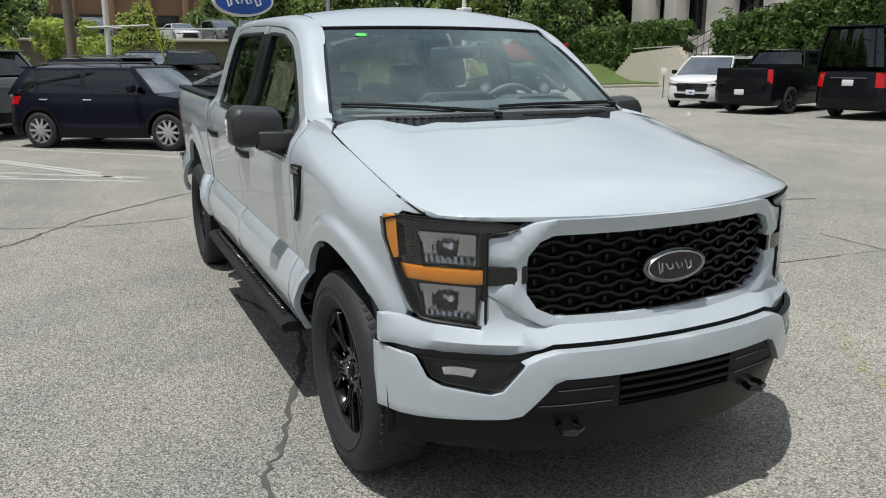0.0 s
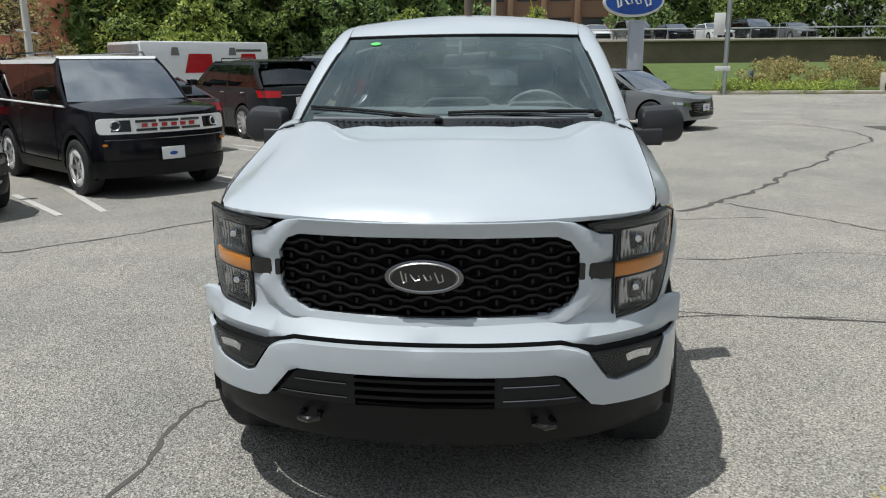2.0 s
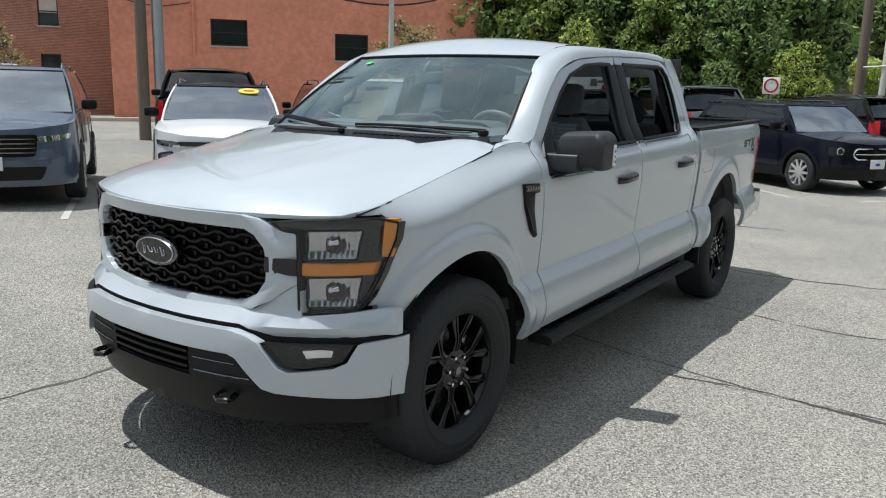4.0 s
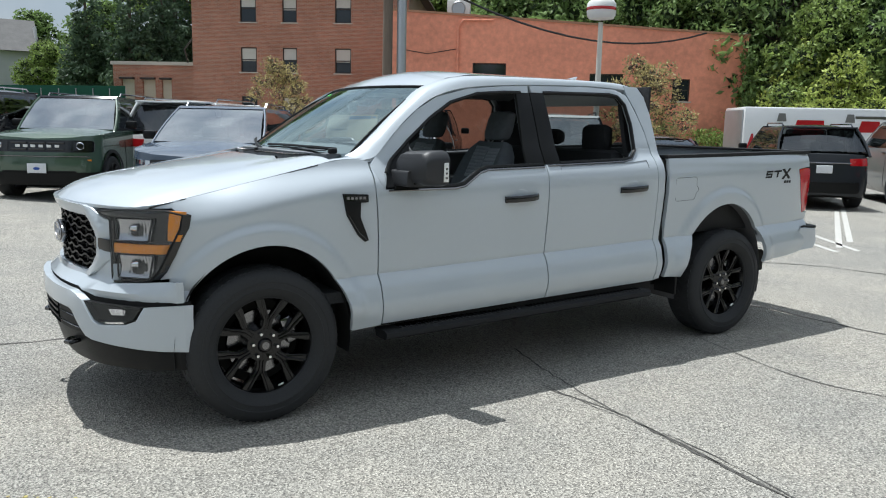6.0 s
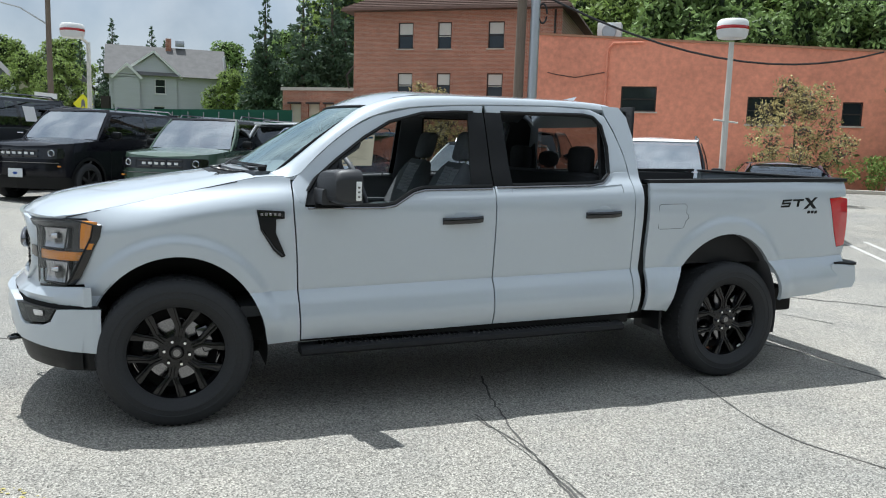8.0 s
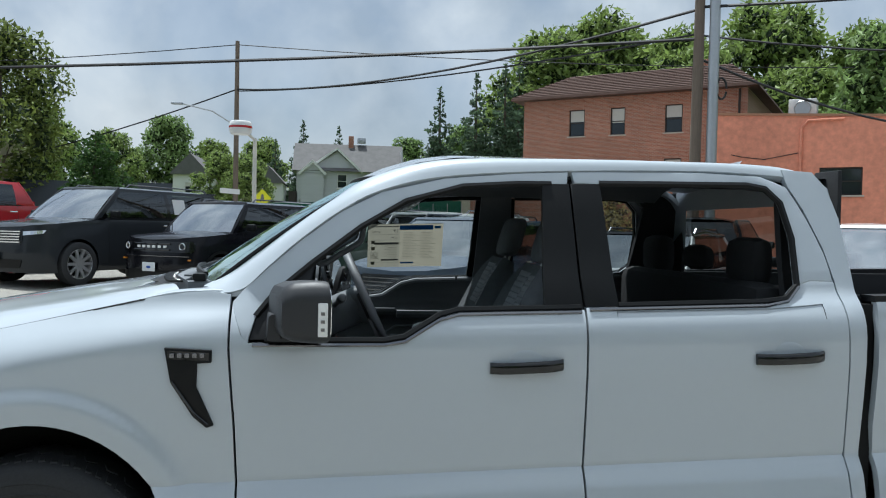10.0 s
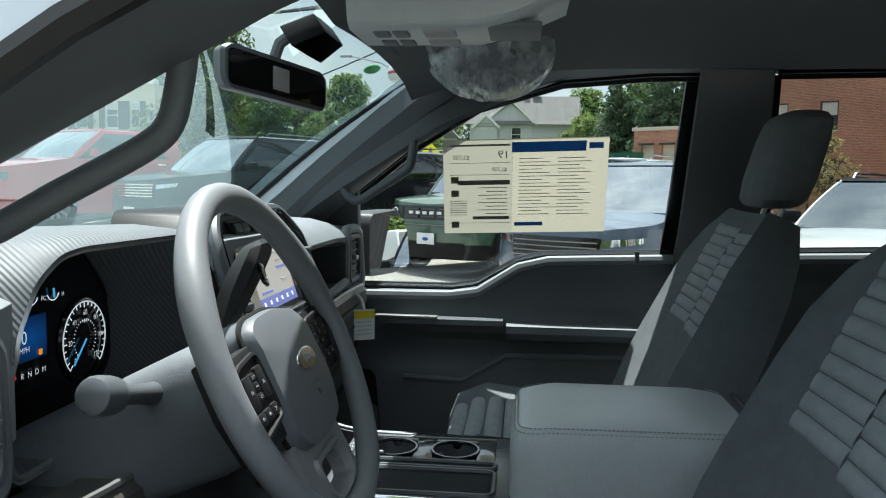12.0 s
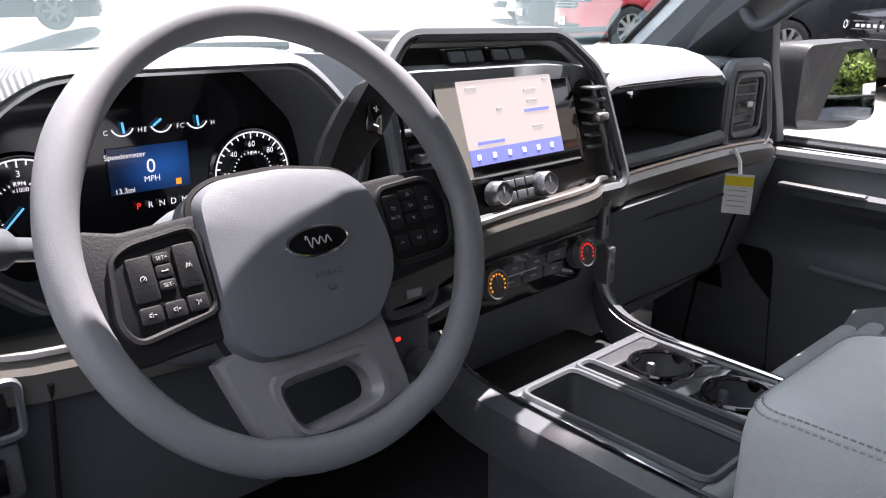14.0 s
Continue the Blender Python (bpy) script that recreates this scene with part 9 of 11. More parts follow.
BRICK = brick_mat("red_brick", (0.44, 0.180, 0.110), (0.30, 0.115, 0.070), (0.46, 0.37, 0.30))
STUCCO = mat("orange_painted_stucco", (0.72, 0.285, 0.185), rough=0.9, vary=0.30, scale=0.35, bump=0.25, bump_scale=6)
SHINGLE = mat("brown_shingles", (0.095, 0.055, 0.042), rough=0.9, vary=0.35, scale=2.5, bump=0.5, bump_scale=9, stretch=(1, 1, 4))
GREY_SHINGLE = mat("grey_shingles", (0.135, 0.132, 0.13), rough=0.9, vary=0.25, scale=2, bump=0.3, bump_scale=10)
SIDING = mat("grey_siding", (0.50, 0.505, 0.53), rough=0.7, vary=0.08, scale=1.5, stretch=(0.3, 0.3, 6))
CREAM = mat("cream_siding", (0.62, 0.55, 0.42), rough=0.75, vary=0.08, scale=1.5, stretch=(0.3, 0.3, 6))
YELLOW_HOUSE = mat("pale_yellow_siding", (0.52, 0.45, 0.26), rough=0.75, vary=0.08, scale=1.5)
FRAME_W = mat("white_frame_paint", (0.74, 0.74, 0.72), rough=0.5, vary=0.05)
FRAME_D = mat("dark_frame_paint", (0.03, 0.022, 0.018), rough=0.5, vary=0.1)
PANE = mat("house_pane", (0.02, 0.025, 0.03), rough=0.06, vary=0.2, scale=0.8, coat=0.4)
BLIND = mat("pale_blind", (0.55, 0.53, 0.48), rough=0.8, vary=0.1)
WOODPOLE = mat("weathered_pole_wood", (0.17, 0.135, 0.105), rough=0.9, vary=0.3, scale=6, stretch=(4, 4, 0.4), bump=0.3, bump_scale=30)
GALV = mat("galvanised_steel", (0.45, 0.47, 0.49), rough=0.4, metal=0.8, vary=0.12, scale=3)
POLE_WHITE = mat("cream_pole_paint", (0.66, 0.64, 0.57), rough=0.6, vary=0.12, scale=4)
WIRE = mat("black_cable", (0.012, 0.012, 0.013), rough=0.6, vary=0)
CONC = mat("pale_concrete", (0.50, 0.46, 0.40), rough=0.9, vary=0.15, scale=1.2, bump=0.15, bump_scale=40)
DARKCONC = mat("stained_wall", (0.16, 0.14, 0.10), rough=0.95, vary=0.35, scale=0.8, bump=0.4, bump_scale=8)
FENCE_GREEN = mat("green_fence_cloth", (0.015, 0.10, 0.06), rough=0.8, vary=0.15)
LINE_PAINT = mat("worn_white_line", (0.46, 0.45, 0.42), rough=0.8, vary=0.18, scale=7)
YELLOW_LINE = mat("worn_yellow_line", (0.42, 0.36, 0.13), rough=0.9, vary=0.45, scale=9)
TAR = mat("crack_tar", (0.085, 0.081, 0.075), rough=0.95, vary=0.3, scale=20)
GRASS = mat("grass_bank", (0.085, 0.125, 0.030), rough=0.95, vary=0.4, scale=1.5, bump=0.6, bump_scale=25)
BRONZE_WALL = mat("brown_office_cladding", (0.28, 0.175, 0.115), rough=0.8, vary=0.12, scale=0.5)
BARK = mat("bark", (0.10, 0.08, 0.06), rough=0.95, vary=0.3, scale=8, stretch=(3, 3, 0.5), bump=0.5, bump_scale=25)


def leaf_mat(name, color, rand=0.5):
    m = mat(name, color, rough=0.55, vary=0.15, scale=0.6, rand=rand, island=True, spec=0.35)
    n, l = m.node_tree.nodes, m.node_tree.links
    b = n["Principled BSDF"]
    src = b.inputs["Base Color"].links[0].from_socket
    tr, mx = n.new("ShaderNodeBsdfTranslucent"), n.new("ShaderNodeMixShader")
    mx.inputs["Fac"].default_value = 0.35
    l.new(src, tr.inputs["Color"])
    l.new(b.outputs[0], mx.inputs[1])
    l.new(tr.outputs[0], mx.inputs[2])
    l.new(mx.outputs[0], n["Material Output"].inputs["Surface"])
    return m


LEAF = leaf_mat("green_leaves", (0.23, 0.31, 0.085))
LEAF_DARK = leaf_mat("dark_leaves", (0.20, 0.29, 0.095))
LEAF_LIGHT = leaf_mat("yellow_green_leaves", (0.38, 0.45, 0.11))
LEAF_FIR = leaf_mat("fir_needles", (0.085, 0.13, 0.075))
LEAF_DRY = leaf_mat("dry_brown_leaves", (0.40, 0.34, 0.15))
# near-black green that carries the shade inside tree crowns
LEAF_SHADE = leaf_mat("deep_inner_leaves", (0.030, 0.050, 0.020))
LEAF_HEDGE = leaf_mat("hedge_leaves", (0.10, 0.165, 0.042), 0.6)


def leaves(name, centres, radii, count, size, material, parent, seed, flat_z=0.75, hang=0.0):
    """Many small leaf blades round the given clump centres, each a bent quad, in one mesh."""
    r = np.random.RandomState(seed)
    centres, radii = np.array(centres, float), np.array(radii, float)
    pick = r.choice(len(centres), count, p=radii ** 2 / (radii ** 2).sum())
    d = r.normal(size=(count, 3))
    d /= np.linalg.norm(d, axis=1)[:, None]
    d *= (r.uniform(0.25, 1.0, count) ** 0.45)[:, None]
    d[:, 2] *= flat_z
    p = centres[pick] + d * radii[pick][:, None]
    a = r.normal(size=(count, 3))
    a[:, 2] -= hang
    a /= np.linalg.norm(a, axis=1)[:, None]
    b = np.cross(a, r.normal(size=(count, 3)) + d * 1.2)
    b /= np.linalg.norm(b, axis=1)[:, None] + 1e-9
    s = (size * r.uniform(0.5, 1.35, count))[:, None]
    nrm = np.cross(a, b)
    v = np.stack([p - a * s, p + b * s * 0.45 + nrm * s * 0.15, p + a * s, p - b * s * 0.45 + nrm * s * 0.15], 1).reshape(-1, 3)
    f = np.arange(count * 4).reshape(-1, 4)
    me = bpy.data.meshes.new(name)
    me.from_pydata(v.tolist(), [], f.tolist())
    me.materials.append(material)
    ob = new(name, me)
    ob.parent = parent
    return ob


def make_tree(label, h, spread, leaf, seed, count=5200, size=0.17, trunk=0.30, crown_from=0.28, clumps=46, category="tree", airy=1.0):
    """A broad-leaved tree: tapered trunk, forking limbs and a crown of clumps."""
    rg = random.Random(seed)
    t = thing("tree", label, category)
    wood = bmesh.new()
    top_ = Vector((rg.uniform(-0.3, 0.3), rg.uniform(-0.3, 0.3), h * 0.8))
    pts = [Vector((0, 0, -0.1)), Vector((rg.uniform(-0.15, 0.15), rg.uniform(-0.15, 0.15), h * 0.3)), top_ * 0.75, top_]
    line = smooth_line(pts, 4)
    tube(line, [trunk * (1 - 0.85 * i / (len(line) - 1)) for i in range(len(line))], 9, wood)
    cs, rs_ = [], []
    for k in range(clumps):
        u = (k + 0.5) / clumps
        z = h * mix(crown_from, 0.97, u ** 0.9)
        w = spread * math.sin(math.pi * min(1, 0.22 + 0.78 * (z / h - crown_from) / (1 - crown_from)) ** 0.9) ** 0.7
        a = k * 2.39996 + rg.uniform(-0.5, 0.5)
        rr = w * rg.uniform(0.35, 1.0)
        c = Vector((rr * math.cos(a), rr * math.sin(a), z + rg.uniform(-0.4, 0.4)))
        cs.append(c)
        rs_.append(spread * rg.uniform(0.20, 0.36) * airy)
        if k % 3 == 0:
            base = line[min(len(line) - 1, int(len(line) * min(0.9, max(0.3, z / h * 0.8))))]
            lp = smooth_line([base, base.lerp(c, 0.5) + Vector((0, 0, -0.25)), c], 3)
            tube(lp, [trunk * 0.30 * (1 - 0.8 * i / (len(lp) - 1)) for i in range(len(lp))], 5, wood)
    part("trunk", wood, BARK, t)
    # dark inner blades put the crown's shade into colour; bark tone on dry trees
    tagged(leaves("twig_mass", cs, [0.62 * r_ for r_ in rs_], int(count * 0.30), size * 1.25, BARK if leaf is LEAF_DRY else LEAF_SHADE, t, seed + 500), kind="stuff")
    leaves("crown", cs, rs_, count, size, leaf, t, seed)
    return t


def make_fir(label, h, spread, seed, leaf=None, count=5200, size=0.19, full=False):
    rg = random.Random(seed)
    t = thing("conifer", label, "conifer")
    part("trunk", tube([(0, 0, -0.1), (0, 0, h * 0.5), (0, 0, h * 0.97)], [0.22, 0.14, 0.02], 8), BARK, t)
    cs, rs_ = [], []
    n = 70
    for k in range(n):
        u = (k + 0.5) / n
        w = spread * (1 - u) ** (0.5 if full else 0.85) * (0.6 + 0.4 * min(1, u * 6))
        a = k * 2.39996
        rr = w * rg.uniform(0.3, 0.85)
        cs.append((rr * math.cos(a), rr * math.sin(a), h * mix(0.04 if full else 0.10, 0.98, u)))
        rs_.append(max(0.16, w * rg.uniform(0.28, 0.5)))
    leaves("crown", cs, rs_, count, size, leaf or LEAF_FIR, t, seed, 0.7, 0.2)
    return t


def place(t, x, y, z=0.0, s=1.0, rot=0.0, first=False):
    m = Matrix.Translation((x, y, z)) @ Matrix.Rotation(rot, 4, "Z")
    if first:
        t.matrix_world = m
        t.scale = (s, s, s)
        return t
    c = copy_thing(t, m)
    c.scale = (s, s, s)
    return c


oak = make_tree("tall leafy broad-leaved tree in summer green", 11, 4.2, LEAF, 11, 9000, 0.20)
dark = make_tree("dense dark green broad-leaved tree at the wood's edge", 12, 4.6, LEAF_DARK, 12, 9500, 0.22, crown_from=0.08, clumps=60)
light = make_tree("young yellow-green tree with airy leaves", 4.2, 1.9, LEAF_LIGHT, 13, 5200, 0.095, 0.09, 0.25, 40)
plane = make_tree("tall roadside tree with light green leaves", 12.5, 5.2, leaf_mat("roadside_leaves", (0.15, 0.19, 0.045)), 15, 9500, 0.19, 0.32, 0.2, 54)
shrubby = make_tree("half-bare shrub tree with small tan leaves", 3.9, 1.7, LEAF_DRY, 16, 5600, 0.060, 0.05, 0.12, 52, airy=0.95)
fir = make_fir("tall dark green spruce tree", 12, 2.6, 17)
thuja = make_fir("dense dark green upright conifer", 7.0, 2.3, 18, leaf_mat("thuja_leaves", (0.045, 0.095, 0.022)), 11000, 0.13, True)
place(oak, 20.5, 66, 2, 1.55, 0.4, True)
place(dark, 30.0, 33.5, 0, 1.05, 0.2, True)
place(light, 28.5, 12.3, 0, 0.98, 0.5, True)
place(plane, -20.7, 50.5, 0.5, 1.08, 0.3, True)
place(shrubby, 20.6, 14.9, 0, 1.0, 0.0, True)
place(fir, 12.0, 57, 1.0, 1.1, 0.0, True)
place(thuja, -10.1, 36.0, 0.0, 0.88, 0.0, True)
rg = random.Random(9)
place(shrubby, 13.5, 31.0, 0, 1.1, 1.3)
place(light, 34.0, 19.5, 0, 1.0, 2.0)
place(light, 33.5, 16.9, 0, 1.25, 1.0)
place(light, 31.5, -0.9, 0.9, 0.62, 1.0)
place(light, 33.0, 4.6, 0.4, 0.75, 2.1)
for x, y, s in ((14.5, 58, 1.15), (9.5, 60, 1.0), (16.5, 62, 1.2), (-3.0, 88, 1.05), (-6.5, 92, 0.9), (1.0, 96, 1.1), (2.5, 100, 1.0)):
    place(fir, x, y, 1.5, s, rg.uniform(0, 6))
for x, y, z, s in ((26, 68, 2, 1.7), (32, 66, 2, 1.6), (39, 62, 2, 1.7), (46, 58, 2, 1.6), (52, 52, 2, 1.6), (44, 44, 0, 1.4), (50, 40, 0, 1.5), (56, 34, 0, 1.5), (36, 52, 0, 1.3), (30, 58, 1, 1.3), (24, 60, 1, 1.1), (9.5, 63, 1, 0.55), (7.5, 67, 1, 0.55), (58, 46, 2, 1.8), (64, 40, 2, 1.8),
                   (-14, 95, 1, 1.0), (-19, 92, 1, 1.1), (-24, 88, 1, 1.0), (-9, 100, 1, 1.0), (-29, 80, 1, 1.1), (-34, 74, 1, 1.1), (10, 100, 1, 1.1), (17, 96, 1, 1.2)):
    place(oak if rg.random() < 0.7 else dark, x, y, z, s * rg.uniform(0.92, 1.08), rg.uniform(0, 6))
for x, y, s in ((34.5, 27.5, 1.0), (38.5, 24.5, 1.05), (36, 20.5, 0.9), (41, 19.5, 1.1), (36.5, 15.5, 0.8), (40.5, 13.5, 1.0), (37, 10.5, 0.85), (43, 8.5, 1.0), (38.5, 6.5, 0.7), (46, 15, 1.2), (33, 24, 0.75), (34.0, 16.5, 0.65), (35.0, 11.0, 0.6), (34.5, 7.5, 0.5), (52, 22, 1.3), (48, 28, 1.3),
                (75, -14, 1.15), (78, -22, 1.2), (72, -30, 1.2), (66, -37, 1.2), (60, -42, 1.1), (86, 8, 1.2), (68, -20, 0.9), (62, -31, 0.8), (56, -36, 0.8)):
    place(dark if rg.random() < 0.75 else oak, x, y, 0, s * rg.uniform(0.92, 1.08), rg.uniform(0, 6))
place(plane, -27.0, 49, 0.5, 1.0, 2.2)
place(thuja, -9.2, 37.5, 0.0, 0.62, 2.0)
place(oak, -4.0, 46.0, 1.0, 0.42, 2.0)
place(oak, -6.0, 48.0, 1.0, 0.45, 3.0)

# unseen trees added on the driver's side, to darken door reflections and sky light
for k in range(11):
    place(dark if k % 3 else oak, -38 + 5.2 * k, -33 - 2.5 * (k % 2), 0, rg.uniform(0.85, 1.15), rg.uniform(0, 6))

# climbers on the wall's end and low bushes
def bush(name, label, category, boxes, count, size, leaf, seed, kind=""):
    """Foliage that fills boxes of (centre, half size), as one clipped mass."""
    r = np.random.RandomState(seed)
    cs, rs_ = [], []
    for (cx, cy, cz), (sx, sy, sz), ang in boxes:
        n = int(26 * max(1, sx * sy * sz / 3))
        for k in range(min(n, 260)):
            u = r.uniform(-1, 1, 3)
            q = Matrix.Rotation(ang, 3, "Z") @ Vector((u[0] * sx, u[1] * sy, u[2] * sz))
            cs.append((cx + q.x, cy + q.y, cz + q.z))
            rs_.append(0.42)
    ob = leaves(name, cs, rs_, count, size, leaf, None, seed, 0.9)
    return tagged(ob, label, category, "", kind)


HA = math.atan2(-0.6, 0.8)
bush("ivy", "dark climber hanging over the wall's end", "ivy", [(tuple(lot(14.5, 35.5, 3.6)), (0.25, 0.25, 1.8), HA)], 2600, 0.10, LEAF_DARK, 31)
bush("shrub", "reddish-brown barberry bushes in the bed", "shrub", [((38.0, -12.6, 0.9), (0.9, 1.5, 0.55), 0), ((37.6, -15.6, 0.85), (1.0, 1.7, 0.6), 0), ((38.2, -18.6, 0.8), (0.9, 1.2, 0.6), 0)], 9000, 0.075, LEAF_DRY, 35)
bush("shrub", "yellow-green groundcover along the kerb", "shrub", [((36.6, -11.0, 0.28), (0.5, 1.3, 0.16), 0), ((36.5, -14.5, 0.25), (0.4, 1.9, 0.13), 0)], 6000, 0.06, LEAF_LIGHT, 36)
bush("shrub", "low green shrubs under the painted wall", "shrub", [(tuple(lot(12.6, 34.9, 0.9)), (1.8, 0.4, 0.5), HA), (tuple(lot(8.0, 35.1, 0.6)), (1.6, 0.35, 0.35), HA)], 5200, 0.08, LEAF, 37)
bush("shrub", "bright green bushes on the retaining wall", "shrub", [((34.2, 0.6, 1.9), (1.6, 2.2, 1.1), 0)], 9000, 0.10, LEAF_LIGHT, 38)
bush("undergrowth", "dense dark undergrowth below the trees", "undergrowth", [((35.5, 16, 1.2), (1.2, 9.0, 1.3), 0.25), ((36.5, 8.0, 1.4), (1.0, 5.0, 1.5), 0.1), (tuple(lot(22, 37, 1.5)), (7, 1.2, 1.6), HA)], 26000, 0.13, LEAF_DARK, 39, "stuff")


# buildings
def wall_box(t0, t1, n0, n1, z0, z1, material, parent, name="wall"):
    """A block between runs t0 and t1 and depths n0 and n1, in its own axes."""
    return part(name, box(((t0 + t1) / 2, (n0 + n1) / 2, (z0 + z1) / 2), (t1 - t0, n1 - n0, z1 - z0)), material, parent)


LOTM = Matrix(((0.8, 0.6, 0), (-0.6, 0.8, 0), (0, 0, 1))).to_4x4()


def facade(t0, t1, n, thick, z0, z1, holes, material, parent, name="wall"):
    """One wall with real openings (run, run, height, height) cut through it."""
    b = bmesh.new()
    ts = sorted({t0, t1, *[h[0] for h in holes], *[h[1] for h in holes]})
    zs = sorted({z0, z1, *[h[2] for h in holes], *[h[3] for h in holes]})
    cells = {(i, k) for i in range(len(ts) - 1) for k in range(len(zs) - 1)
             if not any(h[0] < (ts[i] + ts[i + 1]) / 2 < h[1] and h[2] < (zs[k] + zs[k + 1]) / 2 < h[3] for h in holes)}
    corner = {}

    def at(i, k, back):
        if (i, k, back) not in corner:
            corner[i, k, back] = b.verts.new((ts[i], n + (thick if back else 0), zs[k]))
        return corner[i, k, back]

    for i, k in sorted(cells):
        b.faces.new([at(i, k, 0), at(i + 1, k, 0), at(i + 1, k + 1, 0), at(i, k + 1, 0)])
        b.faces.new([at(i, k + 1, 1), at(i + 1, k + 1, 1), at(i + 1, k, 1), at(i, k, 1)])
        for p, q, other in (((i, k), (i + 1, k), (i, k - 1)), ((i + 1, k), (i + 1, k + 1), (i + 1, k)), ((i + 1, k + 1), (i, k + 1), (i, k + 1)), ((i, k + 1), (i, k), (i - 1, k))):
            if other not in cells:
                b.faces.new([at(*p, 1), at(*q, 1), at(*q, 0), at(*p, 0)])
    return part(name, b, material, parent, smooth=False)


def window(t0, t1, z0, z1, n, parent, fr=FRAME_D, blind=0.0, bars=1, deep=0.12):
    w = part("window", box(((t0 + t1) / 2, n + deep, (z0 + z1) / 2), (t1 - t0, 0.02, z1 - z0)), PANE, parent)
    e = 0.06
    for c, s in (((t0 + e / 2, (z0 + z1) / 2), (e, z1 - z0)), ((t1 - e / 2, (z0 + z1) / 2), (e, z1 - z0)), (((t0 + t1) / 2, z1 - e / 2), (t1 - t0 - 2 * e, e)), (((t0 + t1) / 2, z0 + e / 2), (t1 - t0 - 2 * e, e))):
        part("frame", box((c[0], n + deep - 0.03, c[1]), (s[0], 0.07, s[1]), 0.008), fr, w)
    for k in range(bars):
        part("sash_bar", box(((t0 + t1) / 2, n + deep - 0.025, mix(z0, z1, (k + 1) / (bars + 1))), (t1 - t0 - 2 * e, 0.05, 0.05), 0.006), fr, w)
    if blind:
        part("blind", box(((t0 + t1) / 2, n + deep - 0.013, mix(z1, z0, blind / 2)), (t1 - t0 - 2 * e, 0.005, (z1 - z0) * blind)), BLIND, w)
    part("sill", box(((t0 + t1) / 2, n - 0.03, z0 - 0.04), (t1 - t0 + 0.16, 0.14, 0.07), 0.01), fr if fr is FRAME_W else CONC, w)
    return w


brick = thing("brick_building", "red-brick three-storey building with brown hipped roof", "building", LOTM)
bw = [(-12.80, -11.85), (-10.30, -9.45), (-7.20, -6.25)]
holes = [(a, b, z0, z1) for a, b in bw for z0, z1 in ((7.25, 8.80), (4.40, 5.82), (1.5, 3.0))]
facade(-15.7, -2.9, 42, 0.35, 0, 9.5, holes, BRICK, brick)
wall_box(-15.7, -15.35, 42.35, 52, 0, 9.5, BRICK, brick)
wall_box(-3.25, -2.9, 42.35, 52, 0, 9.5, BRICK, brick)
wall_box(-15.7, -2.9, 52, 52.3, 0, 9.5, BRICK, brick)
# one black sheet behind the openings stands for the unlit rooms
wall_box(-15.3, -3.3, 43.2, 43.3, 0, 9.3, DARK, brick, "black_backing")
for i, (a, b, z0, z1) in enumerate(holes):
    window(a, b, z0, z1, 42, brick, FRAME_D, (0.45, 0.5, 0.0)[i % 3] if i % 2 == 0 else 0.55)
part("roof", loft([[Vector(p) for p in ((-16.3, 41.3, 9.45), (-2.3, 41.3, 9.45), (-2.3, 52.9, 9.45), (-16.3, 52.9, 9.45))], [Vector(p) for p in ((-16.25, 41.35, 9.62), (-2.35, 41.35, 9.62), (-2.35, 52.85, 9.62), (-16.25, 52.85, 9.62))], [Vector(p) for p in ((-14.2, 45.8, 11.55), (-4.4, 45.8, 11.55), (-4.4, 48.4, 11.55), (-14.2, 48.4, 11.55))]]), SHINGLE, brick)
courses = bmesh.new()
for k in range(11):
    u = (k + 0.3) / 11.3
    t0, t1, n, z = mix(-16.25, -14.2, u), mix(-2.35, -4.4, u), mix(41.35, 45.8, u), mix(9.62, 11.55, u)
    box(((t0 + t1) / 2, n, z + 0.03), (t1 - t0, 0.05, 0.035), 0, 1, courses)
tagged(part("shingle_course", courses, SHINGLE, brick), kind="stuff")
part("downpipe", tube([(-3.3, 41.93, 9.4), (-3.3, 41.93, 0)], 0.06, 8), FRAME_D, brick)
part("chimney_vent", box((-6.0, 47, 11.8), (0.6, 0.6, 0.7), 0.02), BRICK, brick)
garage = thing("garage_wing", "low brick garage wing with pale doors", "garage", LOTM)
gh_holes = [(-20.4, -19.6, 1.4, 3.9), (-19.1, -18.3, 1.4, 3.9), (-17.9, -17.3, 2.4, 3.9)]
facade(-20.9, -15.75, 42.6, 0.3, 0, 4.75, gh_holes, BRICK, garage)
wall_box(-20.9, -20.6, 42.9, 49, 0, 4.75, BRICK, garage)
wall_box(-21.0, -15.75, 42.5, 49, 4.75, 4.95, CONC, garage, "coping")
for a, b, z0, z1 in gh_holes:
    part("door", box(((a + b) / 2, 42.8, (z0 + z1) / 2), (b - a, 0.05, z1 - z0)), CREAM, garage)
    part("awning", box(((a + b) / 2, 42.45, z1 + 0.05), (b - a + 0.1, 0.25, 0.12), 0.02), FRAME_D, garage)
part("stair_hood", tube([(-16.2, 42.5, 4.9), (-16.4, 42.5, 5.7), (-15.9, 42.5, 6.3), (-15.75, 42.5, 6.3)], 0.05, 6), FRAME_D, garage)

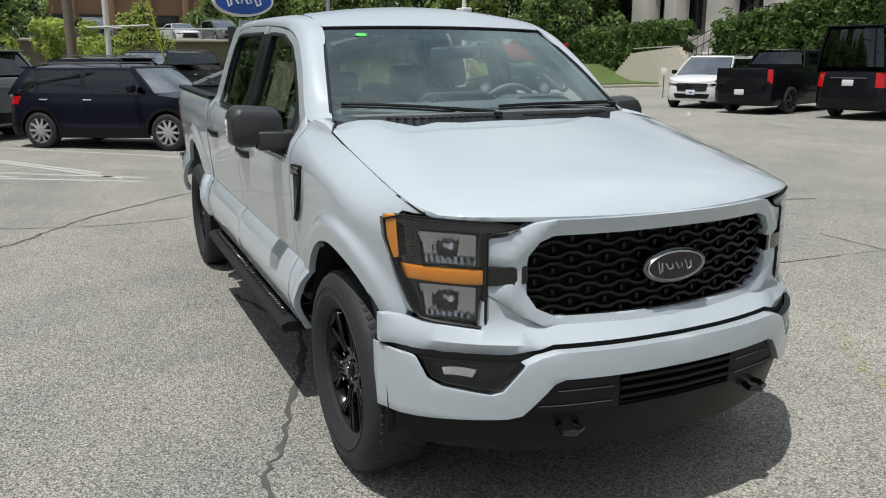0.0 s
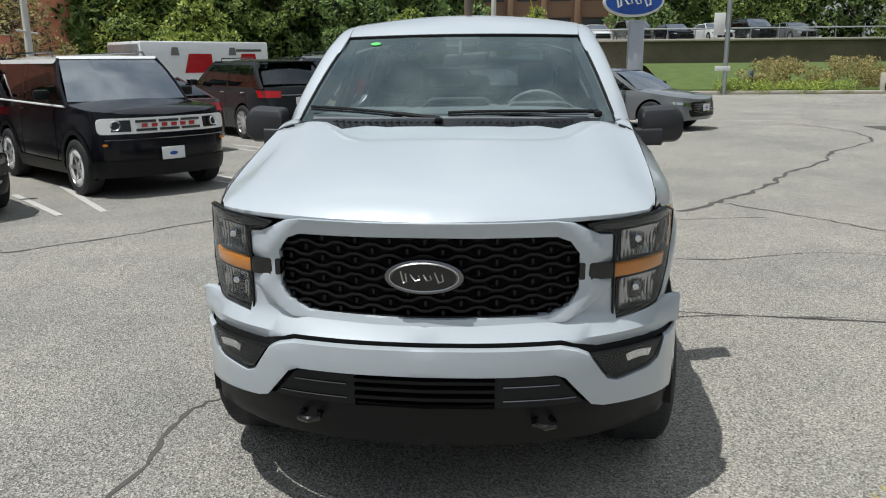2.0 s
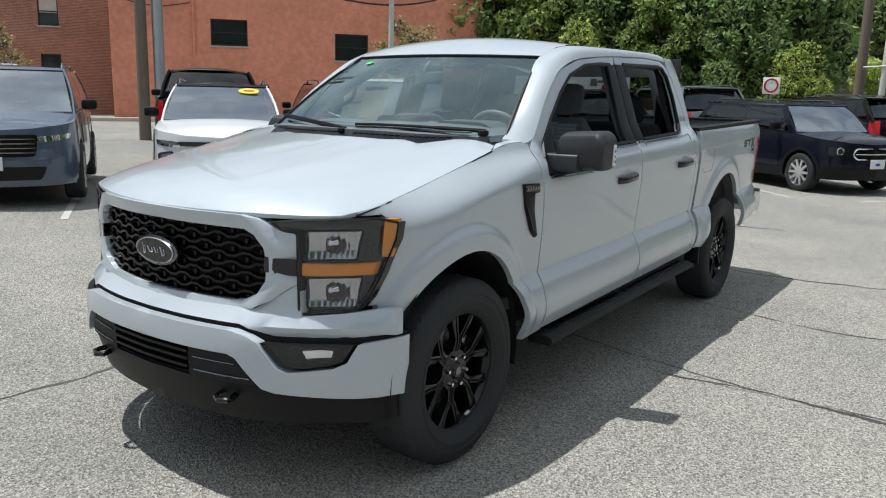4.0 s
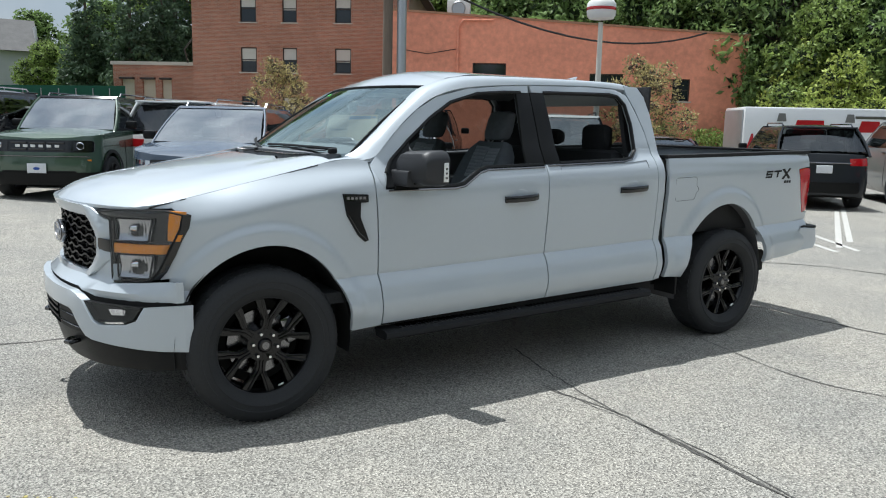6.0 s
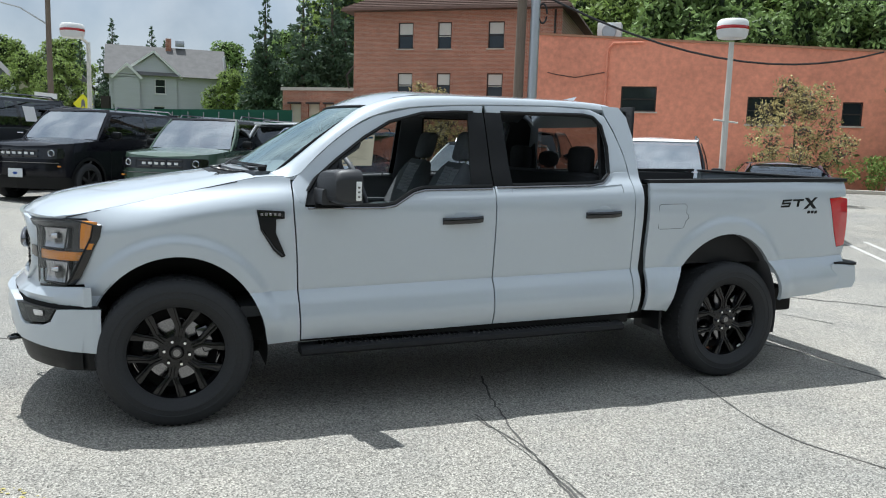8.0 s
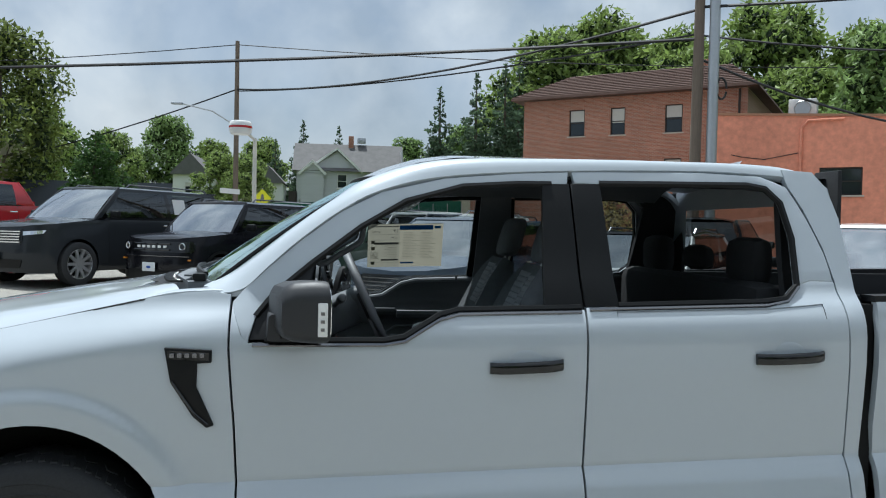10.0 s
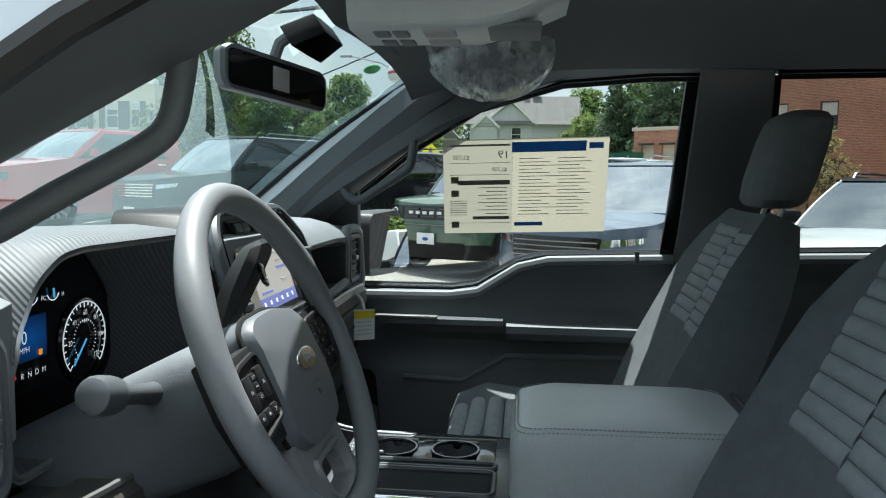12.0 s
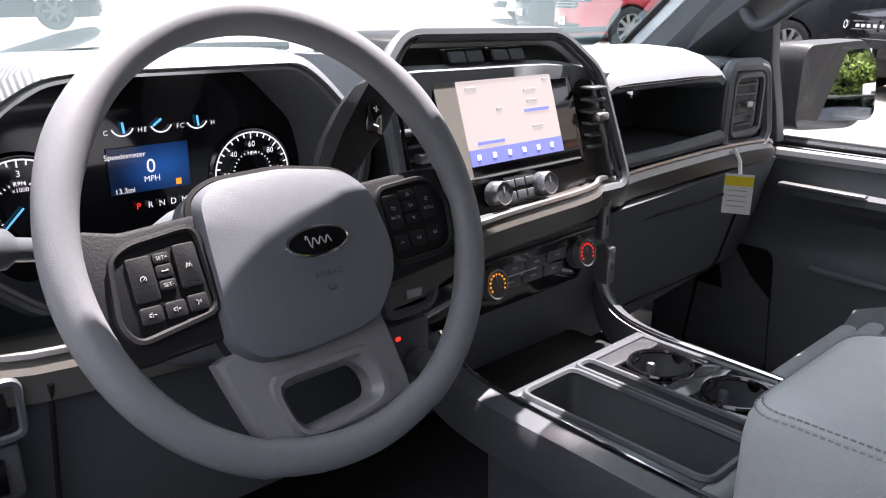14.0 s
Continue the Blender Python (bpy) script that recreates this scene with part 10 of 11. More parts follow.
orange = thing("painted_building", "flat-roofed building with orange painted stucco walls", "building", LOTM)
oh = [(1.05, 2.72, 3.45, 4.65), (6.85, 8.50, 2.95, 4.22), (10.9, 11.75, 2.95, 4.02)]
facade(-3.3, 14.4, 35.8, 0.35, 0, 6.05, oh, STUCCO, orange)
part("parapet", sheet([(-3.3, 6.05), (14.4, 6.05), (14.4, 6.10), (-3.3, 7.15)], lambda t, z: Vector((t, 35.8, z)), 3, (0, 0.35, 0)), STUCCO, orange)
part("coping", tube([(-3.35, 35.95, 7.19), (14.45, 35.95, 6.14)], 0.1, flat=(0.42, 0.10)), mat("terracotta_coping", (0.38, 0.20, 0.12), rough=0.8, vary=0.2, scale=4), orange)
wall_box(-3.3, -2.95, 36.15, 52, 0, 6.9, STUCCO, orange)
wall_box(14.05, 14.4, 36.15, 48, 0, 6.0, STUCCO, orange)
wall_box(-2.9, 14.0, 36.4, 48, 5.6, 5.8, DARK, orange, "flat_roof")
# black sheet here too, in place of unlit rooms
wall_box(-2.9, 14.0, 36.9, 37.0, 0, 5.6, DARK, orange, "black_backing")
for a, b, z0, z1 in oh:
    window(a, b, z0, z1, 35.8, orange, FRAME_D, 0, 1, 0.18)
part("conduit", tube([(0.3, 35.72, 3.0), (0.3, 35.72, 6.4), (0.55, 35.72, 6.7), (2.0, 35.75, 6.72)], 0.06, 8), STUCCO, orange)
part("cable_run", tube([(-2.6, 35.74, 5.3), (-2.2, 35.74, 5.2), (-1.2, 35.74, 5.05), (0.2, 35.74, 5.3)], 0.02, 5), WIRE, orange)
ac = thing("roof_unit", "white air-conditioning unit on the flat roof", "air conditioner", LOTM)
part("case", box((0.25, 36.9, 7.35), (1.15, 0.9, 0.85), 0.03), FRAME_W, ac)
part("fan_grille", lathe([(0.0, 0.0), (0.30, 0.0), (0.33, 0.03), (0.36, 0.0)], 24, m=Matrix.Translation((0.25, 36.43, 7.35)) @ Matrix.Rotation(radians(90), 4, "X")), GALV, ac)
part("stand", box((0.25, 36.9, 6.4), (1.0, 0.7, 1.1), 0.02), GALV, ac)

# grey house on the rise
house = thing("grey_house", "grey clapboard house with gables and grey roof", "house")
Y0 = 70.0
facade(-2.6, 3.0, Y0, 0.3, 0, 6.9, [(-1.35, -0.55, 5.0, 6.4), (1.15, 2.05, 5.3, 6.6), (-2.3, -1.3, 3.0, 4.2), (1.0, 2.0, 3.2, 4.2)], SIDING, house)
for a, b, z0, z1 in ((-1.35, -0.55, 5.0, 6.4), (1.15, 2.05, 5.3, 6.6), (1.0, 2.0, 3.2, 4.2)):
    window(a, b, z0, z1, Y0, house, FRAME_W, 0.0)
part("gable_wall", prism([(-1.6, 6.9), (3.2, 6.9), (1.1, 8.75)], lambda x, z: Vector((x, Y0 + 0.02, z)), (0, 0.3, 0)), SIDING, house)
part("gable_wall", prism([(-2.2, 6.6), (-0.1, 6.6), (-1.1, 7.55)], lambda x, z: Vector((x, Y0 - 0.35, z)), (0, 0.3, 0)), SIDING, house)
part("bay", box((-1.15, Y0 - 0.2, 4.8), (2.1, 0.3, 3.7)), SIDING, house)
for pts in ([(-1.9, 6.75), (1.1, 8.95), (3.5, 6.75)], [(-2.4, 6.5), (-1.1, 7.72), (0.1, 6.5)]):
    part("barge_board", tube([(x, Y0 - (0.15 if pts[1][0] > 0 else 0.5), z) for x, z in pts], 0.1, flat=(0.25, 0.22)), FRAME_W, house)
part("wing", box((5.05, Y0 + 2.2, 3.45), (4.2, 4.0, 6.9)), SIDING, house)
part("roof", loft([[Vector((x, Y0 + d, z)) for d, z in ((-0.4, 6.85), (3.2, 9.7), (3.4, 9.7), (7.5, 6.85))] for x in (-3.0, 7.4)]), GREY_SHINGLE, house)
part("gable_roof", loft([[Vector((x, Y0 + d, z)) for x, z in ((-2.0, 6.75), (1.1, 8.95), (3.6, 6.75), (1.1, 8.7))] for d in (-0.2, 3.0)]), GREY_SHINGLE, house)
part("roof_end", box((7.2, Y0 + 1.8, 8.0), (0.1, 3.0, 2.0)), SIDING, house)
part("chimney", box((2.4, Y0 + 3.0, 9.9), (0.5, 0.5, 1.2), 0.02), BRICK, house)
part("roof_fan", box((3.4, Y0 + 3.0, 10.1), (0.8, 0.6, 0.5), 0.03), GALV, house)
part("porch", box((-2.9, Y0 + 0.6, 3.6), (0.8, 1.2, 2.6)), FRAME_D, house)
bank = tagged(part("bank", loft([[Vector((x, y, z)) for x in (-60, -20, 20, 60, 90)] for y, z in ((46, -0.05), (52, 0.9), (64, 2.6), (140, 5.5))], closed=False), GRASS), "grassy rise behind the far road", "grass", kind="structure")
fence = thing("fence", "green cloth fence along the rise", "fence")
for k in range(14):
    x = -2.5 + 0.9 * k
    part("post", cyl((x, 45, 0), (x, 45, 2.9 + 0.03 * k), 0.03, seg=8), GALV, fence)
part("cloth", sheet([(-2.5, 0.4), (9.2, 0.4), (9.2, 3.45), (-2.5, 3.05)], lambda x, z: Vector((x, 45.03 + 0.05 * math.sin(x * 3), z)), 0.6, (0, 0.01, 0)), FENCE_GREEN, fence)
single("retaining_wall", box((6.0, 43.5, 1.2), (16, 0.4, 2.4), 0.03), mat("brown_wall", (0.10, 0.065, 0.05), rough=0.9, vary=0.2), "dark brown low wall at the back of the lot", "wall")

# houses along the road
def road_house(x0, x1, y, zt, material, label, wins, flatroof=True):
    h = thing("house", label, "house")
    holes = [(a, b, z0, z1) for a, b, z0, z1 in wins]
    facade(x0, x1, y, 0.3, 0, zt, holes, material, h)
    part("wall", box(((x0 + x1) / 2, y + 5.2, zt / 2), (x1 - x0, 9.6, zt)), material, h)
    for a, b, z0, z1 in wins:
        window(a, b, z0, z1, y, h, FRAME_W, 0.3)
        for s in (a - 0.22, b + 0.22):
            part("shutter", box((s, y - 0.03, (z0 + z1) / 2), (0.36, 0.06, z1 - z0 + 0.1), 0.01), FRAME_D, h)
    part("cornice", box(((x0 + x1) / 2, y - 0.1, zt + 0.1), (x1 - x0 + 0.4, 0.6, 0.3), 0.04), FRAME_W, h)
    if not flatroof:
        part("roof", loft([[Vector((x, y + d, z)) for d, z in ((-0.5, zt + 0.2), (5, zt + 2.6), (10.5, zt + 0.2))] for x in (x0 - 0.3, x1 + 0.3)]), GREY_SHINGLE, h)
    part("porch_roof", box(((x0 + x1) / 2, y - 0.9, 3.9), (x1 - x0, 1.8, 0.25), 0.05), FRAME_D, h)
    return h


road_house(-28.8, -20.2, 45, 7.3, CREAM, "cream two-storey house with dark shutters", [(-27.6, -26.8, 4.6, 6.2), (-25.4, -24.6, 4.6, 6.2), (-23.4, -22.6, 4.6, 6.2), (-21.8, -21.2, 4.6, 6.2)])
road_house(-35.5, -29.4, 46, 7.0, YELLOW_HOUSE, "pale yellow house with a pitched roof", [(-34.6, -33.8, 4.4, 5.8), (-32.4, -31.6, 4.4, 5.8), (-30.7, -30.1, 4.4, 5.8)], False)
road_house(-50, -37, 47, 6.4, SIDING, "grey house farther down the road", [(-48, -47, 4, 5.4), (-44, -43, 4, 5.4), (-40, -39, 4, 5.4)], False)
dark_shop = thing("shop", "dark low building beside the conifer", "building")
facade(-20.0, -9.5, 50, 0.3, 0, 4.3, [(-16.2, -15.4, 2.6, 3.6), (-14.3, -13.5, 2.6, 3.6)], mat("slate_siding", (0.06, 0.07, 0.085), rough=0.8, vary=0.15), dark_shop)
window(-16.2, -15.4, 2.6, 3.6, 50, dark_shop, FRAME_W, 0.4)
window(-14.3, -13.5, 2.6, 3.6, 50, dark_shop, FRAME_W, 0.4)
for k, (x, y) in enumerate(((-12.5, 75), (-9.0, 80), (-6.5, 86))):
    h = thing("house", "white gabled house behind the trees", "house")
    part("wall", box((x, y, 3.4), (3.2, 6, 6.0)), FRAME_W if k % 2 == 0 else CREAM, h)
    part("roof", loft([[Vector((x + d, yy, z)) for d, z in ((-1.9, 6.3), (0, 8.3), (1.9, 6.3))] for yy in (y - 3.3, y + 3.3)]), GREY_SHINGLE, h)
    window(x - 0.5, x + 0.5, 4.2, 5.6, y - 3.05, h, FRAME_W, 0.3, 1, 0.02)
flag = thing("feather_flag", "orange feather flag at the roadside", "flag")
part("cloth", prism([(-19.0, 2.6), (-18.2, 2.6), (-18.1, 4.1), (-18.9, 4.2)], lambda x, z: Vector((x, 43.5, z)), (0, 0.01, 0)), mat("orange_cloth", (0.85, 0.10, 0.01), rough=0.7, vary=0.1), flag)
part("pole", cyl((-18.6, 43.52, 0), (-18.6, 43.52, 4.2), 0.02, seg=6), GALV, flag)

# poles, lamps, wires
up = thing("utility_pole", "weathered wooden utility pole with cable coil", "utility pole")
part("pole", tube([(11.85, 17.75, 0), (11.88, 17.72, 6), (11.9, 17.7, 12.5)], [0.17, 0.15, 0.12], 12), WOODPOLE, up)
part("cable_coil", tube([(12.42 + 0.15 * math.cos(k * 0.5), 17.35, 5.75 + 0.30 * math.sin(k * 0.5)) for k in range(13)], 0.03, 6), WIRE, up)
sp2 = thing("steel_pole", "galvanised steel pole beside the wooden one", "pole")
part("pole", tube([(12.22, 17.45, 0), (12.22, 17.45, 13)], [0.16, 0.14], 14), GALV, sp2)
for nm, x, y, zt, hd in (("lamp", 13.56, 9.9, 4.15, (0, 0)), ("lamp", -1.0, 22.4, 4.45, (-0.42, -0.3))):
    lp_ = thing("lamp_post", "cream lamp post with a white drum head", "lamp post")
    part("post", tube([(x, y, 0), (x, y, zt)], [0.085, 0.06], 12), POLE_WHITE, lp_)
    hx, hy = x + hd[0], y + hd[1]
    if hd[0]:
        part("arm", tube([(x, y, zt - 0.05), (hx, hy, zt + 0.3)], 0.05, 8), POLE_WHITE, lp_)
    head = part("head", lathe([(0.0, 0.52), (0.30, 0.50), (0.345, 0.45), (0.36, 0.30), (0.345, 0.15), (0.30, 0.08), (0.0, 0.05)], 32, m=Matrix.Translation((hx, hy, zt))), FRAME_W, lp_)
    part("red_band", lathe([(0.361, 0.27), (0.3645, 0.29), (0.3645, 0.33), (0.360, 0.345)], 32, m=Matrix.Translation((hx, hy, zt))), P_RED, head)
    if not hd[0]:
        part("cross_arm", tube([(x - 0.35, y, 2.35), (x + 0.35, y, 2.30)], 0.025, 6), POLE_WHITE, lp_)
uL = thing("utility_pole", "tall thin utility pole by the road", "utility pole")
part("pole", tube([(-4.0, 40, 0), (-4.0, 40, 11.6)], [0.16, 0.11], 10), WOODPOLE, uL)
part("lamp_arm", tube([(-4.0, 40, 7.0), (-5.2, 39.5, 7.7), (-6.6, 39, 7.95)], 0.04, 6), GALV, uL)
part("lamp_head", box((-6.9, 38.9, 7.95), (0.6, 0.2, 0.12), 0.04), GALV, uL)
ps = thing("pedestrian_sign", "yellow diamond crossing sign with arrow plate", "road sign")
yl = mat("sign_yellow", (0.75, 0.72, 0.02), rough=0.5, vary=0.04)
part("post", cyl((-2.35, 38, 0), (-2.35, 38, 3.6), 0.04, seg=8), GALV, ps)
part("plate", prism([(-2.35, 2.55), (-1.88, 3.05), (-2.35, 3.55), (-2.82, 3.05)], lambda x, z: Vector((x, 37.94, z)), (0, 0.02, 0)), yl, ps)
part("symbol", prism([(-2.45, 2.85), (-2.35, 2.95), (-2.25, 2.85), (-2.28, 3.2), (-2.35, 3.3), (-2.42, 3.2)], lambda x, z: Vector((x, 37.93, z)), (0, 0.005, 0)), INK, ps)
part("arrow_plate", prism([(-2.7, 2.1), (-2.0, 2.1), (-2.0, 2.42), (-2.7, 2.42)], lambda x, z: Vector((x, 37.94, z)), (0, 0.02, 0)), yl, ps)
part("street_plate", prism([(-4.5, 3.28), (-3.5, 3.22), (-3.5, 3.48), (-4.5, 3.54)], lambda x, z: Vector((x, 37.9, z)), (0, 0.02, 0)), FRAME_W, ps)


def wire(a, b, sag, r=0.022, n=14):
    a, b = Vector(a), Vector(b)
    c = thing("overhead_wire", "black overhead cable between poles", "cable", group="overhead wires")
    part("cable", tube([a.lerp(b, t) - Vector((0, 0, sag * 4 * t * (1 - t))) for t in np.linspace(0, 1, n)], r, 5), WIRE, c)


for a, b, sag, r in (((-4, 40, 9.0), (11.9, 17.7, 8.05), 0.7, 0.045), ((-4, 40, 8.9), (11.9, 17.7, 7.35), 0.4, 0.03), ((-60, 38, 8.6), (11.9, 17.7, 7.2), 1.2, 0.05),
                     ((-4, 40, 9.0), (-30, 60, 5.0), 0.6, 0.04), ((11.9, 17.7, 8.1), (40, -4, 9.2), 1.0, 0.045), ((11.9, 17.7, 7.3), (34, 6, 8.0), 1.4, 0.03), ((12.0, 17.7, 6.6), (30.5, 20.5, 6.1), 1.3, 0.04),
                     ((-60, 33, 14.2), (40, 20, 15.2), 0.9, 0.032), ((-60, 32, 13.4), (40, 19, 14.2), 0.9, 0.032), ((-60, 34, 15.6), (40, 24, 17.0), 0.8, 0.032), ((-60, 34, 12.2), (40, 24, 12.8), 0.8, 0.032),
                     ((-4, 40, 11.4), (60, 36, 13.5), 1.2, 0.026), ((-4, 40, 11.4), (-60, 60, 12.5), 1.0, 0.026), ((13, 17.5, 11.5), (45, 30, 14), 0.8, 0.032), ((12, 17.5, 10.6), (48, 22, 10.5), 0.8, 0.032)):
    wire(a, b, sag, r)

# trailer
tr = thing("cargo_trailer", "white enclosed cargo trailer with red panels", "trailer", LOTM)
part("body", box((12.60, 22.8, 1.38), (4.7, 2.2, 1.92), 0.06), P_WHITE, tr)
part("front_panel", box((10.23, 22.8, 1.38), (0.04, 2.0, 1.75), 0.02), GALV, tr)
for t0, t1, z0, z1 in ((11.70, 12.75, 1.35, 1.95), (13.75, 14.45, 1.6, 1.95), (10.35, 10.60, 1.0, 1.5)):
    part("red_panel", prism([(t0, z0), (t1, z0), (t1 - 0.05, z1), (t0 + 0.30 * (z1 - z0), z1)], lambda t, z: Vector((t, 21.685, z)), (0, 0.01, 0)), P_RED, tr)
for t0 in (11.25, 13.35):
    part("print_bar", prism([(t0, 1.9), (t0 + 0.3, 1.9), (t0 + 0.25, 2.15), (t0 + 0.05, 2.15)], lambda t, z: Vector((t, 21.685, z)), (0, 0.01, 0)), INK, tr)
part("print_bar", prism([(13.65, 2.02), (14.65, 2.02), (14.65, 2.10), (13.65, 2.10)], lambda t, z: Vector((t, 21.685, z)), (0, 0.01, 0)), INK_SOFT, tr)
for t0 in (12.55, 13.45):
    part("wheel", cyl((t0, 21.55, 0.36), (t0, 21.8, 0.36), 0.36, seg=24), RUBBER, tr)
    part("wheel", cyl((t0, 23.8, 0.36), (t0, 24.05, 0.36), 0.36, seg=24), RUBBER, tr)

# behind the pickup: wall, office, sign, poles
rw_ = thing("retaining_wall", "stained retaining wall with cars parked on top", "wall")
part("wall", box((56, -10, 1.4), (0.6, 46, 2.9), 0.03), DARKCONC, rw_)
part("coping", box((55.8, -10, 2.92), (0.7, 46, 0.16), 0.03), CONC, rw_)
part("upper_lot", box((72, -10, 2.7), (31.4, 60, 0.2)), ASPHALT, rw_)
for k in range(24):
    part("rail_post", cyl((55.9, 12 - 1.9 * k, 3.0), (55.9, 12 - 1.9 * k, 3.95), 0.04, seg=6), GALV, rw_)
part("rail", tube([(55.85, 12, 3.7), (55.85, -32, 3.7)], 0.05, 6), GALV, rw_)
cols = [P_GREY, P_WHITE, P_BLUE, P_SILVER, P_BLACK, P_WHITE, P_SILVER, P_NAVY, P_WHITE, P_GREY, P_SILVER]
for k, p in enumerate(cols):
    make_car("sedan" if k % 3 else "suv", "parked car behind the rail of the upper lot", "car", (57.5, 8.0 - 2.9 * k, 2.8), 190, **{**(SEDAN if k % 3 else CROSS), "paint": p, "plate": False}, group="cars on the upper lot")
off = thing("office_building", "brown multi-storey office with deep window bands", "building")
part("wall", box((92, -2, 7.2), (10, 58, 9.0)), BRONZE_WALL, off)
for k in range(14):
    y = 24 - 3.6 * k
    for z in (4.2, 7.6):
        w = part("window", box((86.97, y, z + 1.0), (0.1, 2.2, 1.5)), PANE, off)
        part("frame", box((86.93, y, z + 1.8), (0.12, 2.4, 0.15)), FRAME_D, w)
    part("pier", box((86.6, y - 1.8, 7.2), (0.9, 0.6, 9.0), 0.03), BRONZE_WALL, off)
part("cornice", box((86.6, -2, 11.8), (1.2, 58, 0.6), 0.05), BRONZE_WALL, off)
sg = thing("dealer_sign", "blue oval dealership sign on a grey pylon", "sign")
part("pylon", box((31.6, -5.15, 1.6), (0.5, 0.62, 3.2), 0.05), mat("grey_pylon", (0.42, 0.45, 0.50), rough=0.5, vary=0.1), sg)


def sign_oval(a, c):
    return [(-4.95 + a * math.cos(2 * math.pi * k / 48), 3.95 + c * math.sin(2 * math.pi * k / 48)) for k in range(48)]


so = part("oval", prism(sign_oval(1.22, 0.62), lambda y, z: Vector((31.2, y, z)), (0.35, 0, 0), bevel=0.04), FRAME_W, sg)
part("oval_field", prism(sign_oval(1.12, 0.53), lambda y, z: Vector((31.18, y, z)), (0.03, 0, 0)), BLUE_BADGE, so)
sw = bmesh.new()
for y0, w, h in ((-4.35, 0.22, 0.50), (-4.72, 0.34, 0.25), (-5.10, 0.28, 0.25), (-5.48, 0.30, 0.42)):
    tube([(31.15, y0 + w / 2, 3.95 + h / 2), (31.15, y0, 3.95 - h / 2), (31.15, y0 - w / 2, 3.95 - h / 3), (31.15, y0 - w / 3, 3.95 + h / 3)], 0.04, 5, sw)
part("sign_stroke", sw, FRAME_W, so)
p3 = thing("utility_pole", "wooden utility pole behind the parked cars", "utility pole")
part("pole", tube([(27.8, 1.55, 0), (27.8, 1.55, 11)], [0.17, 0.13], 10), WOODPOLE, p3)
p4 = thing("lamp_post", "white lamp post with a cross bar", "lamp post")
part("post", tube([(25.1, 0.55, 0), (25.15, 0.5, 9)], [0.09, 0.07], 10), POLE_WHITE, p4)
part("cross_bar", tube([(25.05, 1.1, 2.6), (25.05, -0.7, 2.7)], 0.03, 6), POLE_WHITE, p4)
rs2 = thing("road_sign", "white no-turn sign with a red ring on a post", "road sign")
part("post", cyl((30.05, 4.85, 0), (30.05, 4.85, 2.4), 0.035, seg=8), GALV, rs2)
part("plate", box((30.0, 4.85, 2.1), (0.03, 0.62, 0.62), 0.01), FRAME_W, rs2)
part("ring", lathe([(0.20, 0.0), (0.235, 0.01), (0.27, 0.0)], 24, m=frame_at((29.975, 4.85, 2.1), (-1, 0, 0))), P_RED, rs2)
part("guy_guard", tube([(26.2, -1.5, 0), (25.0, -0.5, 4.6)], 0.018, 6), yl, p3)
lp5 = thing("lamp_post", "white lamp post in a concrete base by the kerb", "lamp post")
part("post", tube([(36.2, -17.4, 0.5), (36.2, -17.4, 6.5)], [0.13, 0.10], 10), POLE_WHITE, lp5)
part("base", cyl((36.2, -17.4, 0), (36.2, -17.4, 0.95), 0.36, seg=20, bevel=0.03), CONC, lp5)
part("head", box((36.2, -17.4, 4.15), (0.9, 0.5, 0.2), 0.05), FRAME_W, lp5)
bp_ = thing("banner_pole", "grey pole with a hanging banner", "pole")
part("pole", tube([(36.0, -9.95, 0), (36.0, -9.95, 7)], 0.11, 10), GALV, bp_)
part("banner", box((36.0, -9.55, 3.2), (0.03, 0.5, 1.0), 0.005), FRAME_W, bp_)
part("exit_plate", box((35.9, -9.8, 1.2), (0.02, 0.7, 0.22), 0.004), FRAME_W, bp_)
single("fire_hydrant", lathe([(0.0, 0.72), (0.08, 0.70), (0.12, 0.62), (0.12, 0.5), (0.16, 0.48), (0.16, 0.42), (0.11, 0.40), (0.11, 0.06), (0.16, 0.05), (0.16, 0.0)], 16, m=Matrix.Translation((38.0, -11.7, 0.35))), mat("hydrant_blue", (0.06, 0.09, 0.16), rough=0.5, vary=0.1), "dark blue fire hydrant in the bed", "hydrant")
tagged(part("planting_bed", box((44.2, -20, 0.10), (16, 24, 0.30), 0.03), GRASS), "planting bed behind a concrete kerb", "flower bed", kind="structure")
tagged(part("kerb", box((36.1, -20, 0.08), (0.2, 24, 0.18), 0.03), CONC), "pale concrete kerb", "kerb", kind="structure")
tagged(part("bank_far", loft([[Vector((x, y, z)) for y in (-8, -20, -34, -60)] for x, z in ((40, 0.2), (47, 1.25), (56, 1.35), (58, 1.35))], closed=False), GRASS), "green bank with trucks on it", "grass", kind="structure")
tagged(part("kerb_far", box(tuple(lot(10, 33.5, 0.08)), (46, 0.2, 0.18), 0.03, m=None), CONC), "concrete edge below the painted wall", "kerb", kind="structure")
bpy.data.objects["kerb_far"].matrix_world = Matrix.Translation(lot(10, 33.5, 0.0)) @ Matrix.Rotation(HA, 4, "Z") @ Matrix.Translation(-lot(10, 33.5, 0.0))

# steps, pale stepped wall, hedges and office behind
def court(u, w, z):
    """A place by the entrance: u along the pale wall, w behind it."""
    return Vector((44.3 - 0.961 * u - 0.278 * w, -33.0 + 0.278 * u - 0.961 * w, z))


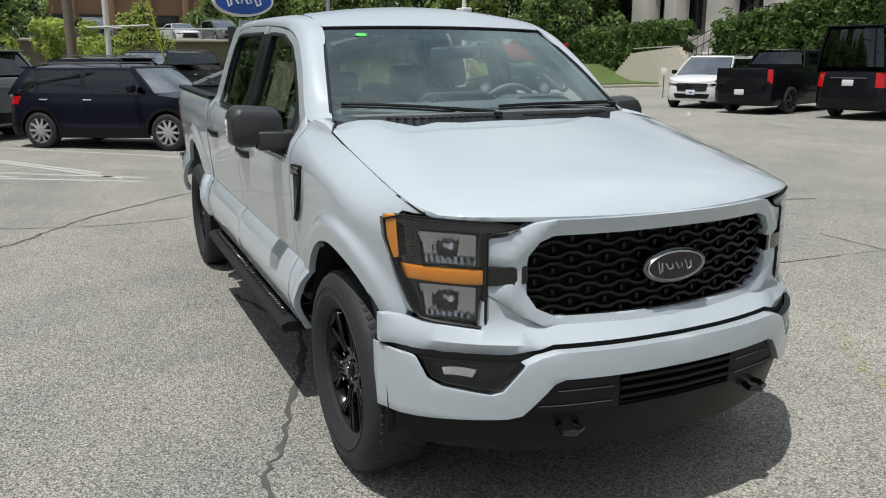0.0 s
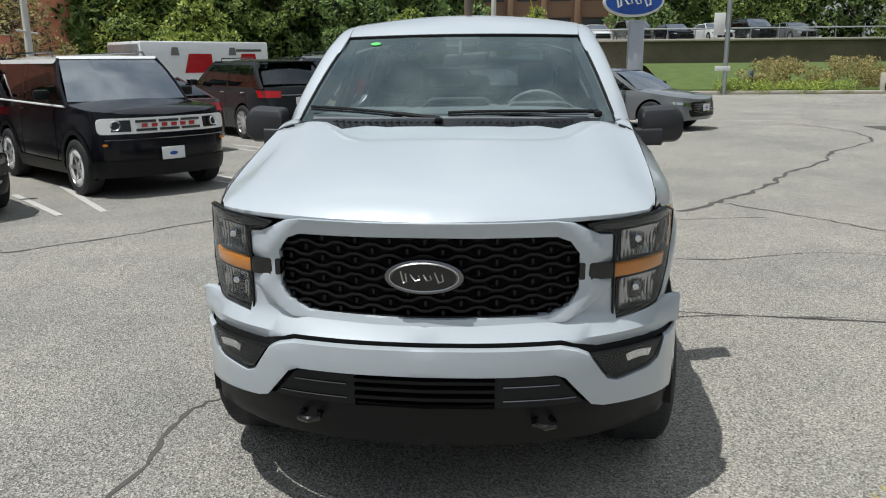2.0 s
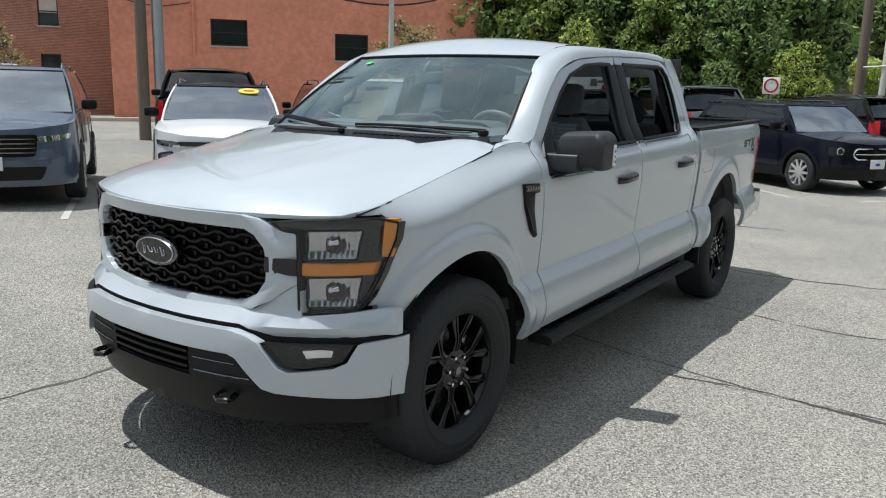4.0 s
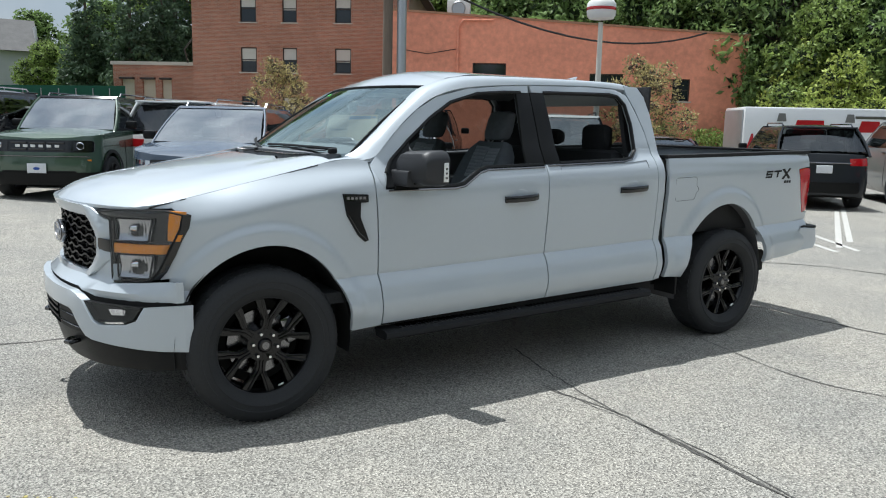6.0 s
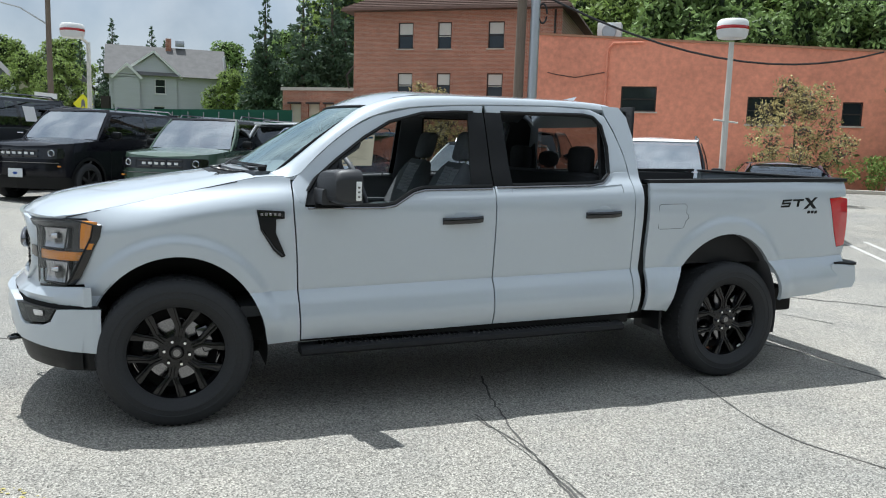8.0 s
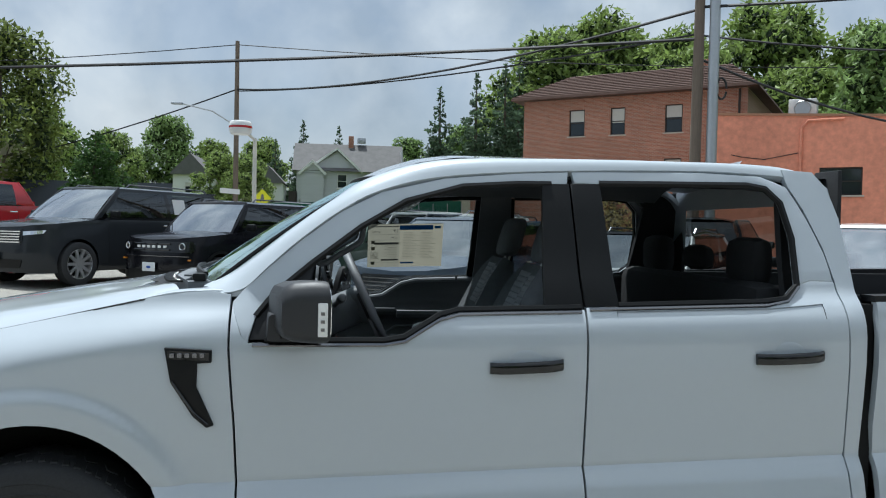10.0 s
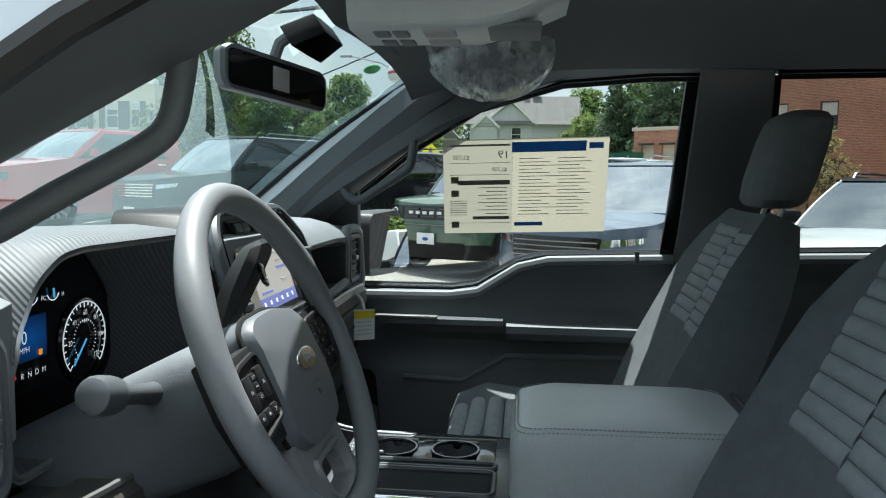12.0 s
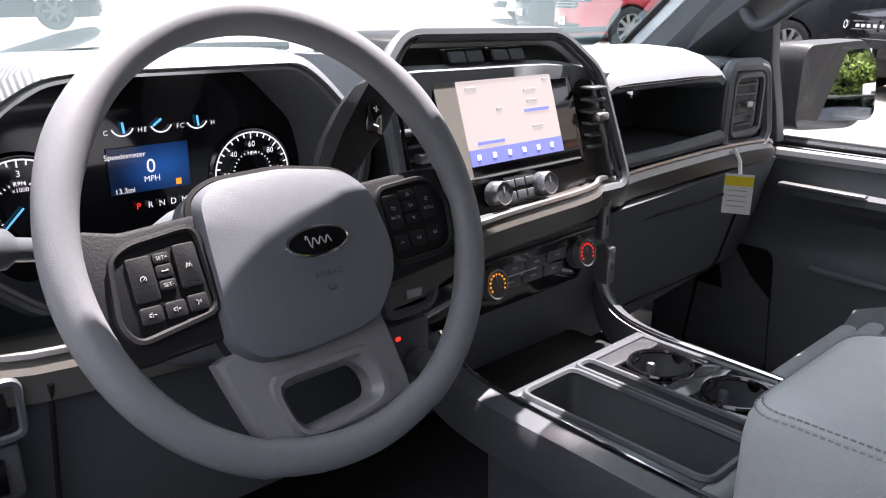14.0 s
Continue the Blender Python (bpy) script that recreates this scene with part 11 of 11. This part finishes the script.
COURT = Matrix.Rotation(math.atan2(0.278, -0.961), 4, "Z")
CREAM = mat("cream_plaster", (0.66, 0.60, 0.52), rough=0.9, vary=0.1, scale=3)
PALE_STONE = mat("pale_stone", (0.60, 0.57, 0.52), rough=0.85, vary=0.08, scale=2)
sw_ = thing("steps", "stone steps with iron rails beside a pale stepped wall", "steps")
profile = [(-0.3, -0.05)]
for k in range(11):
    profile += [(-0.3 + 0.40 * k, 0.10 + 0.19 * k), (0.1 + 0.40 * k, 0.10 + 0.19 * k)]
profile += [(10.2, 2.3)]
for k in range(6):
    profile += [(10.2 + 0.38 * k, 2.3 - 0.2 * k), (10.58 + 0.38 * k, 2.3 - 0.2 * k)]
profile += [(12.5, -0.05)]
wall_ = bmesh.new()
prism(profile, lambda u, z: court(u, 0, z), court(0, 0.35, 0) - court(0, 0, 0), wall_)
part("side_wall", wall_, CREAM, sw_, sharp=20)
part("coping", tube([court(4.0, 0.17, 2.3), court(10.3, 0.17, 2.36)], 0.1, 4, flat=(0.24, 0.05)), PALE_STONE, sw_)
for k in range(13):
    part("step", box((0, 0, 0), (4.6, 0.36, 0.20), 0.02, m=Matrix.Translation(court(12.6, 0.4 + 0.34 * k, 1.2 + 0.18 * k)) @ COURT), PALE_STONE, sw_)
for u in (10.2, 12.4, 14.7):
    part("rail", tube([court(u, 0.2, 2.2), court(u, 4.6, 4.6), court(u, 6.0, 4.6)], 0.03, 6), WIRE, sw_)
    for k in range(12):
        part("baluster", tube([court(u, 0.2 + 0.4 * k, 1.2 + 0.215 * k), court(u, 0.2 + 0.4 * k, 2.2 + 0.215 * k)], 0.018, 5), WIRE, sw_)
part("landing", box((0, 0, 0), (34, 4.0, 3.2), m=Matrix.Translation(court(2, 6.8, 1.6)) @ COURT), PALE_STONE, sw_)


def clipped_hedge(label, u0, u1, w0, w1, z0, tops, count, seed):
    """A clipped hedge: dense dark inside and a coat of leaves."""
    r = np.random.RandomState(seed)
    hedge = thing("hedge", label, "hedge")
    rows = [[court(u, w0 + 0.3, z0), court(u, w0 + 0.3, z - 0.3), court(u, w1 - 0.3, z - 0.3), court(u, w1 - 0.3, z0)] for u, z in ((u0 + 0.3, tops[0]), (u1 - 0.3, tops[1]))]
    part("branches", loft(rows), LEAF_DARK, hedge)
    cs = []
    for k in range(700):
        u, face_ = r.uniform(u0, u1), r.uniform()
        z1 = mix(tops[0], tops[1], (u - u0) / (u1 - u0))
        if face_ < 0.62:
            cs.append(tuple(court(u, w0 + r.uniform(0, 0.2), r.uniform(z0, z1 - 0.1))))
        elif face_ < 0.9:
            cs.append(tuple(court(u, r.uniform(w0, w1), z1 - 0.2 + r.uniform(-0.06, 0.08))))
        else:
            cs.append(tuple(court(u0 if r.uniform() < 0.5 else u1, r.uniform(w0, w1), r.uniform(z0, z1 - 0.1))))
    leaves("foliage", cs, [0.42] * len(cs), count, 0.15, LEAF_HEDGE, hedge, seed, 0.8)


clipped_hedge("clipped green hedge above the stepped wall", -18.4, 7.4, 0.5, 2.6, 0.0, (3.6, 3.9), 26000, 41)
clipped_hedge("tall clipped hedge behind the black van", 13.8, 26.0, 0.6, 3.0, 0.0, (3.5, 4.5), 22000, 42)
nb = single("notice_sign", box((25.3, -21.6, 1.1), (0.35, 0.02, 0.3), 0.004), FRAME_W, "small white notice on a post", "sign")
part("post", cyl((25.3, -21.62, 0), (25.3, -21.62, 1.0), 0.02, seg=6), WIRE, nb)
cb = thing("office_building", "pale stone entrance with tall columns and glass", "building")
part("glass_wall", box((0, 0, 0), (60, 0.2, 7), m=Matrix.Translation(court(8, 7.4, 6.5)) @ COURT), PANE, cb)
for u, wd in ((-20.7, 3.4), (-9.1, 3.2), (-3.4, 2.0), (3.5, 2.4), (10.5, 2.4), (17.5, 2.4), (24.5, 2.4)):
    part("column", box((0, 0, 0), (wd, 1.1, 7.0), 0.05, m=Matrix.Translation(court(u, 6.4, 6.5)) @ COURT), PALE_STONE, cb)
    for d in (1.9, 3.2):
        part("mullion", box((0, 0, 0), (0.14, 0.2, 7.0), m=Matrix.Translation(court(u + d, 7.2, 6.5)) @ COURT), FRAME_D, cb)
part("lintel", box((0, 0, 0), (60, 1.6, 1.2), 0.05, m=Matrix.Translation(court(8, 6.4, 10.4)) @ COURT), PALE_STONE, cb)

# drain, lines and cracks on the asphalt
def strip(pts, w, material, name, label, z=0.004, jag=0.0, seed=1):
    """A thin flat band on the ground along points; jag: how ragged its edges are."""
    rg2 = random.Random(seed)
    P = smooth_line([Vector((x, y, 0)) for x, y in pts], 8 if jag else 2)
    rows = []
    for i, p in enumerate(P):
        d = (P[min(i + 1, len(P) - 1)] - P[max(i - 1, 0)]).normalized()
        s = Vector((-d.y, d.x, 0))
        o = s * rg2.uniform(-1, 1) * jag * 1.5
        ww = w * (1 + rg2.uniform(-0.6, 0.7)) if jag else w
        zz = Vector((0, 0, z + ground_z(p.x, p.y)))
        rows.append([p + o - s * ww / 2 + zz, p + o + s * ww / 2 + zz])
    ob = part(name, loft(rows, closed=False), material)
    return tagged(ob, label, name.replace("_", " "), kind="structure")


for a, b in (((11.5, 3.0), (9.95, 0.95)), ((10.85, 2.95), (9.6, 1.05)), ((9.3, 4.75), (8.0, 2.75)), ((8.75, 4.55), (7.8, 2.95)), ((13.0, 5.8), (10.8, 2.6)), ((13.4, 5.6), (11.2, 2.5)), ((15.8, 4.6), (10.7, 1.5)), ((14.9, 4.2), (10.0, 1.25)),
             ((4.0, 7.6), (2.9, 5.9)), ((7.15, 6.28), (5.8, 4.84)), ((7.87, 6.05), (6.05, 4.45)), ((19.6, -4.7), (20.0, -8.2)), ((0.2, 12.8), (-0.6, 11.6)), ((13.2, -1.6), (15.4, -3.3)), ((12.5, -0.9), (16.5, -4.6)), ((15.4, 3.2), (12.2, 0.1)), ((23.5, -16.5), (22.5, -15.4)), ((17.5, -16.0), (16.2, -14.8)), ((13.5, -15.0), (12.0, -14.5))):
    strip([a, b], 0.085, LINE_PAINT, "parking_line", "worn white parking line")


def worn_line(pts, w, material, label, share_, seed):
    """A painted line worn down to many small flakes."""
    rg2 = random.Random(seed)
    b = bmesh.new()
    P = smooth_line([Vector((x, y, 0)) for x, y in pts], 10)
    for p, q in zip(P, P[1:]):
        d = (q - p).normalized()
        side = Vector((-d.y, d.x, 0))
        n = int((q - p).length / 0.012)
        for k in range(n):
            if rg2.random() > share_ * (0.55 + 0.9 * noise.noise(p * 1.7)):
                continue
            c = p.lerp(q, rg2.random()) + side * w * rg2.uniform(-0.5, 0.5)
            r, a0 = rg2.uniform(0.004, 0.013), rg2.uniform(0, 6.3)
            b.faces.new([b.verts.new((c.x + r * rg2.uniform(0.5, 1.2) * math.cos(a0 + 1.2566 * j), c.y + r * rg2.uniform(0.5, 1.2) * math.sin(a0 + 1.2566 * j), 0.0045)) for j in range(5)])
    return tagged(part("painted_line", b, material), label, "painted line", kind="stuff")


worn_line([(1.30, -2.40), (1.05, -2.22), (0.72, -1.96), (0.40, -1.72), (0.15, -1.52), (-0.6, -1.0), (-1.6, -0.2)], 0.07, YELLOW_LINE, "faded yellow line worn to flakes", 1.6, 5)
for n_, (pts, w) in enumerate((([(2.95, -0.5), (2.80, -1.1), (2.70, -1.7), (2.63, -2.3), (2.58, -2.9), (2.5, -4.2), (2.3, -6)], 0.011),
                               ([(2.62, -1.2), (2.65, -1.9), (2.68, -2.4), (2.58, -3.1), (2.5, -4.0)], 0.007),
                               ([(3.98, 4.32), (4.75, 3.62), (5.57, 3.0), (6.0, 2.5), (6.45, 2.2), (6.99, 1.86), (7.6, 1.3), (8.3, 0.55), (8.6, -0.6)], 0.030),
                               ([(-0.9, 1.5), (0.34, 1.26), (0.92, 1.29), (1.25, 1.14), (1.86, 0.92), (2.6, 0.7), (3.6, 0.9)], 0.024),
                               ([(6.38, -2.15), (7.3, -2.95), (8.5, -3.8), (9.4, -4.25), (11.0, -5.4), (12.3, -6.0), (14.52, -7.63), (17, -7.9), (19, -7.2)], 0.055),
                               ([(7.0, -2.72), (6.43, -3.18), (5.95, -3.6), (5.48, -3.92), (5.0, -4.6), (4.6, -6.2)], 0.028),
                               ([(2.60, -1.27), (2.67, -1.86), (2.58, -3.09)], 0.009),
                               ([(5.4, -0.2), (5.72, -0.43), (5.81, -1.56), (6.1, -3.0)], 0.020),
                               ([(4.4, -0.9), (4.2, -2.0), (4.5, -3.1), (4.1, -4.6)], 0.010),
                               ([(7.5, 3.3), (6.9, 2.6), (6.6, 1.4), (6.9, 0.2)], 0.014),
                               ([(-3, -3.6), (-1.0, -3.9), (1.2, -4.4), (3.2, -4.6)], 0.010),
                               ([(20, -12), (17, -11), (14, -11.5), (11, -9.5)], 0.05))):
    strip(pts, w, TAR, "crack", "dark crack in the asphalt", 0.0035, w * 0.6, 20 + n_)
tagged(part("drain_cover", box((17.3, -9.3, 0.004), (1.3, 0.9, 0.01), 0.002), TAR), "dark drain grate in the asphalt", "drain", kind="structure")
